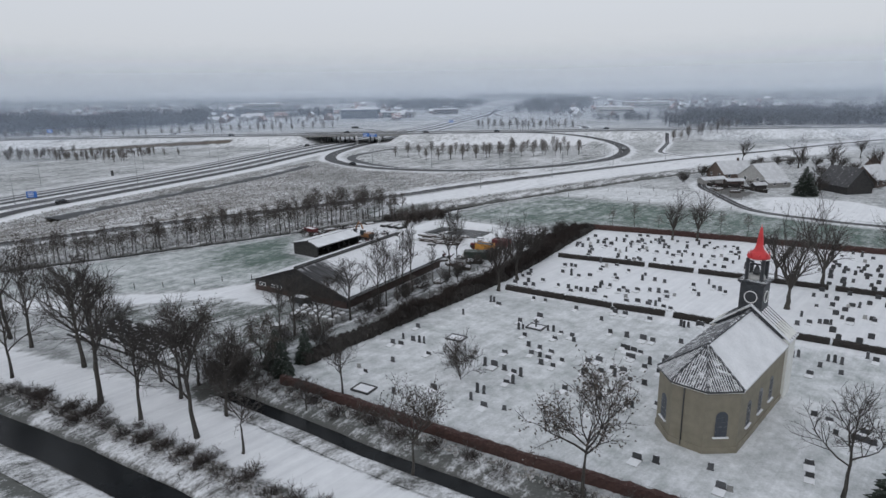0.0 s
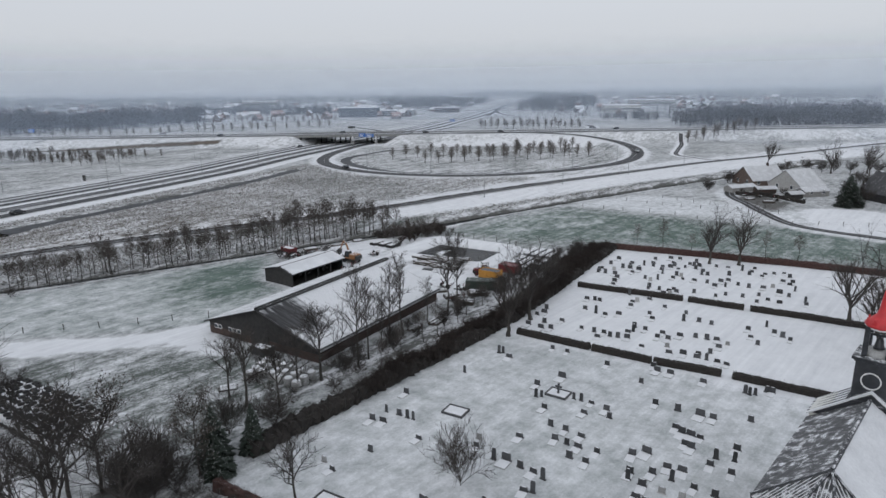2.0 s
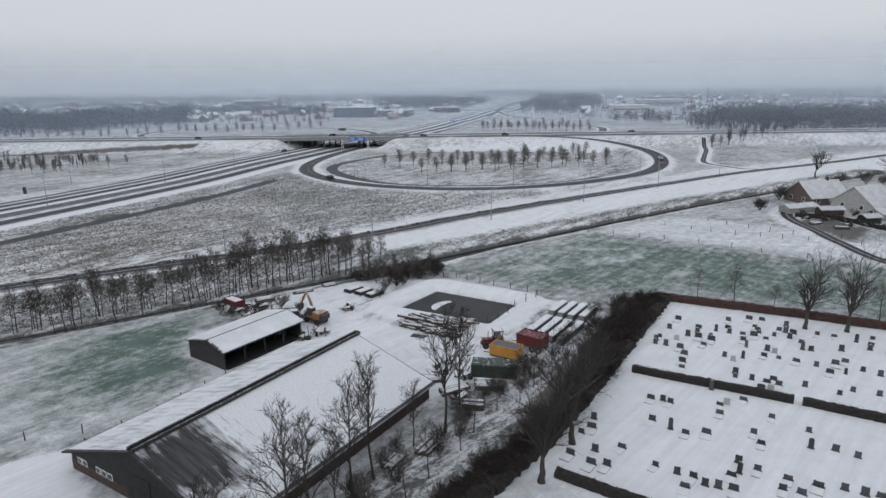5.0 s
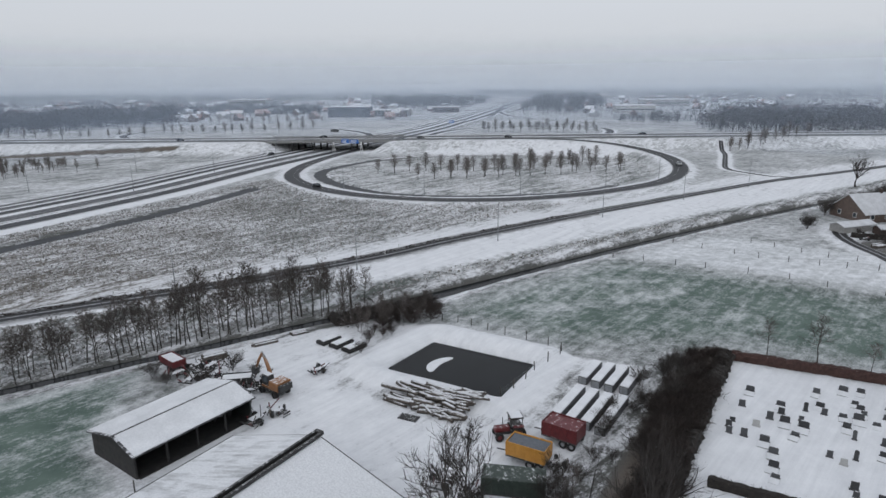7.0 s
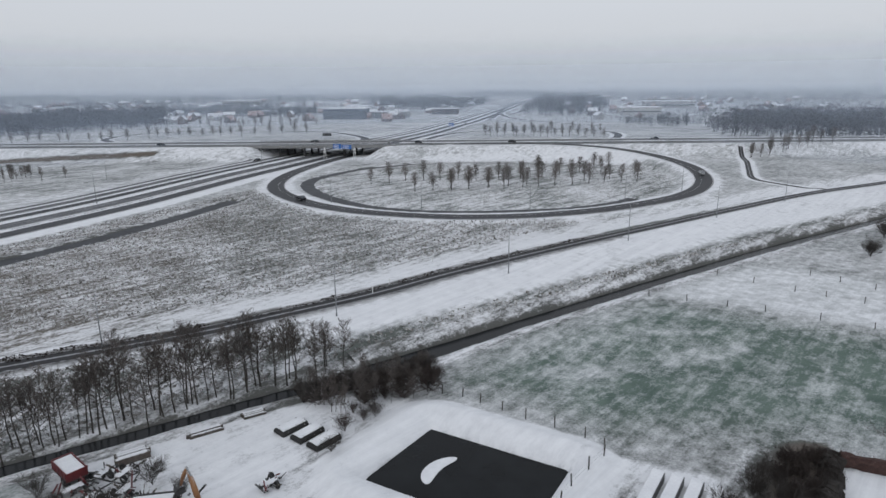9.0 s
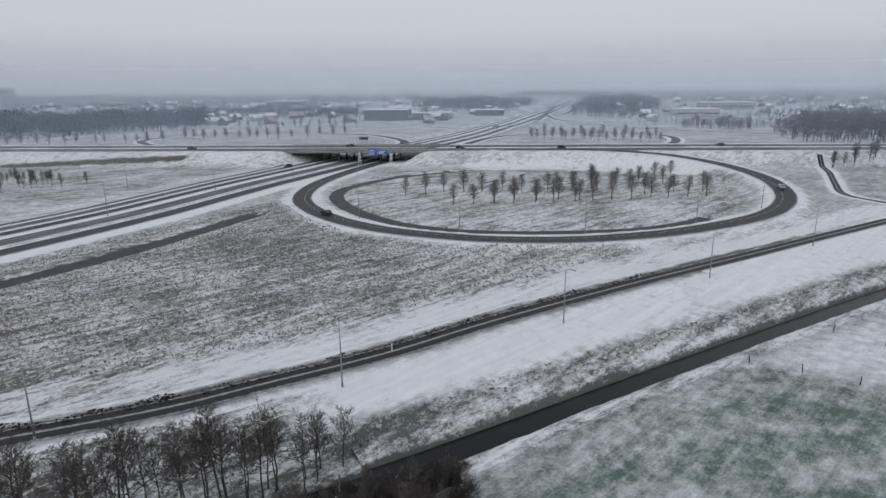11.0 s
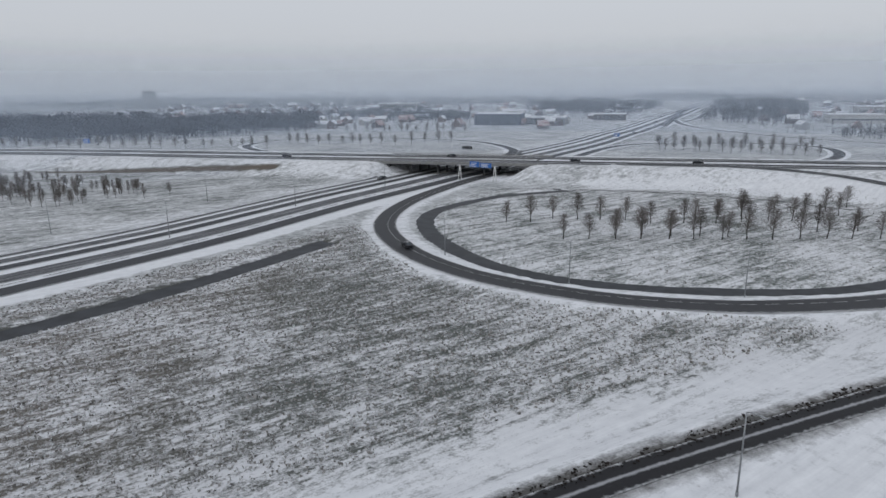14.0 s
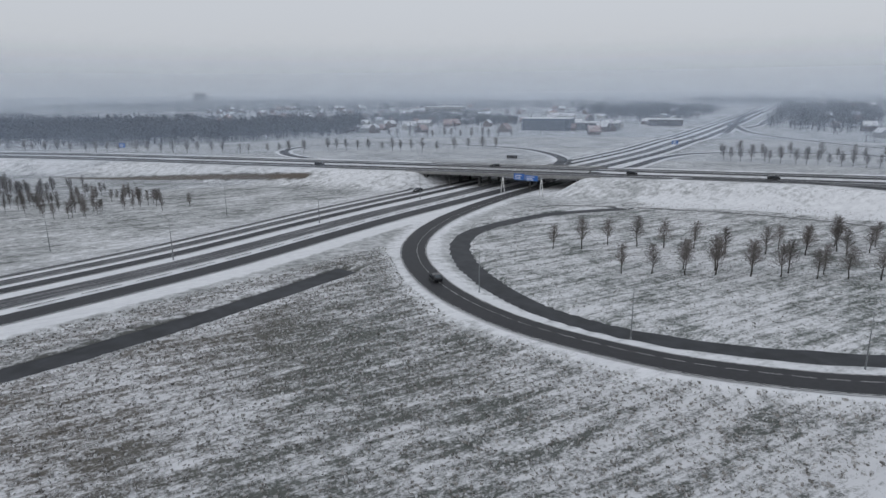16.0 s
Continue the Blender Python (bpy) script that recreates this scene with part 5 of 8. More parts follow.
# scrub on banks
for line, n, spread_by, off0, reach in ((RIVER, 180, 2.3, 4.8, (19, 40)), (RIVER, 15, 2.1, 5.0, (2, 110)), (HEDGE_DITCH, 50, 1.0, 3.4, (2, 30))):
    sides = frame_of(line)
    for k in range(n):
        i = prng.randrange(reach[0], min(reach[1], len(line) - 6))
        o = off0 + prng.uniform(-spread_by, spread_by)
        x, y = line[i, :2] + sides[i] * o
        plant(prng.choice(SHRUB), x, y, prng.uniform(0.4, 0.85), prng.uniform(0, 360))
for k in range(30):
    x, y = prng.uniform(-17, 0), prng.uniform(179, 190)
    if inside(np.array([x]), np.array([y]), [(-20, 182), (-10, 177), (0, 181), (4, 192), (-3, 191)])[0] > 0:
        plant(prng.choice(SHRUB), x, y, prng.uniform(0.9, 1.5), prng.uniform(0, 360))
for k in range(85):
    x, y = prng.uniform(-20, 3), prng.uniform(171, 192)
    if inside(np.array([x]), np.array([y]), [(-17, 182.5), (-14, 179), (-11, 172.5), (-5.5, 177), (-1, 182), (1, 191), (-3, 190.5), (-10, 187)])[0] > 0:
        plant(DARKBUSH, x, y, prng.uniform(0.32, 0.58), prng.uniform(0, 360))
for k in range(26):
    x, y = prng.uniform(-30, -9), prng.uniform(88, 108)
    if inside(np.array([x]), np.array([y]), [(-31, 100), (-20, 88), (-8, 101), (-13, 106), (-20, 101), (-30, 104)])[0] > 0:
        plant(prng.choice(SHRUB), x, y, prng.uniform(0.6, 1.0), prng.uniform(0, 360))
for p in (*SHRUB, DARKBUSH):
    settle(p)


def hedge(a, b, width, height, material, label, shaggy=0.12, seed=3):
    """A clipped hedge: an uneven block with twig ends standing out of it."""
    rng = random.Random(seed)
    a, b = Vector(a), Vector(b)
    d = b - a
    n = max(2, int(d.length / 0.45))
    d.normalize()
    s = Vector((-d.y, d.x))
    ring = [(-0.5, 0.0), (-0.52, 0.35), (-0.5, 0.75), (-0.38, 1.0), (0, 1.05), (0.38, 1.0), (0.5, 0.75), (0.52, 0.35), (0.5, 0.0)]
    V, F = [], []
    k = len(ring)
    zs = land(np.array([a.x + d.x * i * (b - a).length / n for i in range(n + 1)]), np.array([a.y + d.y * i * (b - a).length / n for i in range(n + 1)]))
    for i in range(n + 1):
        c = a + d * ((b - a).length * i / n)
        for u, w in ring:
            q = c + s * (u * width + rng.gauss(0, shaggy * 0.6)) + d * rng.gauss(0, shaggy * 0.5)
            V.append((q.x, q.y, zs[i] - 0.08 + w * height + (rng.gauss(0, shaggy * 0.7) if w else 0)))
    for i in range(n):
        for j in range(k - 1):
            F.append((i * k + j, i * k + j + 1, (i + 1) * k + j + 1, (i + 1) * k + j))
    F.append(tuple(range(k))), F.append(tuple(n * k + j for j in reversed(range(k))))
    ob = thing("hedge", pose(0, 0, 0), label, "hedge")
    part("hedge_body", mesh_of("hedge_body", V, F, material), ob)
    tv, tf = [], []
    for i in range(n * int(8 + 12 * width)):
        c = a + d * rng.uniform(0, (b - a).length)
        u = rng.uniform(-0.5, 0.5)
        w = rng.uniform(0.75, 1.0) if abs(u) < 0.42 else rng.uniform(0.1, 1.0)
        q = c + s * u * width
        z = zs[min(int((c - a).length / (b - a).length * n), n)]
        p = Vector((q.x, q.y, z + height * (w if abs(u) > 0.42 else 1.0) - 0.1))
        e = Vector((s.x * u * 0.6 + rng.uniform(-0.3, 0.3), s.y * u * 0.6 + rng.uniform(-0.3, 0.3), rng.uniform(0.2, 0.8))).normalized() * rng.uniform(0.2, 0.3 + 1.6 * shaggy)
        g = e.orthogonal().normalized() * 0.022
        t = len(tv)
        tv += [p - g, p + g, p + e]
        tf.append((t, t + 1, t + 2))
    tagged(part("twig_fringe", mesh_of("twig_fringe", tv, tf, material), ob), kind="stuff")
    return ob


YARD_HEDGE = [(-20.5, 82.5), (-10.8, 94.6), (1.6, 109.0), (11.6, 121.5), (19.8, 134.0), (31, 152.5), (40.2, 167.2)]
for k, (p, q) in enumerate(zip(YARD_HEDGE[:-1], YARD_HEDGE[1:])):
    hedge(p, q, 1.9, 1.6 if k < 3 else 1.2, M_HEDGE_DARK, "dense dark hedge between graveyard and farmyard", 0.3, k)
for k, (p, q) in enumerate((((11.8, 115.6), (21.6, 108.9)), ((21.9, 108.7), (29.0, 104.0)), ((29.3, 103.8), (37.0, 99.8)), ((38.2, 99.2), (57, 87)), ((57.4, 86.8), (76, 74.5)), ((76.4, 74.2), (98, 60)))):
    hedge(p, q, 0.9, 0.95, M_HEDGE_DARK, "low clipped dark hedge between grave fields", 0.06, 20 + k)
for k, (p, q) in enumerate((((26.0, 138.6), (42.8, 129.6)), ((43.6, 129.2), (51.4, 124.6)), ((52.2, 124.1), (72, 112.4)), ((73, 111.8), (98, 97)))):
    hedge(p, q, 0.9, 0.95, M_HEDGE_DARK, "low clipped dark hedge between grave fields", 0.06, 30 + k)
for k, (p, q) in enumerate((((40.6, 166.4), (60, 157.0)), ((60, 157.0), (80, 146.6)), ((80, 146.6), (112, 130)), ((112, 130), (150, 111)))):
    hedge(p, q, 1.0, 1.3, M_HEDGE_RED, "russet beech hedge at the graveyard's edge", 0.12, 40 + k)
for k, (p, q) in enumerate((((-22.0, 76.8), (-4.0, 65.2)), ((-4.0, 65.2), (11.8, 55.5)), ((11.8, 55.5), (30, 44.5)), ((30, 44.5), (60, 26)), ((60, 26), (110, -7)), ((110, -7), (160, -40)))):
    hedge(p, q, 0.9, 1.2, M_HEDGE_RED, "clipped russet beech hedge along the graveyard", 0.08, 50 + k)
hedge((-1.5, 189.4), (-17, 180.8), 2.6, 1.5, M_HEDGE_DARK, "dense dark brushwood on the canal bank", 0.4, 72)


def build_tussocks(name, poly, count, label, seed, size=0.24, material=M_TUSSOCK, margin=0.5):
    """Tufts of dead grass standing out of the snow: two crossed blades each, too many to count."""
    rng = np.random.default_rng(seed)
    p = np.array(poly, float)
    lo, hi = p.min(0), p.max(0)
    x, y = rng.uniform(lo[0], hi[0], count * 3), rng.uniform(lo[1], hi[1], count * 3)
    ok = inside(x, y, poly) > margin
    x, y = x[ok][:count], y[ok][:count]
    n = len(x)
    z = land(x, y) - 0.02
    h, w, a = size * rng.uniform(0.3, 1.3, n), size * rng.uniform(0.3, 1.7, n) ** 1.5, rng.uniform(0, math.pi, n)
    lean = rng.uniform(-0.12, 0.12, (2, n))
    V = np.zeros((n, 8, 3))
    for k, turn in enumerate((0.0, math.pi / 2)):
        dx, dy = np.cos(a + turn) * w * 0.5, np.sin(a + turn) * w * 0.5
        for j, (u, v) in enumerate(((-0.6, 0), (0.6, 0), (1, 1), (-1, 1))):
            V[:, 4 * k + j] = np.stack([x + dx * u + lean[0] * v, y + dy * u + lean[1] * v, z + h * v], 1)
    me = bpy.data.meshes.new(name)
    me.vertices.add(n * 8)
    me.vertices.foreach_set("co", V.astype(np.float32).ravel())
    me.loops.add(n * 8)
    me.loops.foreach_set("vertex_index", np.arange(n * 8, dtype=np.int32))
    me.polygons.add(n * 2)
    me.polygons.foreach_set("loop_start", (np.arange(n * 2) * 4).astype(np.int32))
    me.update(calc_edges=True)
    me.materials.append(material)
    return tagged(new(name, me), label, "grass", kind="stuff")


build_tussocks("grass_tufts", [(-150, 132), (-92, 184), (-53, 206), (-30, 218), (-14, 233), (10, 253), (40, 277), (32, 279), (-4, 278), (-33, 289), (-52, 311), (-68, 338), (-96, 275), (-128, 203), (-160, 132)], 40000, "tufts of dead grass in the snowy rough field", 1, 0.27)
build_tussocks("bank_grass", [(-66, 76), (-44, 62.8), (-31, 55.5), (-18, 47.5), (-14, 52), (-24, 58.5), (-40, 67), (-62, 79)], 6500, "dead reed and grass on the river bank", 5, 0.42)
build_tussocks("bank_grass", [(-21, 73.5), (-8, 64.5), (8, 54.5), (30, 41), (30, 43.2), (8, 56.4), (-8, 66.4), (-21, 76)], 4500, "frosted dead grass below the beech hedge", 6, 0.36, M_TUSSOCK, 0.0)
build_tussocks("grass_tufts", INNER, 12000, "tufts of dead grass inside the ramp's loop", 2, 0.2)
build_tussocks("grass_tufts", [(-16, 186), (7, 206), (60, 243), (120, 279), (122, 284), (60, 248), (7, 212), (-20, 192)], 9000, "tufts of dead grass on the canal bank", 3, 0.34)
build_tussocks("grass_tufts", [(-100, 133), (-60, 157), (-20, 186), (-30, 196), (-70, 176), (-104, 152)], 9000, "tufts of dead grass under the alder row", 4, 0.3)

for a, b, count, reach in ((16, 46, 5200, 2.5), (46, 66, 3000, 2.9), (66, 108, 8000, 2.6)):
    edge = frame_of(LANE)[a:b]
    ragged = reach + 0.7 * np.sin(np.arange(a, b) * 1.7)[:, None] + 0.4 * np.sin(np.arange(a, b) * 0.61)[:, None]
    strip = [tuple(q) for q in LANE[a:b, :2] + edge * 1.0] + [tuple(q) for q in (LANE[a:b, :2] + edge * ragged)[::-1]]
    build_tussocks("verge_brush", strip, count, "dark ragged brush on the service road's verge", a, 0.22, M_BRUSH, 0.0)

# ---- church ----
CH_A, CH_P = Vector((0.68, 0.733)), Vector((0.733, -0.68))


def arch_outline(w, h, n=8):
    """Round-headed outline, w wide and h high, standing on z = 0."""
    r = w / 2
    return [(-r, 0), (r, 0)] + [(r * math.cos(math.pi * i / n), h - r + r * math.sin(math.pi * i / n)) for i in range(n + 1)]


def arch_window(parent, at, w=1.3, h=2.9):
    """A round-headed window: frame, pane and sill; x along the wall, -y outward."""
    win = part("window", prism("window", arch_outline(w + 0.3, h + 0.15), 0.10, M_PLASTER), parent, at)
    part("pane", prism("pane", arch_outline(w, h), 0.04, M_PANE_PALE), win, pose(0, -0.03, 0.05))
    bars = [(-w / 2, w / 2, -0.05, -0.03, z, z + 0.04) for z in (0.6, 1.15, 1.7, 2.2)] + [(x - 0.02, x + 0.02, -0.05, -0.03, 0.05, h - 0.35) for x in (-0.3, 0, 0.3)]
    part("window_lattice", solid("window_lattice", bars, M_LEAD), win)
    part("sill", solid("sill", [(-w / 2 - 0.2, w / 2 + 0.2, -0.22, 0.08, -0.12, 0.02)], M_SNOW, 0.02), win)
    return win


def roof_slab(name, corners, thick, material):
    """A roof plane with thickness; corners run round it, seen from above anticlockwise."""
    up = [Vector(c) for c in corners]
    k = len(up)
    v = up + [c - Vector((0, 0, thick)) for c in up]
    f = [tuple(range(k)), tuple(k + i for i in reversed(range(k)))] + [(i, k + i, k + (i + 1) % k, (i + 1) % k) for i in range(k)]
    return mesh_of(name, v, f, material)


def build_church():
    # x: outward to the south-east wall, y: from the apse to the tower, z from the ground
    base = thing("church", Matrix(((CH_P.x, CH_A.x, 0, 30.5), (CH_P.y, CH_A.y, 0, 59.1), (0, 0, 1, -0.95), (0, 0, 0, 1))), "ochre-walled church with snowed roof and red-topped turret", "church")
    W, L, E, R = 8.8, 15.6, 7.25, 10.6
    apse = [(0, 0), (-2.6, -2.5), (-6.2, -2.5), (-W, 0)]
    t = 0.5
    walls = [((0, L), (0, 0)), (apse[0], apse[1]), (apse[1], apse[2]), (apse[2], apse[3]), ((-W, 0), (-W, L))]
    for a, b in walls:
        a, b = Vector(a), Vector(b)
        d = (b - a)
        n = d.length
        w = math.degrees(math.atan2(d.y, d.x))
        at = pose(a.x, a.y, 0, 0, 0, w)
        wall = part("wall", solid("wall", [(0, n, -t, 0, -0.3, E)], M_PLASTER, 0.01), base, at)
        part("plinth", solid("plinth", [(-0.02, n + 0.02, 0.003, 0.14, -0.3, 0.75)], M_PLASTER, 0.03), wall)
        part("cornice", solid("cornice", [(-0.1, n + 0.1, 0.003, 0.22, E - 0.3, E - 0.02)], M_PLASTER_PALE, 0.04), wall)
        spots = [n * k for k in (0.80, 0.55, 0.30)] if n > 10 else ([n / 2] if abs(d.x) < 3.4 else [])
        for s in spots:
            arch_window(wall, pose(s, 0.02, 1.9, 0, 0, 180))
    part("drainpipe", tube("drainpipe", [(-4.9, -2.62, 0.2), (-4.9, -2.62, E - 0.2)], 0.07, M_LEAD), base)
    o = 0.28
    eave = [(o, L), (o, -0.1), (-2.45, -2.5 - o), (-6.35, -2.5 - o), (-W - o, -0.1), (-W - o, L)]
    apex, rear = Vector((-W / 2, 1.6, R)), Vector((-W / 2, L, R))
    pt = [Vector((x, y, E + 0.02)) for x, y in eave]
    part("roof", roof_slab("roof", (pt[1], pt[0], rear, apex), 0.22, M_ROOF_WHITE), base, label="snow-covered roof slope")
    part("roof", roof_slab("roof", (pt[5], pt[4], apex, rear), 0.22, M_ROOF_THIN), base, label="partly snowed roof slope")
    for i in (1, 2, 3):
        a, b = pt[i], pt[i + 1]
        hip = part("roof", roof_slab("roof", (b, a, apex), 0.2, M_SLATE), base, label="dark hipped roof with snow in its ribs")
        # standing rolls of snow and tile, running up the slope
        v, f = [], []
        n = int((b - a).length / 0.25)
        nor = (a - b).cross(apex - b).normalized()
        if nor.z < 0:
            nor = -nor
        foot = (a + b) / 2
        rise = (apex - foot)
        for k in range(1, n):
            s = k / n
            p = a.lerp(b, s)
            reach = 1 - abs(2 * s - 1)
            q = p + rise * max(reach * 0.97, 0.02)
            tube_data([p + nor * 0.03, q + nor * 0.03], [0.042, 0.035], 4, v, f)
        tagged(part("snow_rolls", mesh_of("snow_rolls", v, f, M_SNOW), hip), kind="stuff")
        part("hip_tiles", tube("hip_tiles", [a + Vector((0, 0, 0.08)), apex + Vector((0, 0, 0.08))], 0.13, M_LEAD, 5), base)
    part("hip_tiles", tube("hip_tiles", [pt[4] + Vector((0, 0, 0.08)), apex + Vector((0, 0, 0.08))], 0.13, M_LEAD, 5), base)
    v, f = [], []
    for k in range(34):
        y = 1.7 + k * 0.4
        tube_data([Vector((-W / 2, y, R + 0.06)), Vector((-W / 2, y + 0.34, R + 0.10))], [0.15, 0.19], 6, v, f)
    part("ridge_tiles", mesh_of("ridge_tiles", v, f, M_LEAD), base)
    # wider front block under the turret
    y0, y1, x0, x1, e2, r2 = L, L + 2.9, -W - 0.1, 0.3, E + 0.85, R + 0.75
    gable = [(x0, -0.3), (x1, -0.3), (x1, e2), (-W / 2, r2), (x0, e2)]
    part("front_block", prism("front_block", gable, y1 - y0, M_PLASTER_PALE), base, pose(0, y0, 0))
    part("gable_face", prism("gable_face", [(x0 + 0.2, e2 - 0.2), (x1 - 0.2, e2 - 0.2), (-W / 2, r2 - 0.2)], 0.06, M_LEAD), base, pose(0, y0 - 0.07, 0))
    for sx, xe in ((1, x1 + 0.2), (-1, x0 - 0.2)):
        zz = e2 - 0.25
        c = [Vector((xe, y0 - 0.3, zz)), Vector((xe, y1 + 0.4, zz)), Vector((-W / 2, y1 + 0.4, r2 + 0.16)), Vector((-W / 2, y0 - 0.3, r2 + 0.16))]
        slab = part("roof", roof_slab("roof", c if sx > 0 else c[::-1], 0.2, M_SNOW), base, label="snowed roof of the front block")
        v, f = [], []
        for k in range(5):
            a = c[0].lerp(c[1], (k + 0.5) / 5) + Vector((0, 0, 0.03))
            b = c[3].lerp(c[2], (k + 0.5) / 5) + Vector((0, 0, 0.03))
            tube_data([a, b], [0.05, 0.05], 4, v, f)
        part("standing_seams", mesh_of("standing_seams", v, f, M_LEAD), slab)
    # turret: clock stage, open belfry, red cap
    cx, cy, h = -W / 2 - 0.22, L + 1.45, 1.36
    z0, z1, z2, z3 = 9.6, 14.1, 17.3, 20.9
    part("clock_stage", solid("clock_stage", [(cx - h, cx + h, cy - h, cy + h, z0, z1)], M_LEAD, 0.06), base)
    part("ledge", solid("ledge", [(cx - h - 0.3, cx + h + 0.3, cy - h - 0.3, cy + h + 0.3, z1, z1 + 0.28), (cx - h - 0.14, cx + h + 0.14, cy - h - 0.14, cy + h + 0.14, z1 - 0.2, z1 - 0.001)], M_LEAD, 0.05), base)
    part("ledge", solid("ledge", [(cx - h - 0.25, cx + h + 0.25, cy - h - 0.25, cy + h + 0.25, z0 + 0.4, z0 + 0.65)], M_LEAD, 0.05), base)
    for w, dx, dy in ((0, 0, -h), (180, 0, h), (90, h, 0), (-90, -h, 0)):
        v, f = [], []
        ring = [Vector((0.74 * math.cos(i * math.pi / 14), -0.05, 0.74 * math.sin(i * math.pi / 14))) for i in range(29)]
        tube_data(ring, [0.07] * 29, 4, v, f)
        clock = part("clock_dial", mesh_of("clock_dial", v, f, M_WHITE), base, pose(cx + dx, cy + dy, 12.3, 0, 0, w), label="black clock dial with a white ring")
    for sx in (-1, 1):
        for sy in (-1, 1):
            part("belfry_post", solid("belfry_post", [(-0.2, 0.2, -0.2, 0.2, z1 + 0.27, z2 - 0.2)], M_LEAD, 0.05), base, pose(cx + 0.88 * sx, cy + 0.88 * sy, 0))
    head = [(-0.67, 0.55), (-0.67, 0.0)] + [(-0.67 * math.cos(math.pi * i / 8), 0.42 * math.sin(math.pi * i / 8)) for i in range(1, 8)] + [(0.67, 0.0), (0.67, 0.55)]
    for w, dx, dy in ((0, 0, -0.96), (0, 0, 0.8), (90, 0.96, 0), (90, -0.8, 0)):
        part("belfry_arch", prism("belfry_arch", head, 0.16, M_LEAD), base, pose(cx + dx, cy + dy, z2 - 0.76, 0, 0, w))
    part("bell", tube("bell", [(cx, cy, z1 + 0.9), (cx, cy, z1 + 1.1), (cx, cy, z1 + 1.7), (cx, cy, z1 + 2.0)], [0.46, 0.38, 0.28, 0.1], M_LEAD, 14), base)
    part("bell_beam", solid("bell_beam", [(cx - 0.85, cx + 0.85, cy - 0.08, cy + 0.08, z1 + 2.0, z1 + 2.2)], M_LEAD), base)
    part("belfry_floor", tube("belfry_floor", [(cx, cy, z1 + 0.2), (cx, cy, z1 + 0.75)], [1.2, 1.05], M_STONE_PALE, 8), base)
    prof = [(1.34, z2 - 0.25), (1.40, z2 - 0.05), (0.98, z2 + 0.4), (0.56, z2 + 0.85), (0.42, z2 + 1.4), (0.34, z2 + 2.2), (0.24, z2 + 2.9), (0.13, z3)]
    part("red_cap", tube("red_cap", [(cx, cy, z) for r, z in prof], [r for r, z in prof], M_RED, 8), base)
    part("cap_rim", tube("cap_rim", [(cx, cy, z2 - 0.4), (cx, cy, z2 - 0.24)], [1.28, 1.34], M_WHITE, 8), base)
    for i in range(8):
        a = 2 * math.pi * (i + 0.5) / 8
        part("red_crest", prism("red_crest", [(-0.25, 0), (0.25, 0), (0, 0.6)], 0.1, M_RED), base, pose(cx + 1.24 * math.cos(a), cy + 1.24 * math.sin(a), z2 - 0.1, 0, 0, math.degrees(a) + 90))
    part("finial", tube("finial", [(cx, cy, z3 - 0.1), (cx, cy, z3 + 0.35)], [0.05, 0.03], M_RED, 6), base)
    return base


build_church()

# ---- graveyard ----
TURN_U = math.degrees(math.atan2(-0.564, 0.826))


def make_grave(kind):
    label, stone, w, h, d, slab = kind
    g = thing("gravestone", pose(0, 0, 0), label, "gravestone", "gravestones of the churchyard")
    if h > 1.15 and w < 0.65:
        out = arch_outline(w, h, 6)
    elif w > 0.95:
        out = [(-w / 2, 0), (w / 2, 0), (w / 2, h * 0.86), (w * 0.3, h), (-w * 0.3, h), (-w / 2, h * 0.86)]
    else:
        out = [(-w / 2, 0), (w / 2, 0), (w / 2, h), (-w / 2, h * 0.93)]
    part("headstone", prism("headstone", out, d, stone, "y", 0.02), g, pose(0, -d / 2, 0.12))
    part("snow_cap", solid("snow_cap", [(-w * 0.28, w * 0.28, -d * 0.45, d * 0.45, h + 0.121, h + 0.165)], M_SNOW, 0.02), g)
    part("plinth", solid("plinth", [(-w / 2 - 0.1, w / 2 + 0.1, -d, d, -0.1, 0.14)], stone, 0.02), g)
    if slab:
        part("grave_slab", solid("grave_slab", [(-w * 0.6, w * 0.6, -d - slab, -d - 0.02, -0.1, 0.07)], M_STONE_PALE, 0.02), g)
        part("slab_snow", solid("slab_snow", [(-w * 0.6, w * 0.6, -d - slab - 0.01, -d - 0.03, 0.071, 0.15)], M_SNOW, 0.03), g)
    return g


KINDS = [
    ("broad dark granite gravestone capped with snow", M_STONE, 1.15, 0.85, 0.16, 1.7), ("upright dark gravestone in the snow", M_STONE, 0.75, 0.95, 0.16, 0),
    ("tall narrow round-headed dark gravestone", M_STONE, 0.55, 1.45, 0.14, 0), ("square dark gravestone with a snowed slab", M_STONE, 0.85, 0.80, 0.18, 1.6),
    ("pale weathered gravestone in the snow", M_STONE_PALE, 0.8, 0.85, 0.16, 0), ("low dark gravestone with a snowed slab", M_STONE, 1.0, 0.62, 0.22, 1.5)]
PROTO = [make_grave(k) for k in KINDS]
grng = random.Random(5)


def put_grave(x, y, k=None):
    if k is None:
        k = grng.choices(range(6), (5, 5, 2, 5, 1.6, 4))[0]
    s = grng.uniform(0.64, 0.88)
    m = pose(x, y, ground_z(x, y) - 0.02, grng.uniform(-2, 2), grng.uniform(-2, 2), TURN_U + grng.uniform(-7, 7)) @ Matrix.Diagonal((s * 1.05, s, s * grng.uniform(0.9, 1.12), 1))
    copy_thing(PROTO[k], m)


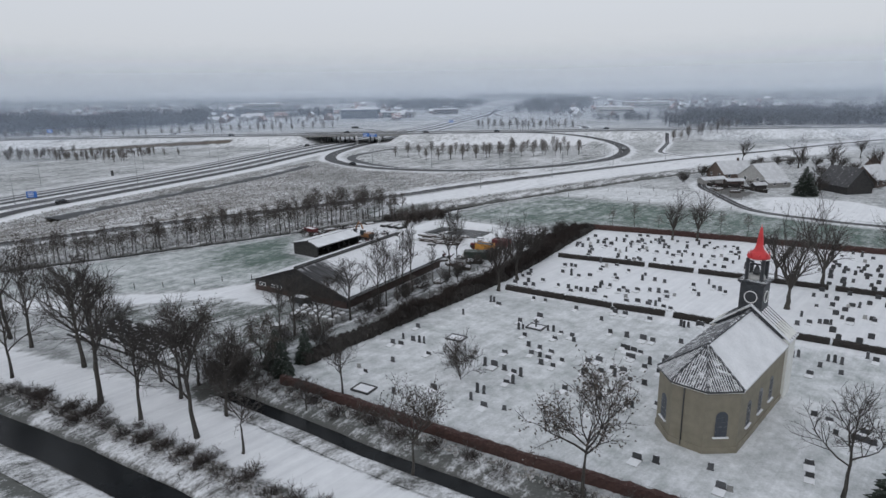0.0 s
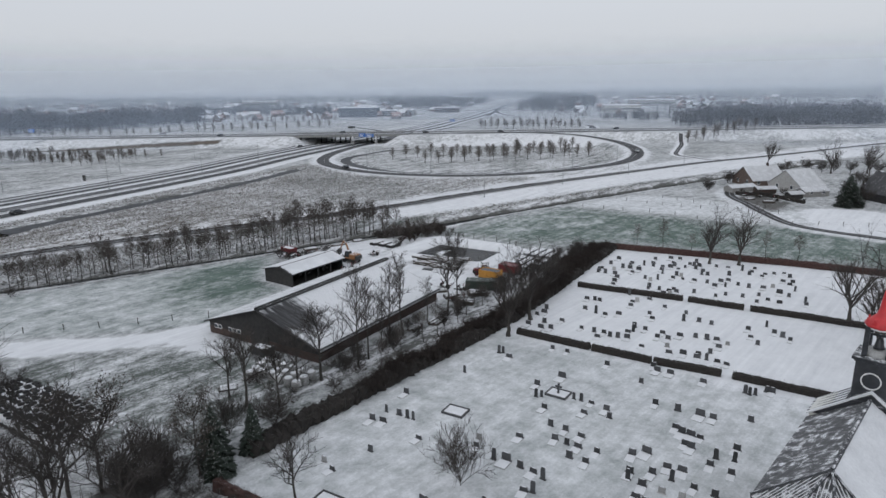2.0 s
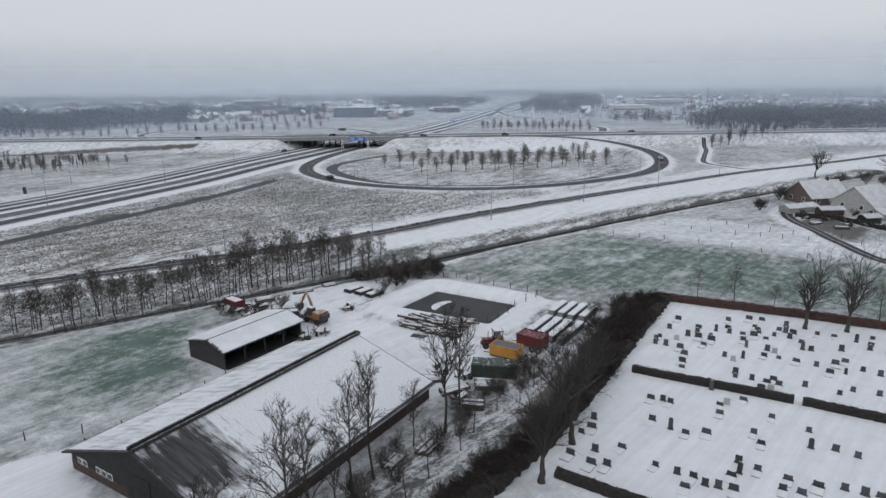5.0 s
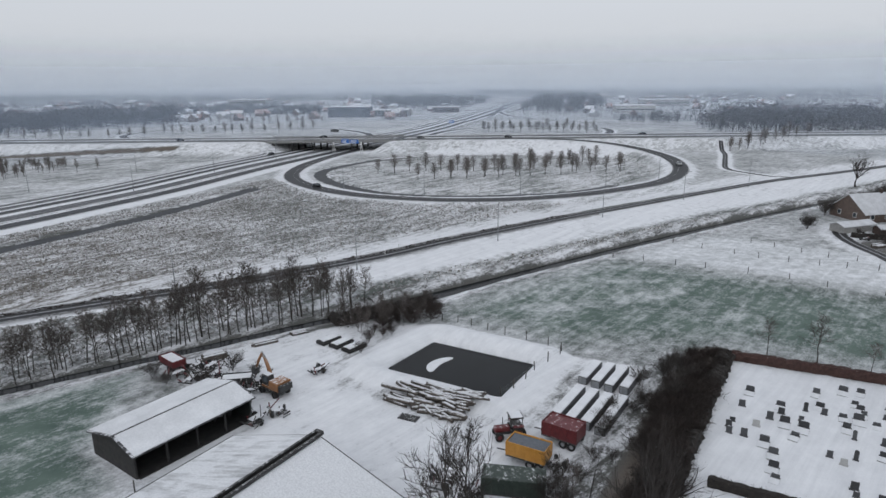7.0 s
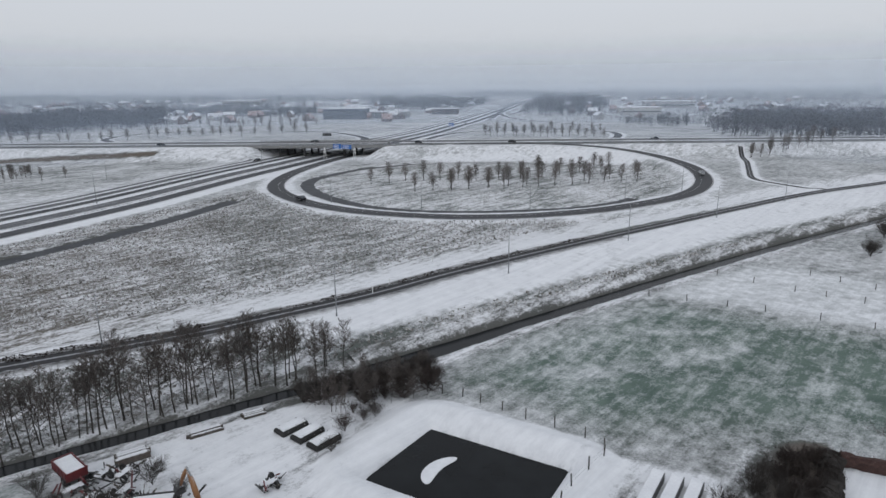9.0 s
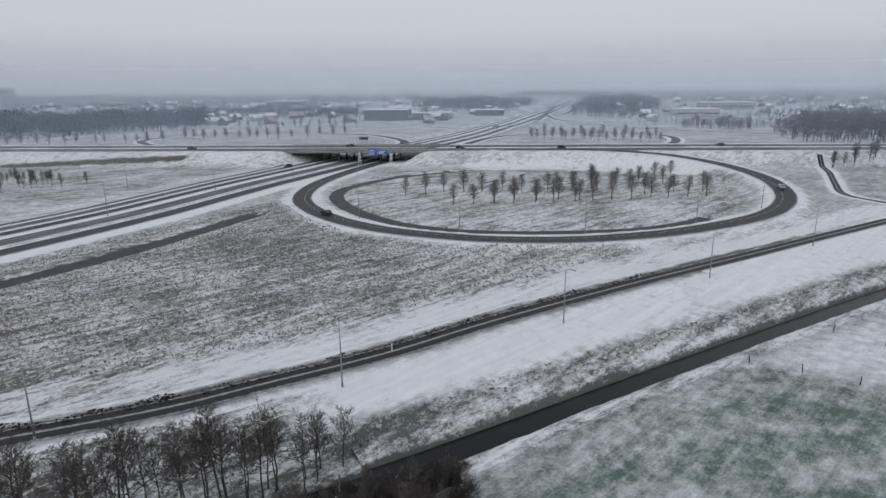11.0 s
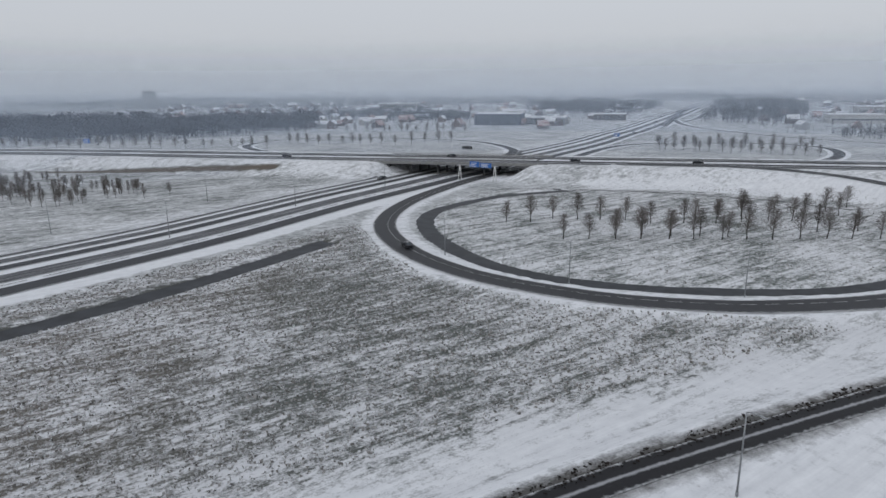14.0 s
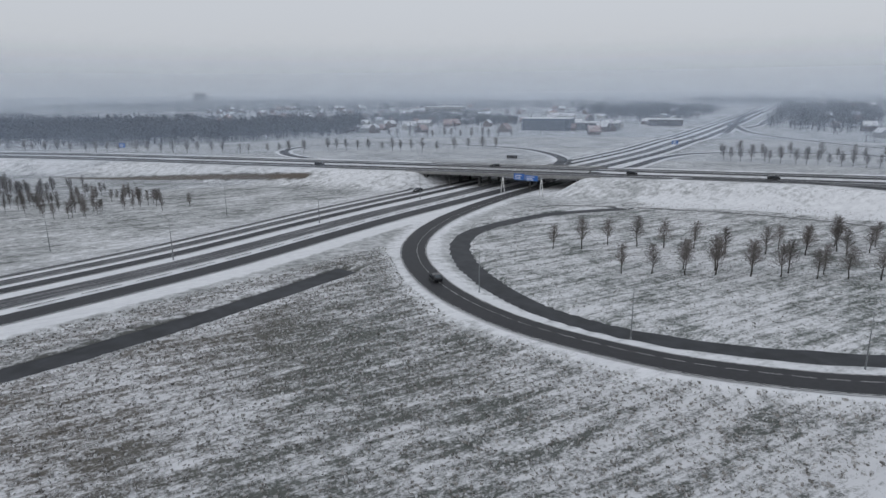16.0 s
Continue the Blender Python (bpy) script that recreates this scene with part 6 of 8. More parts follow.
YARD_SIDE = [(-8.2, 89.6), (-6.9, 89.1), (-6.7, 91.4), (-5.1, 90.6), (-4.1, 89.9), (-3.4, 89.5), (-4.6, 96.0), (-2.6, 85.4), (-7.7, 83.1), (-12.3, 81.2), (-11.2, 79.7), (-6.8, 73.3), (-1.7, 74.5), (5.4, 81.3), (6.7, 81.1), (8.0, 79.8), (9.2, 78.9), (10.0, 77.8), (7.9, 76.0), (8.7, 75.7), (3.9, 73.4), (4.7, 73.0), (3.0, 71.4), (4.5, 69.6), (6.9, 68.6), (4.1, 85.2), (3.7, 83.7), (8.6, 85.5), (8.2, 108.0), (8.8, 108.0), (9.5, 106.4), (3.0, 101.8)]
LAWN = [(12.3, 97.9), (11.7, 94.7), (12.4, 94.7), (12.3, 91.8), (16.3, 94.0), (17.1, 93.5), (18.2, 92.8), (16.8, 90.5), (12.4, 87.8), (13.9, 86.7), (15.4, 85.4), (12.4, 84.9), (13.5, 83.9), (14.6, 83.3), (13.3, 81.4), (14.8, 80.5), (16.4, 82.3), (15.9, 99.9), (19.6, 91.1), (19.5, 89.3), (16.2, 109.2), (18.1, 107.9), (22.8, 103.5), (29.0, 102.7), (25.9, 98.2), (25.9, 92.5), (26.4, 86.9), (26.7, 85.9), (27.5, 85.4), (28.3, 84.8), (26.2, 83.5), (26.6, 82.9), (28.4, 80.9), (27.3, 79.7), (24.2, 75.9), (25.7, 74.7), (21.7, 69.1), (22.4, 68.8), (30.2, 89.6), (31.4, 88.9), (18.8, 73.6), (18.8, 78.6), (15.2, 73.7), (21.6, 82.1)]
CHURCH_SIDE = [(37.9, 94.9), (38.2, 94.4), (38.9, 94.4), (40.7, 95.1), (41.3, 95.0), (35.5, 88.3), (49.2, 82.5), (50.0, 82.5), (53.4, 81.1), (54.1, 80.7), (54.7, 80.1), (51.2, 79.3), (48.6, 77.1), (52.7, 77.0), (59.4, 81.8), (59.9, 80.8), (42.9, 66.2), (44.1, 65.2), (43.0, 62.2), (46.3, 62.3), (44.5, 61.0), (45.1, 60.4), (45.6, 59.9), (37.0, 56.7), (35.8, 54.5), (19.8, 58.1), (21.5, 57.3), (26.6, 56.0), (26.3, 52.9), (27.0, 52.5)]
MIDDLE = [(18.0, 126.3), (17.3, 124.3), (15.9, 123.2), (13.9, 119.2), (16.6, 119.7), (15.7, 117.5), (17.2, 117.1), (19.6, 120.3), (22.1, 117.0), (23.8, 115.7), (23.8, 113.6), (25.2, 115.1), (25.8, 113.8), (26.9, 113.4), (29.0, 115.3), (29.9, 115.6), (28.2, 113.0), (31.9, 116.0), (30.6, 117.3), (29.4, 109.6), (24.6, 125.9), (26.0, 123.9), (27.3, 122.9), (29.6, 122.9), (34.3, 133.0), (33.7, 129.1), (32.8, 127.0), (34.6, 129.3), (37.1, 130.3), (26.0, 130.8), (27.3, 130.3), (28.0, 129.7)]
MIDDLE_EAST = [(34.7, 122.7), (34.5, 120.6), (38.4, 126.1), (41.0, 123.1), (39.4, 119.9), (41.7, 119.4), (43.2, 118.1), (34.1, 114.4), (32.8, 112.9), (34.2, 112.2), (33.1, 109.4), (32.6, 107.2), (36.4, 113.3), (38.6, 112.8), (40.0, 112.0), (41.3, 111.6), (40.5, 108.9), (42.2, 109.9), (34.5, 106.8), (36.7, 106.8), (36.0, 105.5), (37.1, 104.9), (38.5, 107.1), (38.2, 104.0), (39.1, 103.1), (47.9, 115.6), (46.9, 112.6), (51.4, 116.8), (46.6, 109.8), (51.2, 114.0), (51.7, 112.5), (52.1, 111.1)]
FAR_FIELD = [(38.8, 157.1), (36.1, 153.4), (40.6, 153.3), (46.6, 156.4), (50.2, 156.9), (52.0, 156.3), (45.1, 153.0), (42.8, 152.0), (44.5, 151.2), (39.7, 151.4), (37.8, 150.3), (39.1, 149.5), (33.4, 149.9), (32.0, 147.6), (33.3, 146.9), (35.6, 148.9), (35.0, 145.8), (38.8, 146.8), (40.6, 148.4), (46.3, 150.6), (45.3, 148.3), (47.7, 150.0), (44.7, 146.0), (49.0, 151.1), (49.6, 153.6), (48.9, 148.7), (50.8, 150.0), (52.6, 152.1), (53.2, 151.3), (54.0, 150.7), (54.6, 153.8), (52.6, 149.0)]
FAR_SOUTH = [(34.8, 143.6), (33.7, 141.3), (33.0, 139.6), (40.2, 142.9), (42.5, 142.3), (40.8, 141.5), (45.7, 142.8), (47.1, 144.7), (47.7, 143.8), (47.3, 141.9), (38.8, 136.4), (40.6, 135.6), (42.1, 134.7), (40.5, 133.0), (41.5, 132.6), (43.2, 133.9)]
FAR_NORTH = [(32.5, 148.8), (41.1, 149.8), (49.4, 152.3), (49.2, 140.9), (53.3, 147.0), (52.2, 144.8), (53.2, 144.4), (57.4, 150.2)]
FAR_EAST = [(51.1, 139.4), (53.9, 139.8), (51.7, 137.3), (53.6, 137.0), (57.5, 144.3), (55.6, 140.4), (59.5, 149.4), (56.3, 137.7), (61.5, 147.3), (54.2, 131.2), (57.7, 136.3), (62.8, 146.0), (64.5, 148.2), (61.6, 144.4), (63.5, 143.1), (64.7, 144.3), (60.1, 135.7), (57.4, 131.8), (66.6, 144.5), (62.1, 136.1), (65.9, 139.7), (68.8, 144.8), (68.6, 142.3), (66.0, 137.4), (61.6, 132.7), (62.4, 130.9), (65.1, 133.9), (67.3, 138.8)]
FAR_EDGE = [(43.3, 135.4), (39.3, 137.5), (46.3, 133.5), (49.4, 131.4), (51.6, 132.3), (55.2, 128.0), (57.7, 129.1), (58.9, 127.4), (63.6, 127.7), (62.9, 126.2)]
LAWN_EAST = [(29.0, 101.3), (30.5, 100.5), (28.0, 90.8), (33.8, 97.8), (30.1, 80.4), (31.3, 82.5), (28.8, 78.2)]
LAWN_SOUTH = [(20.0, 81.8), (21.0, 78.4), (18.3, 77.5), (19.4, 76.5), (20.9, 75.3), (22.5, 77.2), (24.1, 78.7), (22.5, 74.4), (18.3, 74.8), (20.7, 72.6), (19.0, 70.9), (25.7, 69.3), (22.8, 79.3)]
EAST_ROWS = [(67.1, 108.6), (69.0, 107.9), (67.2, 103.1), (65.2, 97.1), (69.5, 102.4), (65.8, 95.8), (71.4, 102.3), (68.9, 97.0), (69.6, 95.7), (59.0, 95.6), (60.6, 95.5), (61.9, 94.7), (64.5, 103.2), (56.6, 94.9), (59.4, 98.7), (77.3, 124.4), (78.4, 122.3), (83.2, 128.3), (83.0, 124.1), (79.3, 116.5), (86.5, 126.0), (90.4, 130.1), (84.9, 120.0), (89.1, 123.8), (88.4, 134.9), (92.3, 137.1), (92.7, 134.6), (93.6, 132.2), (86.0, 135.0)]
TALL_PAIRS = ((-4.1, 89.9), (-3.4, 89.5), (3.9, 73.4), (4.7, 73.0), (10.0, 77.8), (8.2, 108.0), (8.8, 108.0), (11.7, 94.7), (12.4, 94.7), (16.3, 94.0), (17.1, 93.5), (37.9, 94.9), (38.2, 94.4), (38.9, 94.4), (49.2, 82.5), (50.0, 82.5), (53.4, 81.1), (54.1, 80.7), (54.7, 80.1))
for spots in (YARD_SIDE, LAWN, CHURCH_SIDE, MIDDLE, MIDDLE_EAST, FAR_FIELD, FAR_SOUTH, FAR_NORTH, FAR_EAST, FAR_EDGE, LAWN_EAST, LAWN_SOUTH, EAST_ROWS):
    for x, y in spots:
        put_grave(x, y, 2 if (x, y) in TALL_PAIRS else None)
# rows further along the same fields, past where they can be told apart
def fill_rows(fields):
    V, F = [], []
    for u0, u1, v0, v1, row, gap, share in fields:
        v = v0
        while v < v1:
            u = u0 + grng.uniform(0, gap)
            while u < u1:
                if grng.random() < share:
                    x, y = 11.6 + 0.826 * u + 0.564 * v, 115.9 - 0.564 * u + 0.826 * v + grng.uniform(-0.3, 0.3)
                    w, h, d = grng.uniform(0.3, 0.5), grng.uniform(0.6, 1.0), 0.1
                    m = pose(x, y, ground_z(x, y), grng.uniform(-3, 3), 0, TURN_U + grng.uniform(-7, 7))
                    b = len(V)
                    for yy in (-d, d):
                        V += [m @ Vector(q) for q in ((-w, yy, -0.1), (w, yy, -0.1), (w, yy, h * 0.9), (w * 0.5, yy, h), (-w * 0.5, yy, h), (-w, yy, h * 0.9))]
                    F += [tuple(b + k for k in range(6)), tuple(b + 11 - k for k in range(6))] + [(b + (k + 1) % 6, b + k, b + 6 + k, b + 6 + (k + 1) % 6) for k in range(6)]
                u += gap * grng.uniform(0.75, 1.35)
            v += row * grng.uniform(0.9, 1.1)
    return tagged(new("distant_gravestones", mesh_of("distant_gravestones", V, F, M_STONE)), "rows of dark gravestones in the far grave fields", "gravestones", kind="stuff")


fill_rows(((52, 92, 1.8, 26, 2.9, 2.2, 0.5), (50, 92, 29.5, 53, 2.7, 2.0, 0.55), (60, 92, -30, -3, 3.6, 2.6, 0.4)))
for p in PROTO:
    settle(p)


def low_monument(x, y, turn, label):
    m = thing("grave_monument", pose(x, y, ground_z(x, y), 0, 0, turn), label, "grave monument")
    part("kerb", solid("kerb", [(-1.4, 1.4, -1.1, -0.95, -0.1, 0.28), (-1.4, 1.4, 0.95, 1.1, -0.1, 0.28), (-1.4, -1.25, -0.95, 0.95, -0.1, 0.28), (1.25, 1.4, -0.95, 0.95, -0.1, 0.28)], M_STONE, 0.02), m)
    part("snow_bed", solid("snow_bed", [(-1.24, 1.24, -0.94, 0.94, -0.1, 0.16)], M_SNOW, 0.02), m)
    return m


cross_grave = low_monument(14.6, 95.3, TURN_U, "kerbed family grave with a stone cross")
part("cross", solid("cross", [(-0.12, 0.12, -0.1, 0.1, 0.1, 1.5), (-0.45, -0.121, -0.09, 0.09, 0.95, 1.17), (0.121, 0.45, -0.09, 0.09, 0.95, 1.17)], M_STONE, 0.02), cross_grave)
low_monument(1.6, 91.2, TURN_U + 4, "kerbed plot of stone filled with snow")
low_monument(-10.8, 74.6, TURN_U + 4, "kerbed plot of stone filled with snow")

# ---- farmyard ----
YARD_TURN = math.degrees(math.atan2(-0.528, 0.85))


def build_barn():
    # x along the front gable, y along the ridge
    b = thing("barn", pose(-37.3, 117.6, -0.95, 0, 0, YARD_TURN), "long low dark barn with a snowed sheet roof", "barn")
    w, l, e, r = 23.3, 31.0, 2.25, 6.0
    gable = [(0, -0.2), (w, -0.2), (w, e), (w / 2, r - 0.1), (0, e)]
    part("gable_wall", prism("gable_wall", gable, 0.3, M_TIMBER_DARK), b)
    part("gable_wall", prism("gable_wall", gable, 0.3, M_BRICK), b, pose(0, l - 0.3, 0))
    part("brick_base", solid("brick_base", [(0.05, w - 0.05, -0.06, -0.003, -0.2, 1.3)], M_BRICK), b)
    for x in (0, w - 0.3):
        part("side_wall", solid("side_wall", [(x, x + 0.3, 0.302, l - 0.302, -0.2, e)], M_BRICK), b)
    for s in (0, 1):
        xe = -0.6 if s == 0 else w + 0.6
        ze = e - 0.18
        c = [Vector((xe, -0.5, ze)), Vector((w / 2, -0.5, r)), Vector((w / 2, l + 0.5, r)), Vector((xe, l + 0.5, ze))]
        slab = part("roof", roof_slab("roof", c[::-1] if s == 0 else c, 0.18, M_SHEET_DARK), b)
        up = Vector((0, 0, 0.05))
        # snow lies on the slope but for the wind-swept front corner
        front = [c[0].lerp(c[3], 0.01), c[1].lerp(c[2], 0.01), c[1].lerp(c[2], 0.995), c[0].lerp(c[3], 0.995)]
        lo = [p.lerp(q, 0.03) + up for p, q in ((front[0], front[1]), (front[1], front[0]), (front[2], front[3]), (front[3], front[2]))]
        part("roof_snow", roof_slab("roof_snow", lo[::-1] if s == 0 else lo, 0.045, M_ROOF_SWEPT if s else M_ROOF_STREAK), slab)
        v, f = [], []
        for k in range(60):
            a = c[0].lerp(c[3], (k + 0.5) / 60) + Vector((0, 0, 0.03))
            q = c[1].lerp(c[2], (k + 0.5) / 60) + Vector((0, 0, 0.03))
            tube_data([a - Vector((0, 0, 0.025)), q - Vector((0, 0, 0.025))], [0.035, 0.035], 3, v, f)
        part("sheet_ribs", mesh_of("sheet_ribs", v, f, M_SHEET_DARK), slab)
        part("gutter", tube("gutter", [(xe, -0.5, ze - 0.1), (xe, l + 0.5, ze - 0.1)], 0.1, M_STEEL, 6), slab)
    for x in (-0.35, 0.35):
        part("ridge_vent", solid("ridge_vent", [(w / 2 + x - 0.12, w / 2 + x + 0.12, -0.4, l + 0.4, r - 0.05, r + 0.32)], M_IRON, 0.03), b)
    part("vent_end", solid("vent_end", [(w / 2 - 0.45, w / 2 + 0.45, l + 0.402, l + 0.8, r - 0.05, r + 0.35)], M_IRON, 0.05), b)
    for x in (1.3, 2.2, 4.6, 5.6, 6.6):
        win = part("window", solid("window", [(x - 0.05, x + 0.75, -0.10, -0.061, 1.15, 1.85)], M_WHITE, 0.01), b, label="white-framed barn window")
        part("pane", solid("pane", [(x + 0.04, x + 0.66, -0.115, -0.101, 1.24, 1.76)], M_PANE), win)
    part("barge_board", tube("barge_board", [(-0.6, -0.55, e - 0.25), (w / 2, -0.55, r - 0.05), (w + 0.6, -0.55, e - 0.25)], 0.13, M_TIMBER_DARK, 4), b)
    part("barn_door", solid("barn_door", [(9.6, 13.4, -0.09, -0.004, -0.1, 3.2)], M_TIMBER_DARK, 0.02), b)
    return b


def build_shed():
    s = thing("open_shed", pose(-35.9, 144.6, -0.95, 0, 0, YARD_TURN - 3), "open-sided dark machine shed with a snowed roof", "shed")
    w, l, e, r = 8.0, 14.0, 2.9, 3.9
    rx = w * 0.62
    gable = [(0, -0.2), (w, -0.2), (w, e), (rx, r), (0, e)]
    part("gable_wall", prism("gable_wall", gable, 0.2, M_TIMBER_DARK), s)
    part("gable_wall", prism("gable_wall", gable, 0.2, M_GREENWALL), s, pose(0, l - 0.2, 0))
    part("side_wall", solid("side_wall", [(0, 0.2, 0.202, l - 0.202, -0.2, e)], M_GREENWALL), s)
    for y in (3.5, 7.0, 10.5):
        part("post", solid("post", [(w - 0.25, w - 0.02, y - 0.12, y + 0.12, -0.2, e)], M_TIMBER_DARK, 0.02), s)
    for a, b in ((-0.35, rx), (w + 0.5, rx)):
        ze = e - 0.12
        c = [Vector((a, -0.35, ze)), Vector((b, -0.35, r + 0.02)), Vector((b, l + 0.35, r + 0.02)), Vector((a, l + 0.35, ze))]
        if a < 0:
            c = c[::-1]
        slab = part("roof", roof_slab("roof", c, 0.14, M_SLATE), s)
        up = Vector((0, 0, 0.07))
        mid = sum(c, Vector()) / 4
        part("roof_snow", roof_slab("roof_snow", [p.lerp(mid, 0.035) + up for p in c], 0.065, M_ROOF_WHITE), slab)
    # snowless floor, coloured near black for the shade inside the shed
    part("earth_floor", solid("earth_floor", [(0.21, w + 0.3, 0.21, l - 0.21, -0.1, 0.12)], M_TIMBER_DARK, 0.02), s)
    part("side_rail", solid("side_rail", [(w - 0.2, w - 0.06, 0.21, l - 0.21, e - 0.5, e - 0.1)], M_TIMBER_DARK), s)
    part("ridge_cap", solid("ridge_cap", [(rx - 0.09, rx + 0.09, -0.3, l + 0.3, r, r + 0.12)], M_IRON, 0.02), s)
    return s


build_barn()
build_shed()


def wheel(parent, at, radius, width, rim=M_STEEL):
    w = part("wheel", disc_data("wheel", radius * 0.5, width * 0.7, rim), parent, at)
    part("tyre", wheel_data("tyre", radius, width, M_RUBBER), w)
    return w


def build_excavator(x, y, turn):
    m = thing("excavator", pose(x, y, ground_z(x, y), 0, 0, turn) @ Matrix.Diagonal((0.88, 0.88, 0.88, 1)), "yellow wheeled excavator with its arm folded up", "excavator")
    part("undercarriage", solid("undercarriage", [(-1.0, 1.0, -1.9, 1.9, 0.45, 0.95), (-1.2, 1.2, -0.3, 0.3, 0.5, 0.8)], M_IRON, 0.06), m)
    for sx in (-1.05, 1.05):
        for sy in (-1.45, 1.45):
            wheel(m, pose(sx, sy, 0.52), 0.52, 0.5, M_IRON)
    part("slew_ring", tube("slew_ring", [(0, 0, 0.95), (0, 0, 1.15)], 0.75, M_IRON, 16), m)
    part("engine_housing", prism("engine_housing", [(-1.25, 1.15), (1.25, 1.15), (1.25, 2.25), (0.9, 2.45), (-1.1, 2.45), (-1.25, 2.2)], 1.9, M_YELLOW, "y", 0.06), m, pose(0, -2.3, 0))
    part("deck_plate", solid("deck_plate", [(-1.2, 1.2, -0.38, 1.3, 1.15, 1.5)], M_YELLOW, 0.05), m)
    part("counterweight", solid("counterweight", [(-1.15, 1.15, -2.75, -2.31, 1.1, 2.15)], M_IRON, 0.12), m)
    cab = part("cab", prism("cab", [(-0.36, 1.5), (1.25, 1.5), (1.35, 2.2), (1.0, 3.05), (-0.3, 3.05)], 1.0, M_IRON, "x", 0.05), m, pose(-1.15, 0, 0))
    part("window", solid("window", [(-0.02, -0.006, -0.2, 0.95, 2.0, 2.85), (1.006, 1.02, -0.2, 0.95, 2.0, 2.85)], M_PANE), cab)
    part("roof_snow", solid("roof_snow", [(0.05, 0.95, -0.25, 0.95, 3.06, 3.13)], M_SNOW, 0.03), cab)
    part("boom", tube("boom", [(0.35, 0.9, 1.6), (0.35, 1.5, 3.2), (0.35, 2.1, 4.4), (0.35, 2.9, 5.1)], [0.30, 0.30, 0.25, 0.2], M_YELLOW, 6), m)
    part("stick", tube("stick", [(0.35, 2.75, 5.3), (0.35, 3.7, 3.9), (0.35, 4.4, 2.6)], [0.2, 0.22, 0.14], M_YELLOW, 6), m)
    part("cylinder", tube("cylinder", [(0.35, 1.3, 1.5), (0.35, 1.9, 3.6)], 0.1, M_STEEL, 8), m)
    part("cylinder", tube("cylinder", [(0.35, 2.0, 4.7), (0.35, 2.8, 5.5)], 0.09, M_STEEL, 8), m)
    part("bucket", prism("bucket", [(4.0, 2.6), (4.8, 2.8), (5.1, 2.1), (4.8, 1.5), (4.3, 1.6), (4.5, 2.1)], 1.0, M_IRON, "x", 0.03), m, pose(-0.15, 0, 0))
    return m


def build_tractor(x, y, turn, paint=M_CRIMSON, label="old red tractor with dark wheels"):
    m = thing("tractor", pose(x, y, ground_z(x, y), 0, 0, turn), label, "tractor")
    part("bonnet", solid("bonnet", [(-0.38, 0.38, 0.5, 2.2, 0.85, 1.45)], paint, 0.1), m)
    part("chassis", solid("chassis", [(-0.3, 0.3, -0.9, 2.1, 0.5, 0.84)], M_IRON, 0.05), m)
    cab = part("cab", solid("cab", [(-0.7, 0.7, -0.8, 0.49, 1.5, 1.62), (-0.7, -0.62, -0.8, -0.7, 1.62, 2.5), (0.62, 0.7, -0.8, -0.7, 1.62, 2.5), (-0.7, -0.62, 0.4, 0.49, 1.62, 2.5), (0.62, 0.7, 0.4, 0.49, 1.62, 2.5), (-0.78, 0.78, -0.9, 0.6, 2.5, 2.62)], M_IRON, 0.02), m)
    part("roof_snow", solid("roof_snow", [(-0.7, 0.7, -0.8, 0.5, 2.621, 2.68)], M_SNOW, 0.02), cab)
    for sx in (-0.85, 0.85):
        wheel(m, pose(sx, -0.3, 0.82), 0.82, 0.42, paint)
        wheel(m, pose(sx * 0.85, 1.75, 0.48), 0.48, 0.26, paint)
        part("mudguard", solid("mudguard", [(sx - 0.25, sx + 0.25, -0.9, 0.3, 1.66, 1.72)], paint, 0.02), m)
    part("exhaust", tube("exhaust", [(0.25, 1.2, 1.4), (0.25, 1.2, 2.3)], 0.05, M_IRON, 8), m)
    return m


def build_trailer(x, y, turn, l, w, h, paint, load, label, axle=2):
    m = thing("farm_trailer", pose(x, y, ground_z(x, y), 0, 0, turn), label, "trailer")
    z = 0.95
    part("bed", solid("bed", [(-w / 2, w / 2, -l / 2, l / 2, z - 0.18, z)], M_IRON, 0.03), m)
    for b in ((-w / 2, -w / 2 + 0.08, -l / 2, l / 2), (w / 2 - 0.08, w / 2, -l / 2, l / 2)):
        side_ob = part("side_board", solid("side_board", [(*b, z + 0.002, z + h)], paint, 0.02), m)
        xs = b[0] - 0.05 if b[0] < 0 else b[1]
        rib = solid("side_rib", [(xs, xs + 0.05, 0, 0.08, z, z + h)], paint)
        for y0 in np.linspace(-l / 2 + 0.1, l / 2 - 0.2, 5):
            part("side_rib", rib, side_ob, pose(0, y0, 0))
    for y0 in (-l / 2, l / 2 - 0.08):
        part("end_board", solid("end_board", [(-w / 2 + 0.082, w / 2 - 0.082, y0, y0 + 0.08, z + 0.002, z + h)], paint, 0.02), m)
    part("load", solid("load", [(-w / 2 + 0.1, w / 2 - 0.1, -l / 2 + 0.1, l / 2 - 0.1, z + 0.003, z + h - 0.12)], load, 0.05), m)
    for sx in (-w / 2 + 0.15, w / 2 - 0.15):
        for k in range(axle):
            wheel(m, pose(sx, -0.5 - 0.95 * k, 0.45), 0.45, 0.3)
    part("drawbar", tube("drawbar", [(0, l / 2, 0.7), (0, l / 2 + 1.4, 0.6)], 0.07, M_IRON, 6), m)
    return m


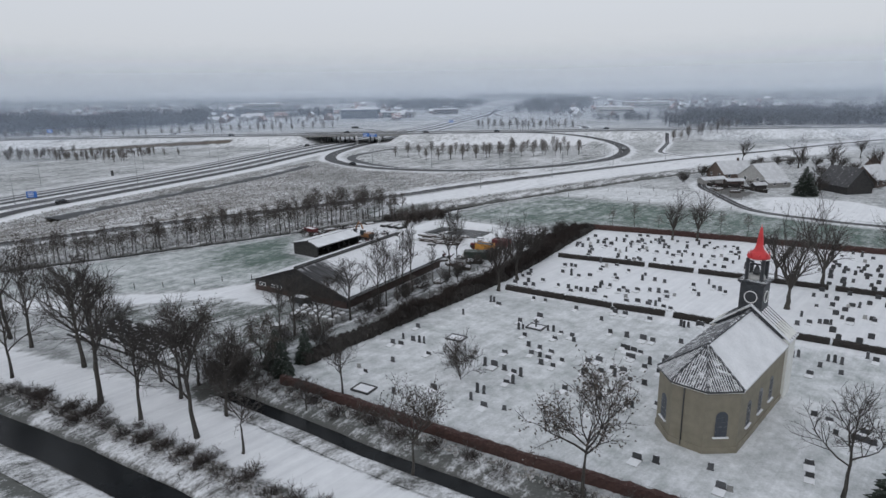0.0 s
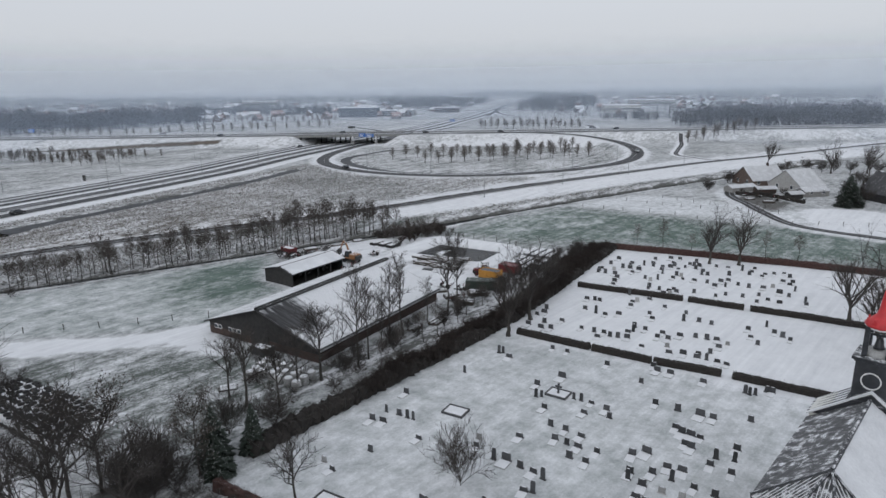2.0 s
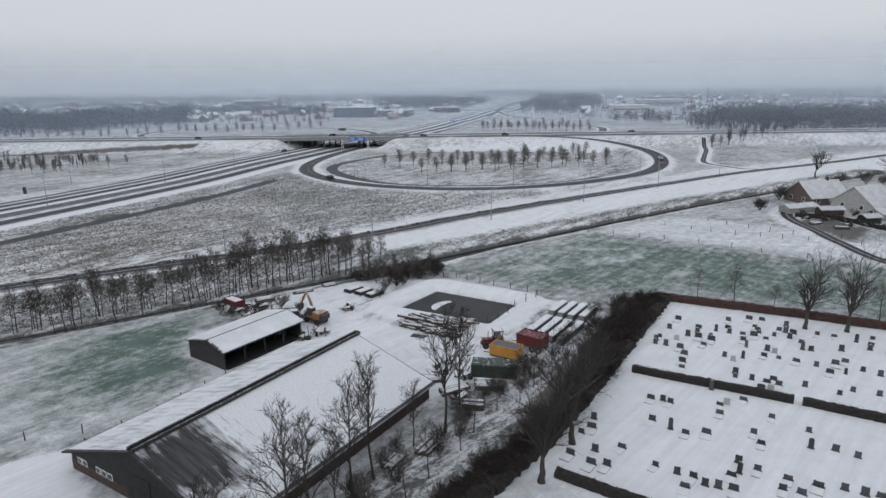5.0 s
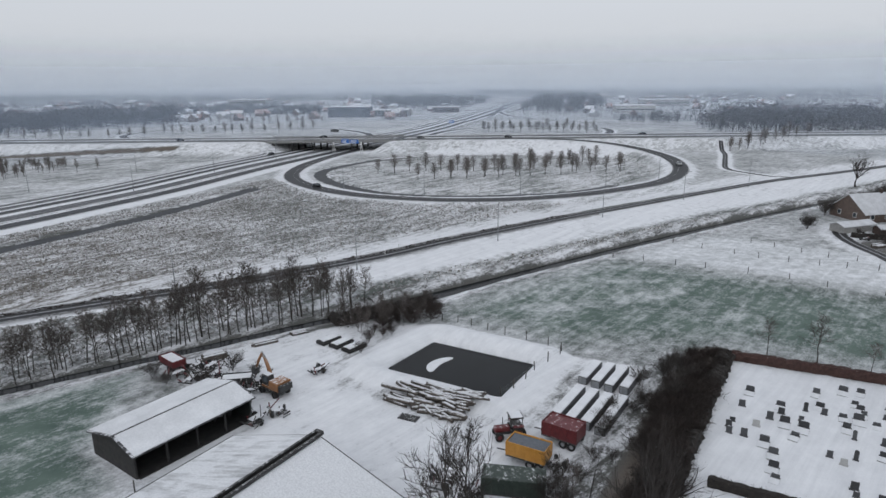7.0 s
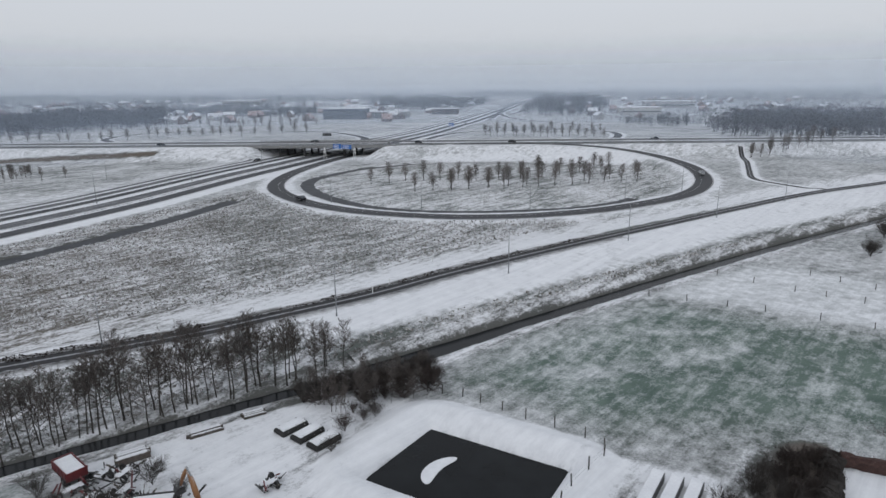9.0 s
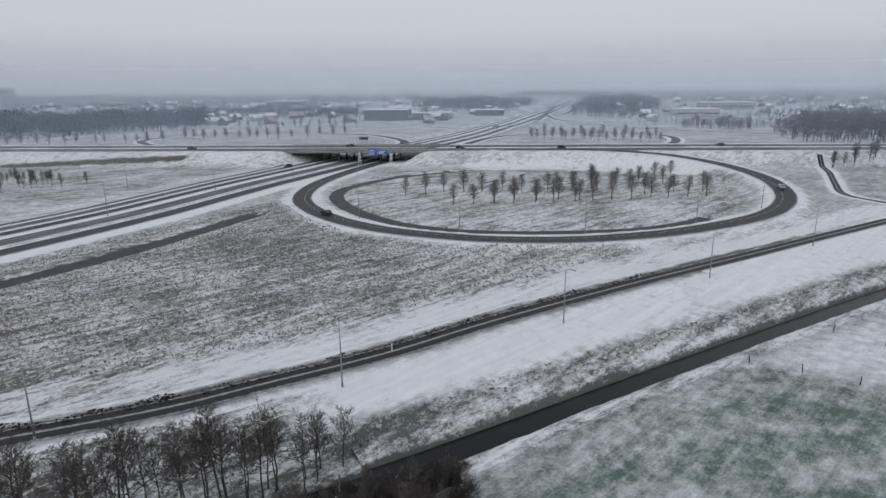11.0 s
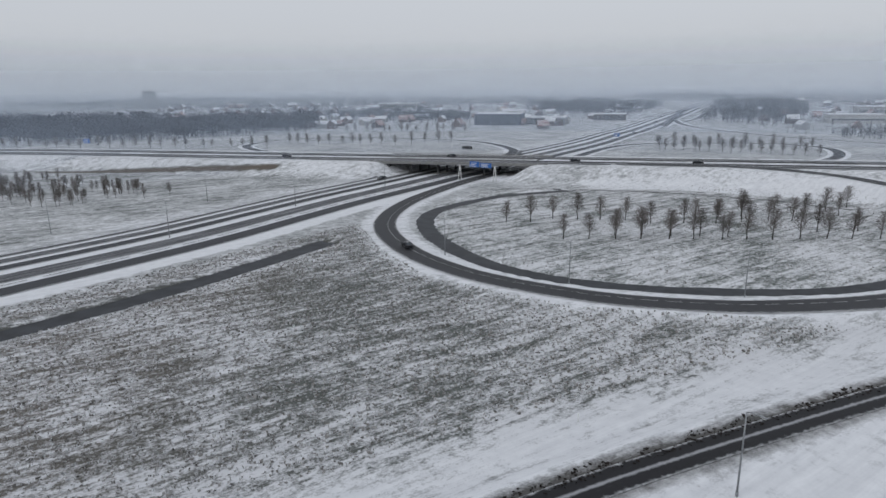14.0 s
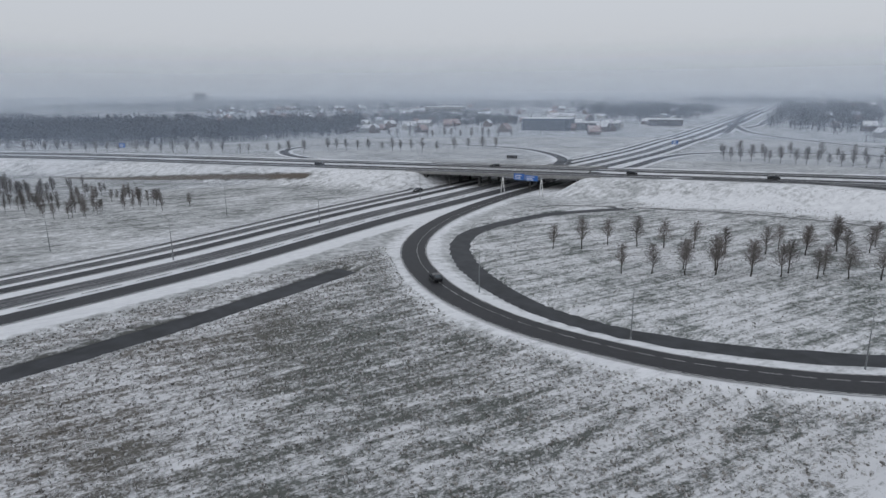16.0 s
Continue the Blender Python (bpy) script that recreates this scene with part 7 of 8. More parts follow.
build_excavator(-20.4, 157.9, 52)
build_tractor(-29.8, 146.4, 60, M_IRON, "dark tractor parked inside the open shed")
build_tractor(-25.2, 151.6, 40, M_IRON, "dark farm machine under the shed roof")
build_tractor(8.4, 147.2, 100)
build_trailer(9.4, 142.4, 60, 4.2, 2.2, 1.5, M_ORANGE, M_SLATEBLUE, "orange tipping trailer with a grey-blue load")
build_trailer(13.6, 146.2, 55, 4.0, 2.6, 1.5, M_CRIMSON, M_CRIMSON, "dull red box trailer beside the stacked beams")
build_trailer(-25.6, 159.6, 100, 3.8, 1.9, 0.6, M_IRON, M_SNOW, "flat dark farm trailer under snow")
build_trailer(-36.0, 164.8, 50, 3.8, 1.9, 0.9, M_CRIMSON, M_SNOW, "old red muck spreader beside the field")


def build_container(x, y, turn):
    m = thing("open_container", pose(x, y, ground_z(x, y), 0, 0, turn), "dark green open container with a sheet over it", "container")
    part("floor", solid("floor", [(-3.0, 3.0, -1.2, 1.2, 0.0, 0.15)], M_IRON), m)
    for b in ((-3.0, 3.0, -1.2, -1.12), (-3.0, 3.0, 1.12, 1.2), (-3.0, -2.92, -1.118, 1.118), (2.92, 3.0, -1.118, 1.118)):
        part("side_panel", solid("side_panel", [(*b, 0.152, 1.75)], M_GREEN, 0.02), m)
    for k in range(9):
        xx = -2.7 + 0.65 * k
        part("rib", solid("rib", [(xx, xx + 0.08, -1.28, -1.203, 0.15, 1.7)], M_GREEN, 0.01), m)
    part("cover_sheet", solid("cover_sheet", [(-2.98, 2.98, -1.18, 1.18, 1.752, 1.80)], M_GREEN, 0.02), m)
    return m


build_container(7.4, 138.0, -10)
brng = random.Random(9)


def build_beam(x, y, turn, length, label):
    m = thing("box_beam", pose(x, y, ground_z(x, y), 0, 0, turn), label, "beam", "box beams stored in the yard")
    part("beam_body", solid("beam_body", [(-0.60, 0.60, -length / 2, length / 2, 0.0, 1.0)], M_STONE, 0.08), m)
    part("snow_cap", solid("snow_cap", [(-0.57, 0.57, -length / 2 + 0.05, length / 2 - 0.05, 1.002, 1.16)], M_SNOW, 0.06), m)
    part("end_rim", solid("end_rim", [(-0.5, 0.5, -length / 2 - 0.06, -length / 2 - 0.003, 0.12, 0.95)], M_STEEL, 0.03), m)
    return m


BEAM_TURN = -33
for r, (ox, oy, length) in enumerate(((15.6, 153.6, 8.2), (20.6, 161.6, 6.2))):
    for k in range(4):
        build_beam(ox + 1.75 * k * 0.85 - (0.6 if r else 0) , oy - 1.75 * k * 0.53, BEAM_TURN, length + brng.uniform(-0.5, 0.5), "long dark box beam capped with snow")


def build_logs():
    for row in range(4):
        for j in range(29 - 6 * row):
            f, g = brng.random(), brng.uniform(-1, 1)
            x, y = -5.0 + 8.8 * f + 1.1 * g * (1 - 0.2 * row), 156.4 - 3.9 * f + 2.4 * g * (1 - 0.25 * row)
            length, r = brng.uniform(2.4, 4.4), brng.uniform(0.16, 0.29)
            z = ground_z(x, y) + r + 0.3 * row
            lg = thing("log", pose(x, y, z, brng.uniform(-3, 3), brng.uniform(-6, 6), -28 + brng.gauss(0, 11)), "felled rough log streaked with snow", "log", "log pile beside the pond")
            part("log_wood", tube("log_wood", [(-length / 2, 0, 0), (-length / 6, brng.uniform(-.1, .1), 0), (length / 6, brng.uniform(-.1, .1), 0.04), (length / 2, 0, 0)], [r, r * 0.96, r * 0.9, r * 0.82], M_WOOD, 7), lg)
            part("log_snow", tube("log_snow", [(-length / 2 + 0.2, 0, r * 0.75), (length / 2 - 0.3, 0, r * 0.66)], [r * 0.56, r * 0.44], M_SNOW, 6), lg)


build_logs()


def snow_heap(x, y, turn, l, w, h, label, name="covered_stack"):
    """A low stack of boards or scrap with snow on it."""
    m = thing(name, pose(x, y, ground_z(x, y), 0, 0, turn), label, "stack")
    n = 4
    for k in range(n):
        yy = -w / 2 + w * (k + 0.5) / n
        hh = h * brng.uniform(0.6, 1.0)
        b = part("board", solid("board", [(-l / 2 * brng.uniform(0.8, 1), l / 2 * brng.uniform(0.8, 1), yy - w / n * 0.42, yy + w / n * 0.42, -0.05, hh)], M_WOOD, 0.03), m)
        part("snow", solid("snow", [(-l * 0.38, l * 0.38, yy - w / n * 0.36, yy + w / n * 0.36, hh + 0.002, hh + 0.09)], M_SNOW, 0.03), b)
    return m


for x, y, t, l, w, h in ((-31.7, 168.4, 35, 3.6, 1.8, 0.8), (-24.5, 155.5, 30, 3.6, 2.4, 0.9), (-25.8, 173.2, 33, 4.2, 1.1, 0.5), (-21.6, 177.0, 33, 3.0, 1.0, 0.45), (2.0, 133.5, 30, 4.5, 1.6, 0.7), (6.5, 134.5, -5, 4.2, 2.2, 0.9), (-1.0, 136.2, 10, 3.5, 1.3, 0.6), (-28.0, 98.0, 20, 2.6, 1.6, 0.25), (4.2, 129.3, -10, 3.0, 1.8, 0.8), (-1.0, 120.5, 60, 3.4, 1.6, 0.5), (-4.5, 118.0, 60, 3.0, 1.4, 0.5)):
    snow_heap(x, y, t, l, w, h, "low stack of boards and scrap under snow")
def tarped_heap(x, y, turn, l, w, h):
    """A long rounded load under a black sheet, its top snowed over."""
    m = thing("tarped_heap", pose(x, y, ground_z(x, y), 0, 0, turn), "low rounded load under a black sheet, snowed over", "stack")
    out = [(-w / 2, -0.05), (w / 2, -0.05), (w * 0.52, h * 0.45), (w * 0.36, h * 0.85), (0, h), (-w * 0.36, h * 0.85), (-w * 0.52, h * 0.45)]
    part("sheet", prism("sheet", out, l, M_RUBBER, "y", 0.12), m, pose(0, -l / 2, 0))
    part("snow", prism("snow", [(-w * 0.40, h * 0.84), (w * 0.40, h * 0.84), (w * 0.30, h + 0.04), (0, h + 0.13), (-w * 0.30, h + 0.04)], l * 0.88, M_SNOW, "y", 0.06), m, pose(0, -l * 0.44, 0))
    for k in (-0.3, 0.05, 0.33):
        part("rope", tube("rope", [(a * 1.03, k * l, b * 1.03 + 0.06) for a, b in out[1:]], 0.03, M_WOOD, 5), m)
    return m


for x, y, t in ((-16.4, 173.8, -42), (-14.3, 172.4, -38), (-12.2, 170.9, -40)):
    tarped_heap(x, y, t, 3.5, 1.9, 0.7)


def scrap_heap(x, y, l, w, h, n, label):
    """Odd bars, plates and wheels of old implements, half snowed."""
    m = thing("farm_implement", pose(x, y, ground_z(x, y), 0, 0, brng.uniform(0, 90)), label, "farm machine")
    part("frame", solid("frame", [(-l / 2, l / 2, -0.08, 0.08, h * 0.4, h * 0.4 + 0.16), (-0.08, 0.08, -w / 2, w / 2, h * 0.4, h * 0.4 + 0.16), (-l / 2, -l / 2 + 0.14, -w / 2, w / 2, h * 0.35, h * 0.35 + 0.14), (-0.1, 0.1, -0.1, 0.1, -0.05, h * 0.45)], M_IRON, 0.02), m)
    for k in range(n):
        a = Vector((brng.uniform(-l, l) / 2, brng.uniform(-w, w) / 2, brng.uniform(0.05, h * 0.5)))
        b = a + Vector((brng.uniform(-1, 1), brng.uniform(-1, 1), brng.uniform(0.0, h)))
        part("bar", tube("bar", [a, b], brng.uniform(0.04, 0.11), brng.choice((M_IRON, M_IRON, M_WOOD, M_CRIMSON)), 6), m)
    for k in range(2):
        wheel(m, pose(brng.uniform(-l, l) / 3, (-1) ** k * w * 0.42, 0.42), 0.42, 0.22, M_IRON)
    part("snow", solid("snow", [(-l * 0.3, l * 0.3, -w * 0.2, w * 0.2, h * 0.4 + 0.161, h * 0.4 + 0.24)], M_SNOW, 0.04), m)
    return m


for x, y, l, w, h, n in ((-20.6, 150.6, 3.0, 2.2, 1.3, 14), (-18.6, 152.4, 2.2, 1.8, 1.0, 10), (-25.0, 157.0, 3.2, 2.2, 1.2, 14), (-23.2, 160.4, 2.6, 2.0, 1.2, 10), (-29.5, 162.5, 3.0, 2.0, 1.2, 14), (-33.0, 165.0, 2.6, 1.8, 1.2, 12), (-34.6, 162.6, 3.2, 2.0, 1.2, 16), (-32.2, 161.2, 2.8, 2.0, 1.1, 14), (-31.0, 165.2, 3.0, 1.8, 1.0, 12), (-27.8, 160.8, 2.4, 1.8, 1.1, 12), (-23.4, 157.6, 2.2, 1.6, 1.1, 10), (-16.0, 163.5, 2.4, 1.8, 0.8, 12), (0.5, 139.0, 3.0, 2.0, 1.0, 12), (3.5, 137.0, 2.4, 1.8, 1.0, 10), (12.2, 141.8, 2.4, 1.6, 0.9, 9), (-4.0, 134.0, 2.6, 1.6, 0.9, 9), (3.0, 131.5, 2.6, 1.8, 1.0, 10)):
    scrap_heap(x, y, l, w, h, n, "rusty farm implement half buried in snow")
part("pallet_grid", solid("pallet_grid", [(-1.2 + 0.3 * k, -1.0 + 0.3 * k, -0.6, 0.6, 0.0, 0.15) for k in range(8)], M_IRON), None, pose(-3.2, 151.4, ground_z(-3.2, 151.4), 0, 0, -25))
tagged(bpy.data.objects["pallet_grid"], "flat dark iron grid on the yard's snow", "grid")


def round_bale(x, y, z=0.0):
    b = thing("round_bale", pose(x, y, ground_z(x, y) + z, 0, 0, brng.uniform(0, 360)), "wrapped round bale topped with snow", "bale", "bales beside the barn")
    part("wrap", tube("wrap", [(0, 0, 0), (0, 0, 0.1), (0, 0, 1.05), (0, 0, 1.15)], [0.58, 0.64, 0.64, 0.56], M_STONE_PALE, 14), b)
    part("snow_cap", tube("snow_cap", [(0, 0, 1.151), (0, 0, 1.22), (0, 0, 1.27)], [0.54, 0.5, 0.3], M_SNOW, 12), b)
    return b


for k in range(19):
    x, y = -24.5 + 1.35 * (k % 6) + brng.uniform(-0.2, 0.2), 104.6 - 0.85 * (k % 6) - 1.4 * (k // 6) + brng.uniform(-0.2, 0.2)
    round_bale(x - 0.5 * (k // 6), y)
build_trailer(-26.0, 107.2, 60, 3.0, 1.8, 1.0, M_IRON, M_SNOW, "dark covered trailer by the barn front")


def build_clamp():
    """A silage clamp: a long low mound under snow, weighted with old tyres."""
    c = thing("silage_clamp", pose(-49.5, 92.2, -0.95, 0, 0, -31), "snowed silage clamp weighted with old tyres", "silage clamp")
    out = [(-11.5, -0.1), (11.5, -0.1), (9.6, 0.8), (4, 1.15), (-4, 1.15), (-9.6, 0.8)]
    part("mound", prism("mound", out, 7.0, M_SNOW, "y", 0.3), c, pose(0, -3.5, 0))
    part("front_sheet", prism("front_sheet", [(-11.6, -0.1), (11.6, -0.1), (11.5, 0.25), (-11.5, 0.25)], 0.3, M_TIMBER_DARK), c, pose(0, -3.85, 0))
    tyre = wheel_data("tyre", 0.42, 0.2, M_RUBBER, 12, 0.5)
    for i in range(19):
        for j in range(7):
            x, y = -9.4 + i * 1.04 + brng.uniform(-0.25, 0.25), -3.0 + j * 1.0 + brng.uniform(-0.2, 0.2)
            z = float(np.interp(abs(x), [0, 4, 9.6, 11.5], [1.15, 1.15, 0.8, -0.1]))
            part("tyre", tyre, c, pose(x, y, z + 0.1, 0, 90 + brng.uniform(-8, 8), 0))
    return c


build_clamp()


def fence(points, gap, height, label):
    """Posts with thin wires between them."""
    line = smooth_line(points, gap)
    f = thing("fence", pose(0, 0, 0), label, "fence")
    tops = []
    for p in line:
        z = ground_z(p[0], p[1])
        part("post", tube("post", [(0, 0, -0.2), (0, 0, height * brng.uniform(0.9, 1.1))], 0.07, M_BARK, 6), f, pose(p[0] + brng.uniform(-0.2, 0.2), p[1] + brng.uniform(-0.2, 0.2), z, brng.uniform(-4, 4), brng.uniform(-4, 4)))
        tops.append((p[0], p[1], z))
    for h in (0.45, 0.8):
        part("wire", tube("wire", [(x, y, z + h * height) for x, y, z in tops], 0.008, M_STEEL, 3), f)
    return f


fence([(-1.5, 182.5), (3.1, 181.0), (10.2, 175.5), (17.6, 169.0), (13.0, 162.6), (7.8, 155.6)], 2.6, 1.3, "wooden posts and wire round the pond")
fence([(37.1, 215.9), (53.4, 207.2), (66.3, 199.6), (78.7, 191.2), (118, 184.5)], 5.2, 1.2, "post and wire fence along the green field")
fence([(53.9, 227.5), (63.7, 217.3), (76.8, 208.1), (96, 200)], 5.0, 1.2, "post and wire fence across the paddock")
fence([(71.9, 226.8), (82, 214), (95, 206)], 5.0, 1.2, "post and wire fence across the paddock")
fence([(-38.0, 121.5), (-33.5, 128.5), (-28.5, 138)], 3.0, 1.2, "short post fence beside the barn")
fence([(-86, 116), (-62, 119), (-40, 124)], 5.0, 1.1, "thin wire fence along the meadow")

# ---- along the roads ----
def make_lamp(name, height, label, arm=1.3):
    l = thing(name, pose(0, 0, 0), label, "street lamp", "street lamps along the roads")
    part("pole", tube("pole", [(0, 0, -0.2), (0, 0, height * 0.5), (0, 0, height)], [0.10, 0.085, 0.06], M_STEEL, 8), l)
    part("foot", tube("foot", [(0, 0, -0.05), (0, 0, 0.5)], [0.16, 0.14], M_STEEL, 8), l)
    a = part("arm", tube("arm", [(0, 0, height - 0.05), (-0.4 * arm, 0, height + 0.25), (-arm, 0, height + 0.3)], 0.045, M_STEEL, 6), l)
    head = part("lamp_head", solid("lamp_head", [(-arm - 0.7, -arm + 0.05, -0.13, 0.13, height + 0.24, height + 0.38)], M_STEEL, 0.04), l)
    part("lens", solid("lens", [(-arm - 0.62, -arm - 0.05, -0.1, 0.1, height + 0.205, height + 0.238)], M_LAMPGLASS), head)
    return l


LAMP = make_lamp("street_lamp", 8.6, "slim galvanised street lamp on the snowy verge")
for x, y, t in ((-16.0, 203.3, 130), (13.3, 226.2, 130), (43.4, 250.9, 130), (74.4, 276.2, 130), (106, 301, 130), (-46, 190.5, 130), (-5.5, 290.8, 90), (25.9, 288.9, 70), (-34.5, 306.5, 50), (57, 302, 60), (82, 322, 40)):
    plant(LAMP, x, y, 1.0, t)
for s in range(-1, 5):
    y = 262 + 48 * s
    plant(LAMP, motorway_x(y) - 18.8, y, 1.15, 0)
for y in (250, 300, 352):
    plant(LAMP, motorway_x(y) - 52, y + 8, 1.1, 180)
settle(LAMP)


def build_gantry(x, y, turn, label):
    g = thing("sign_gantry", pose(x, y, 0.0, 0, 0, turn), label, "road sign")
    span = 16.0
    for sx in (-span / 2, span / 2):
        for k in (-1, 1):
            part("leg", tube("leg", [(sx + 0.75 * k, 0, -0.1), (sx + 0.12 * k, 0, 6.3)], 0.16, M_WHITE, 8), g)
    part("beam", solid("beam", [(-span / 2, span / 2, -0.2, 0.2, 6.1, 6.5)], M_STEEL, 0.05), g)
    for x0, w, h in ((-3.2, 4.4, 2.4), (1.6, 5.0, 2.0)):
        s = part("sign_panel", solid("sign_panel", [(x0, x0 + w, -0.34, -0.22, 5.6, 5.6 + h)], M_SIGN, 0.03), g, label="blue direction panel")
        bars = [(x0 + 0.5, x0 + w * f, -0.352, -0.343, 5.6 + h * z, 5.6 + h * z + 0.22) for z, f in ((0.68, 0.75), (0.40, 0.6), (0.14, 0.7))]
        part("lettering", solid("lettering", bars, M_WHITE), s)
    return g


build_gantry(-50.5, 425, -15, "white-legged gantry with blue direction panels")


def build_sign(x, y, z, turn, w, h, label, face=M_SIGN):
    s = thing("road_sign", pose(x, y, z, 0, 0, turn), label, "road sign")
    for sx in (-w * 0.3, w * 0.3):
        part("post", tube("post", [(sx, 0, -0.2), (sx, 0, 2.4 + h)], 0.07, M_STEEL, 8), s)
    p = part("sign_panel", solid("sign_panel", [(-w / 2, w / 2, -0.16, -0.08, 2.2, 2.2 + h)], face, 0.02), s)
    part("lettering", solid("lettering", [(-w * 0.35, w * 0.2, -0.171, -0.163, 2.2 + h * k, 2.2 + h * (k + 0.1)) for k in (0.2, 0.45, 0.7)], M_WHITE), p)
    return s


build_sign(-142, 214, 0.0, 8, 3.4, 2.2, "blue motorway sign on two posts")
build_sign(-300, 486, DECK_Z * 0.97, 5, 4.0, 2.4, "blue sign beside the raised road")
build_sign(-66, 478, DECK_Z, 180, 5.0, 1.6, "back of a sign beyond the viaduct", M_IRON)
build_sign(8, 640, 0, 0, 4.0, 2.6, "blue motorway sign far along the road")
for x, y in ((-150.5, 284.5), (-11.5, 214), (-9, 219), (-1.5, 238.5)):
    p = thing("marker_post", pose(x, y, ground_z(x, y)), "short reflector post on the verge", "post")
    part("post", solid("post", [(-0.07, 0.07, -0.07, 0.07, -0.1, 1.1)], M_WHITE if y < 280 else M_IRON, 0.02), p)
cabinet = thing("roadside_cabinet", pose(-151, 285.5, 0.0, 0, 0, 10), "tall dark roadside cabinet on the verge", "cabinet")
part("body", solid("body", [(-0.5, 0.5, -0.4, 0.4, -0.1, 2.4)], M_IRON, 0.04), cabinet)
part("door", solid("door", [(-0.42, 0.42, -0.43, -0.403, 0.2, 2.2)], M_IRON, 0.01), cabinet)


def build_culvert():
    c = thing("culvert", pose(150.5, 434, 0.0, 0, 0, 10), "square concrete underpass through the embankment", "underpass", kind="structure")
    part("headwall", solid("headwall", [(-5.2, -3.0, -0.5, 0.5, -0.2, 4.0), (3.0, 5.2, -0.5, 0.5, -0.2, 4.0), (-5.2, 5.2, -0.5, 0.5, 4.002, 4.9)], M_CONCRETE, 0.05), c)
    # solid dark block in the opening, painted in for the shade inside
    part("passage", solid("passage", [(-3.0, 3.0, 0.6, 8, -0.1, 4.0)], M_TIMBER_DARK), c)
    for sx in (-1, 1):
        part("wing_wall", solid("wing_wall", [(-0.25, 0.25, -5.0, 0.0, -0.2, 2.4)], M_CONCRETE, 0.04), c, pose(5.0 * sx, -0.3, 0, 0, 0, 28 * sx))
    return c


build_culvert()


def build_car(name, x, y, z, turn, paint, label):
    c = thing(name, pose(x, y, z, 0, 0, turn), label, "car")
    body = [(-2.15, 0.32), (2.1, 0.32), (2.2, 0.62), (2.05, 0.82), (1.05, 0.98), (0.45, 1.42), (-1.25, 1.46), (-1.95, 1.02), (-2.2, 0.92)]
    part("body", prism("body", body, 1.72, paint, "y", 0.06), c, pose(0, -0.86, 0))
    for yy in (-0.875, 0.862):
        part("side_window", prism("side_window", [(-1.55, 0.98), (0.75, 0.98), (0.35, 1.34), (-1.2, 1.37)], 0.013, M_PANE), c, pose(0, yy, 0))
    part("windscreen", roof_slab("windscreen", [(1.02, -0.68, 1.02), (1.02, 0.68, 1.02), (0.5, 0.62, 1.40), (0.5, -0.62, 1.40)], 0.02, M_PANE), c)
    part("rear_window", roof_slab("rear_window", [(-1.95, 0.66, 1.05), (-1.95, -0.66, 1.05), (-1.32, -0.6, 1.43), (-1.32, 0.6, 1.43)], 0.02, M_PANE), c)
    for sx in (-1.35, 1.32):
        for sy in (-0.8, 0.8):
            wheel(c, pose(sx, sy, 0.32, 0, 0, 90), 0.32, 0.2)
    for sy in (-0.62, 0.62):
        part("headlight", solid("headlight", [(2.08, 2.16, sy - 0.2, sy + 0.2, 0.60, 0.76)], M_LAMPGLASS, 0.02), c)
    return c


def lane_spot(line, y, off, z=None):
    i = int(np.argmin(np.abs(line[:, 1] - y)))
    n = frame_of(line)[i]
    p = line[i, :2] + n * off
    d = (n[1], -n[0])
    return p[0], p[1], math.degrees(math.atan2(d[1], d[0]))


build_car("car", -45.2, 311.4, 0.42, 127, M_CAR_DARK, "dark hatchback on the curved ramp")
build_car("car", 100.4, 352, 1.75, 80, M_CAR_SILVER, "pale car with lit lamps on the ramp")
for y, off, paint, flip in ((212, 2.4, M_CAR_DARK, 0), (700, 4.0, M_CAR_SILVER, 0), (412, 29.0, M_CAR_DARK, 180), (980, 26, M_CAR_SILVER, 180), (1150, 24, M_CAR_SILVER, 180), (860, 13, M_CAR_DARK, 0)):
    x, yy, t = lane_spot(MOTORWAY, y, off)
    build_car("car", x, yy, 0.1, t + flip, paint, "dark car in the cleared lane" if paint is M_CAR_DARK else "pale car in the slushy lane")
for x, y, paint in ((-12, 450.5, M_CAR_DARK), (38, 450.3, M_CAR_DARK), (-150, 450.4, M_CAR_DARK), (118, 461.5, M_CAR_DARK), (-70, 461.6, M_CAR_DARK)):
    build_car("car", x, y, DECK_Z + 0.12, 0 if y < 455 else 180, paint, "dark car on the raised crossing road")

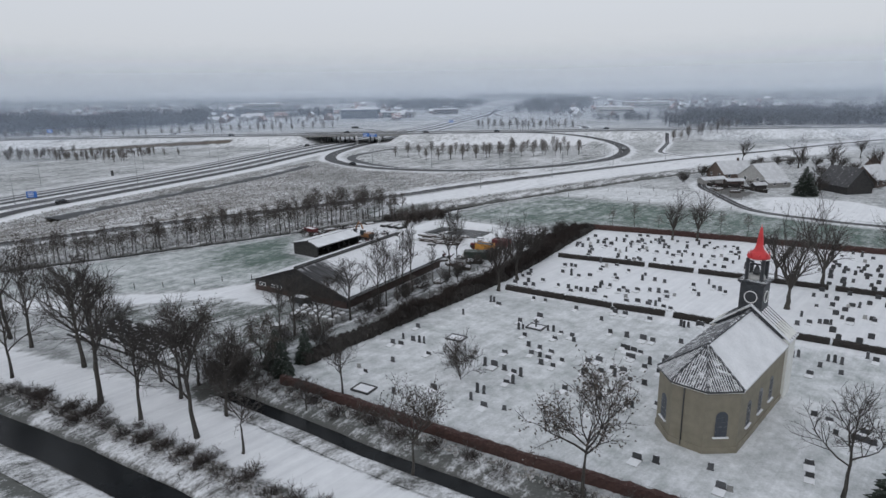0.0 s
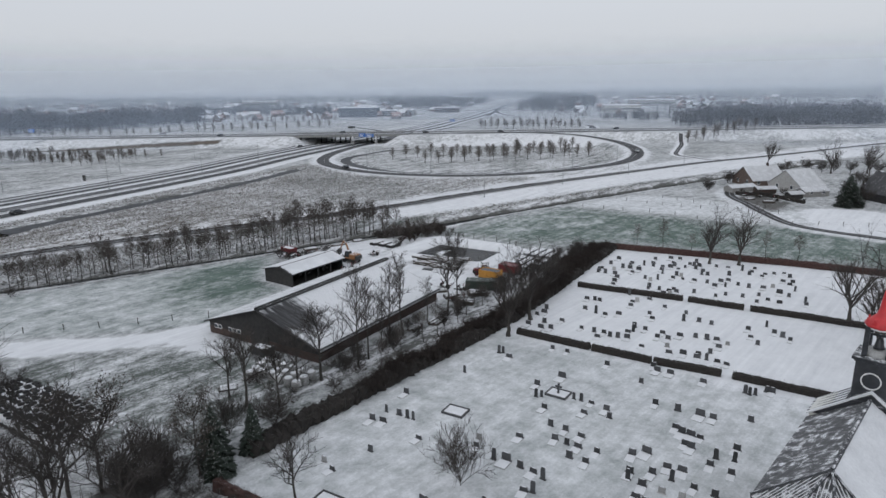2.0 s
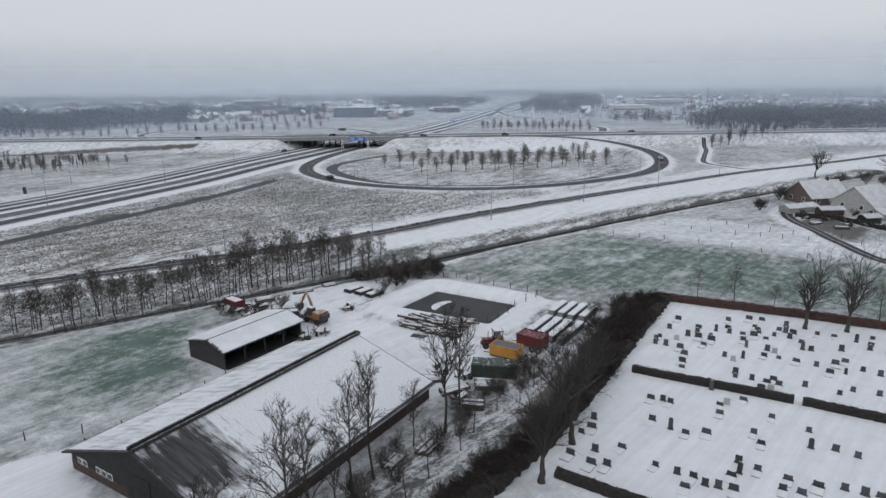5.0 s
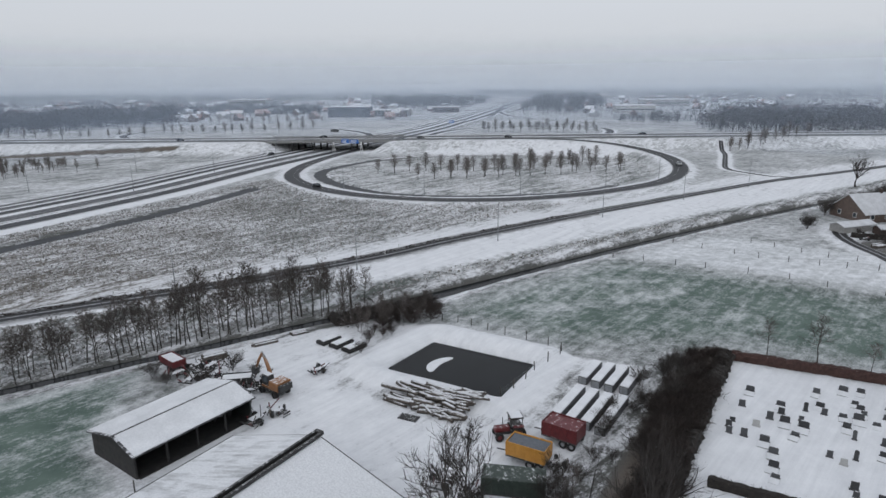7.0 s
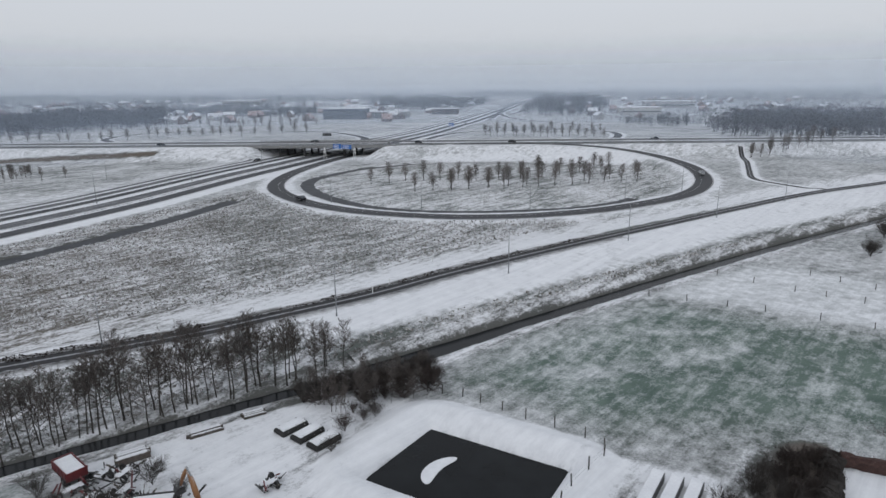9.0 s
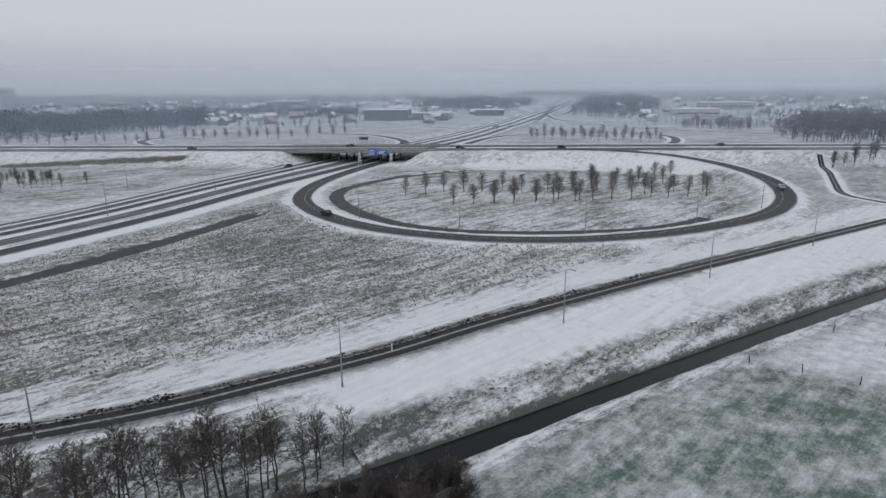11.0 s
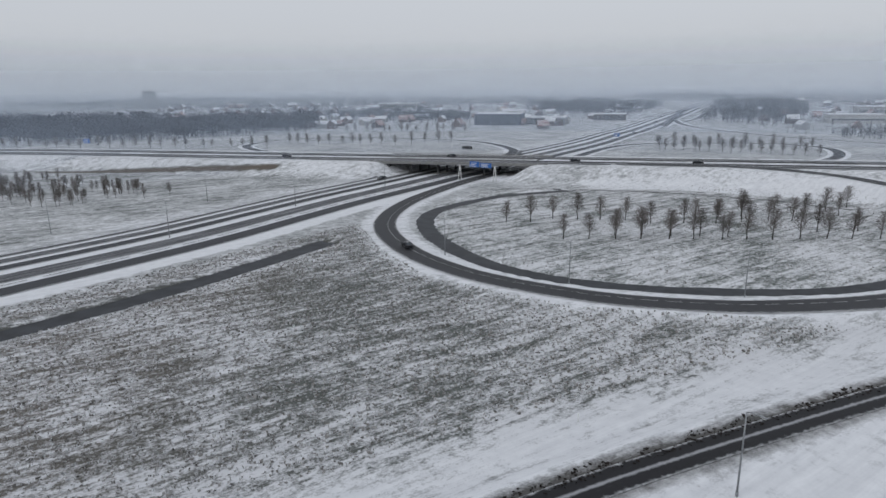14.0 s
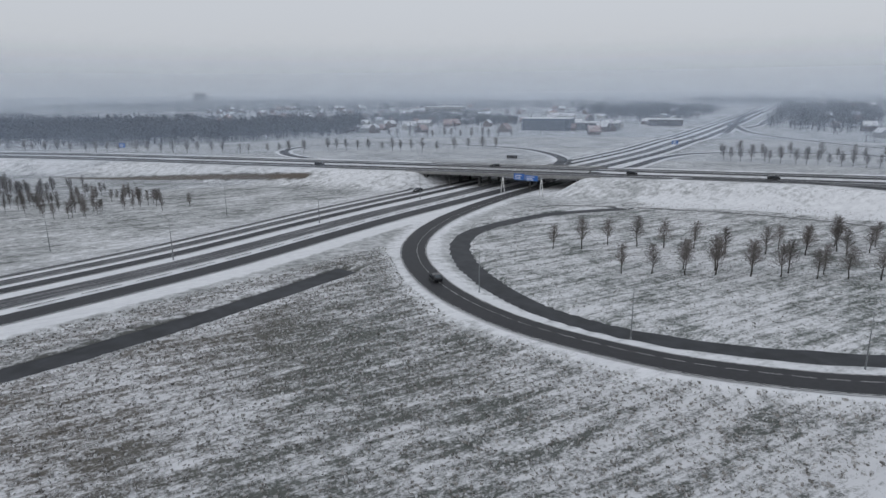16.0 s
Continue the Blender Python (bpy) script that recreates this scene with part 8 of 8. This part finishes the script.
# ---- farm, town and woods in the distance ----
def make_house(name, w, l, e, r, wall_mat, roof_mat, label, windows=True, category="house", chimney=True):
    h = thing(name, pose(0, 0, 0), label, category)
    gable = [(-w / 2, -0.3), (w / 2, -0.3), (w / 2, e), (0, r - 0.1), (-w / 2, e)]
    part("wall", prism("wall", gable, l, wall_mat), h, pose(0, -l / 2, 0))
    for s in (-1, 1):
        xe = s * (w / 2 + 0.4)
        ze = e - 0.4 * (r - e) / (w / 2)
        c = [Vector((xe, -l / 2 - 0.35, ze)), Vector((xe, l / 2 + 0.35, ze)), Vector((0, l / 2 + 0.35, r)), Vector((0, -l / 2 - 0.35, r))]
        part("roof", roof_slab("roof", c if s > 0 else c[::-1], 0.18, roof_mat), h)
    if windows:
        for s in (-1, 1):
            for k in range(max(2, int(l / 3.5))):
                y = -l / 2 + l * (k + 0.5) / max(2, int(l / 3.5))
                x = s * w / 2
                win = part("window", solid("window", [(min(x, x + s * 0.05), max(x, x + s * 0.05), y - 0.6, y + 0.6, 0.9, 2.2)], M_WHITE), h)
                x += s * 0.05
                part("pane", solid("pane", [(min(x, x + s * 0.02), max(x, x + s * 0.02), y - 0.5, y + 0.5, 1.0, 2.1)], M_PANE), win)
        for k in (-1, 1):
            win = part("window", solid("window", [(-0.6 + k * w * 0.22, 0.6 + k * w * 0.22, -l / 2 - 0.05, -l / 2 - 0.001, 0.9, 2.2)], M_WHITE), h)
            part("pane", solid("pane", [(-0.5 + k * w * 0.22, 0.5 + k * w * 0.22, -l / 2 - 0.07, -l / 2 - 0.051, 1.0, 2.1)], M_PANE), win)
    if chimney:
        part("chimney", solid("chimney", [(-0.35, 0.35, l * 0.2, l * 0.2 + 0.7, r - 0.8, r + 0.9)], M_BRICK, 0.02), h)
    return h


FARM = [
    (make_house("farmhouse", 12, 13, 2.6, 6.8, M_WALL_A, M_ROOF_SNOW, "brick farmhouse with a dark gable and snowed roof"), 115.5, 252.8, -80),
    (make_house("farm_barn", 13, 11, 2.4, 7.2, M_WALL_B, M_ROOF_SNOW, "pale-gabled farm barn with a broad snowed roof", category="barn", chimney=False), 122.0, 239.6, -68),
    (make_house("farm_shed", 4, 10, 1.9, 2.6, M_WALL_B, M_ROOF_SNOW, "long low whitewashed shed under snow", windows=False, category="shed", chimney=False), 102, 238, -72),
    (make_house("farm_shed", 3, 6.4, 1.8, 2.4, M_BRICK, M_ROOF_SNOW, "low red-brown shed with a snowed roof", windows=False, category="shed", chimney=False), 108.6, 234, -88),
    (make_house("farm_shed", 5, 9, 2.0, 3.0, M_WALL_B, M_ROOF_SNOW, "low white outbuilding with a snowed roof", category="shed", chimney=False), 121, 228, -78),
    (make_house("farm_shed", 3, 4.4, 1.9, 2.5, M_TIMBER_DARK, M_ROOF_SNOW, "small dark wooden shed under snow", windows=False, category="shed", chimney=False), 112.5, 223, -80),
    (make_house("farmhouse", 10, 14, 3.0, 7.5, M_WALL_A, M_ROOF_SNOW, "brick house with a wide snowed roof"), 157, 229, -62),
    (make_house("farmhouse", 9, 13, 3.0, 7.5, M_WALL_A, M_ROOF_SNOW, "brick house with a snowed roof among trees"), 185, 262, 100),
    (make_house("farm_barn", 10, 13, 3.0, 8.6, M_TIMBER_DARK, M_SHEET_DARK, "tall dark barn with a steep slate-blue roof", windows=False, category="barn", chimney=False), 138.5, 215.5, 12),
]
for ob, x, y, t in FARM:
    ob.matrix_basis = pose(x, y, ground_z(x, y), 0, 0, t)

for x, y in ((103, 226), (107, 224.5), (109, 219), (104.5, 219), (99, 228), (113, 218.5)):
    scrap_heap(x, y, 2.6, 1.6, 1.0, 7, "rusty farm implement half buried in snow")
for x, y, t in ((98, 222, 20), (101, 216, -10), (110, 226, 0), (128, 222, 10)):
    snow_heap(x, y, t, 3.6, 1.6, 0.7, "low stack of boards and scrap under snow")
hedge((97.5, 231), (106, 227.5), 1.0, 1.1, M_HEDGE_DARK, "ragged dark garden hedge at the farm", 0.25, 81)
hedge((106, 227.5), (111, 214), 0.9, 1.0, M_HEDGE_DARK, "ragged dark garden hedge at the farm", 0.25, 82)

trng = random.Random(21)
HOUSES = [
    make_house("town_house", 8, 11, 5.2, 9.0, M_WALL_A, M_ROOF_WHITE, "brick town house with a snowed roof", windows=False),
    make_house("town_house", 8, 18, 5.2, 8.8, M_WALL_B, M_ROOF_WHITE, "pale terrace with a snowed roof", windows=False),
    make_house("town_house", 9, 10, 3.4, 8.0, M_WALL_A, M_ROOF_RED, "brick house with a reddish snow-dusted roof", windows=False),
]
for k in range(325):
    y = 740 + 1100 * trng.random() ** 1.3
    x = trng.uniform(-0.85, 0.62) * y * 0.85
    off = x - float(motorway_x(y))
    if abs(off) < 75 or (x > 60 and y < 760):
        continue
    plant(trng.choice(HOUSES), x, y, trng.uniform(0.7, 1.0), trng.choice((0, 90)) + trng.uniform(-20, 20), z=0.0)
for p in HOUSES:
    settle(p)


def make_hall(name, x, y, turn, w, l, h, mat_wall, label, bands=0):
    b = thing(name, pose(x, y, 0, 0, 0, turn), label, "building")
    part("wall", solid("wall", [(-w / 2, w / 2, -l / 2, l / 2, -0.3, h)], mat_wall, 0.05), b)
    part("roof", solid("roof", [(-w / 2 - 0.3, w / 2 + 0.3, -l / 2 - 0.3, l / 2 + 0.3, h + 0.002, h + 0.5)], M_SNOW, 0.1), b)
    for k in range(bands):
        z = h * (k + 0.6) / (bands + 0.4)
        win = part("window_band", solid("window_band", [(-w / 2 + 1, w / 2 - 1, -l / 2 - 0.08, -l / 2 - 0.01, z - 0.7, z + 0.7)], M_PANE), b)
        part("window_frame", solid("window_frame", [(x0, x0 + 0.25, -l / 2 - 0.14, -l / 2 - 0.082, z - 0.7, z + 0.7) for x0 in np.arange(-w / 2 + 1, w / 2 - 1, 4.0)], M_WHITE), win)
    return b


M_BLUEGREY = surface("blue_grey_cladding", (0.030, 0.040, 0.060), (0.055, 0.070, 0.095), 0.3, 0.6, 0.05, spread=0)
make_hall("office_hall", -104, 812, -4, 46, 26, 11, M_BLUEGREY, "large blue-grey hall beyond the crossing", 2)
make_hall("office_hall", -58, 822, -4, 40, 22, 7, M_WALL_B, "low pale hall with stacked floors", 3)
make_hall("office_hall", 4, 905, -4, 34, 20, 6.5, M_WALL_A, "reddish brick hall with a snowed roof", 2)
make_hall("office_hall", -330, 1180, 6, 60, 30, 12, M_WALL_B, "pale flat-roofed hall in the town", 2)
make_hall("tower_block", -952, 1360, 30, 26, 16, 36, M_WALL_B, "tall pale tower block fading in the haze", 6)
make_hall("office_hall", 330, 1050, -8, 70, 30, 9, M_WALL_B, "long pale hall with a snowed roof", 1)
make_hall("office_hall", 230, 860, -4, 46, 24, 8, M_WALL_B, "pale hall behind the wood", 1)


def build_wood(name, poly, count, height, label, seed):
    """A distant leafless wood: trunks and fans of twigs, too many to count."""
    rng = random.Random(seed)
    p = np.array(poly, float)
    lo, hi = p.min(0), p.max(0)
    V, F = [], []
    made = 0
    while made < count:
        k = 400
        xs, ys = np.array([rng.uniform(lo[0], hi[0]) for i in range(k)]), np.array([rng.uniform(lo[1], hi[1]) for i in range(k)])
        ok = inside(xs, ys, poly) > 0
        for x, y in zip(xs[ok], ys[ok]):
            h = height * rng.uniform(0.62, 1.15) * (0.92 + 0.42 * noise.noise((x * 0.016, y * 0.016, 3)) + 0.2 * noise.noise((x * 0.06, y * 0.06, 9)))
            b = len(V)
            V += [(x - 0.22, y, 0), (x + 0.22, y, 0), (x, y, h * 0.8)]
            F.append((b, b + 1, b + 2))
            # an open crown of twig fans, widest above its middle
            for j in range(18):
                w, u, g = rng.uniform(0, 6.283), rng.uniform(-0.95, 1), rng.uniform(0.35, 1) ** 0.5
                ring = math.sqrt(max(0.05, 1 - u * u)) * g * 0.27 * h
                c = Vector((x + math.cos(w) * ring, y + math.sin(w) * ring, h * (0.60 + 0.36 * u)))
                a = Vector((rng.gauss(0, 1), rng.gauss(0, 1), rng.gauss(0.4, 0.8))).normalized() * h * rng.uniform(0.05, 0.10)
                e = a.orthogonal().normalized() * h * rng.uniform(0.02, 0.05)
                b = len(V)
                V += [c - a, c + e, c + a, c - e]
                F.append((b, b + 1, b + 2, b + 3))
            made += 1
            if made >= count:
                break
    ob = new(name, mesh_of(name, V, F, M_WOODLAND))
    return tagged(ob, label, "wood", kind="stuff")


# leafless twigs, with a little blue distance haze mixed into their colour
M_WOODLAND = surface("leafless_wood", (0.024, 0.026, 0.030), (0.052, 0.054, 0.058), 0.05, 0.9, 0, use_world=True, spread=0)
build_wood("far_wood", [(-560, 545), (-380, 560), (-316, 606), (-262, 725), (-300, 800), (-700, 720)], 3300, 15.5, "dark leafless wood beyond the fields", 1)
build_wood("far_wood", [(194, 548), (250, 512), (300, 480), (480, 420), (700, 480), (520, 680), (330, 760), (215, 640)], 3000, 15, "dark leafless wood beyond the fields", 2)
build_wood("far_wood", [(92, 860), (150, 800), (190, 880), (270, 1150), (340, 1500), (225, 1560), (150, 1180)], 900, 15, "leafless wood beside the far motorway", 3)
build_wood("far_wood", [(-60, 1010), (30, 1000), (100, 1380), (-20, 1500), (-140, 1300)], 1000, 14, "leafless trees in the hazy town", 4)
build_wood("far_wood", [(-360, 900), (-150, 860), (-160, 960), (-350, 1010)], 600, 12, "leafless trees in the hazy town", 5)
build_wood("far_wood", [(-1500, 1250), (-500, 1100), (-100, 1500), (160, 1900), (-1500, 2200)], 2600, 15, "hazy treetops of the far town", 6)
build_wood("far_wood", [(330, 1250), (700, 900), (1600, 1000), (1800, 2000), (400, 2100)], 2400, 16, "hazy woods on the horizon", 7)
build_wood("far_wood", [(-1700, 500), (-720, 560), (-760, 900), (-1700, 1100)], 1500, 15, "hazy woods on the horizon", 8)
build_wood("far_wood", [(560, 250), (1300, 120), (1500, 700), (760, 560)], 1400, 15, "hazy woods on the horizon", 9)


build_wood("far_wood", [(110, 1650), (260, 1640), (420, 1900), (300, 2300), (60, 2300)], 700, 15, "hazy trees where the motorway vanishes", 13)
build_wood("far_wood", [(160, 665), (200, 640), (240, 690), (215, 740), (165, 720)], 160, 9, "low leafless copse beside the exit road", 14)
build_wood("town_trees", [(-900, 720), (-330, 700), (-140, 760), (-70, 700), (20, 900), (120, 1500), (-1300, 1500)], 1700, 7.5, "leafless trees between the town's houses", 10)
build_wood("town_trees", [(110, 700), (330, 700), (1000, 760), (900, 1500), (250, 1500)], 1300, 8, "leafless trees and hedgerows in the haze", 11)
build_wood("town_trees", [(-900, 470), (-560, 480), (-420, 500), (-560, 540), (-900, 600)], 300, 6, "scattered leafless trees beyond the fields", 12)


# ---- distance haze: rings of upright see-through sheets added round the place ----
def build_haze_ring(radius, amount, top, tint, cx=0.0, cy=230.0, sides=96):
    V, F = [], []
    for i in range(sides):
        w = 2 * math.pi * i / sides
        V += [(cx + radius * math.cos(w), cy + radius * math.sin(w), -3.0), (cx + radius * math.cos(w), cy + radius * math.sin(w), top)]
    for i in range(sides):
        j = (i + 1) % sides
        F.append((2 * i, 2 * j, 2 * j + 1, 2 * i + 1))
    ob = new("mist", mesh_of("mist", V, F, haze_sheet_material("haze_sheet", amount, top, tint), True))
    return tagged(ob, "upright see-through sheet adding haze over the far land", "mist", kind="structure")


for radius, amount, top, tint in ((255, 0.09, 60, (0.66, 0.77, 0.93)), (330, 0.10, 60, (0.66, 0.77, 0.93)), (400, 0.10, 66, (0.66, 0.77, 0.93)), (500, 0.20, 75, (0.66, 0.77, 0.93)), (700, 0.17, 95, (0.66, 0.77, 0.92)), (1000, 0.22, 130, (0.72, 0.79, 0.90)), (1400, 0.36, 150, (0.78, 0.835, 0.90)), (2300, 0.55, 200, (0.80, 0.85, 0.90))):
    build_haze_ring(radius, amount, top, tint)
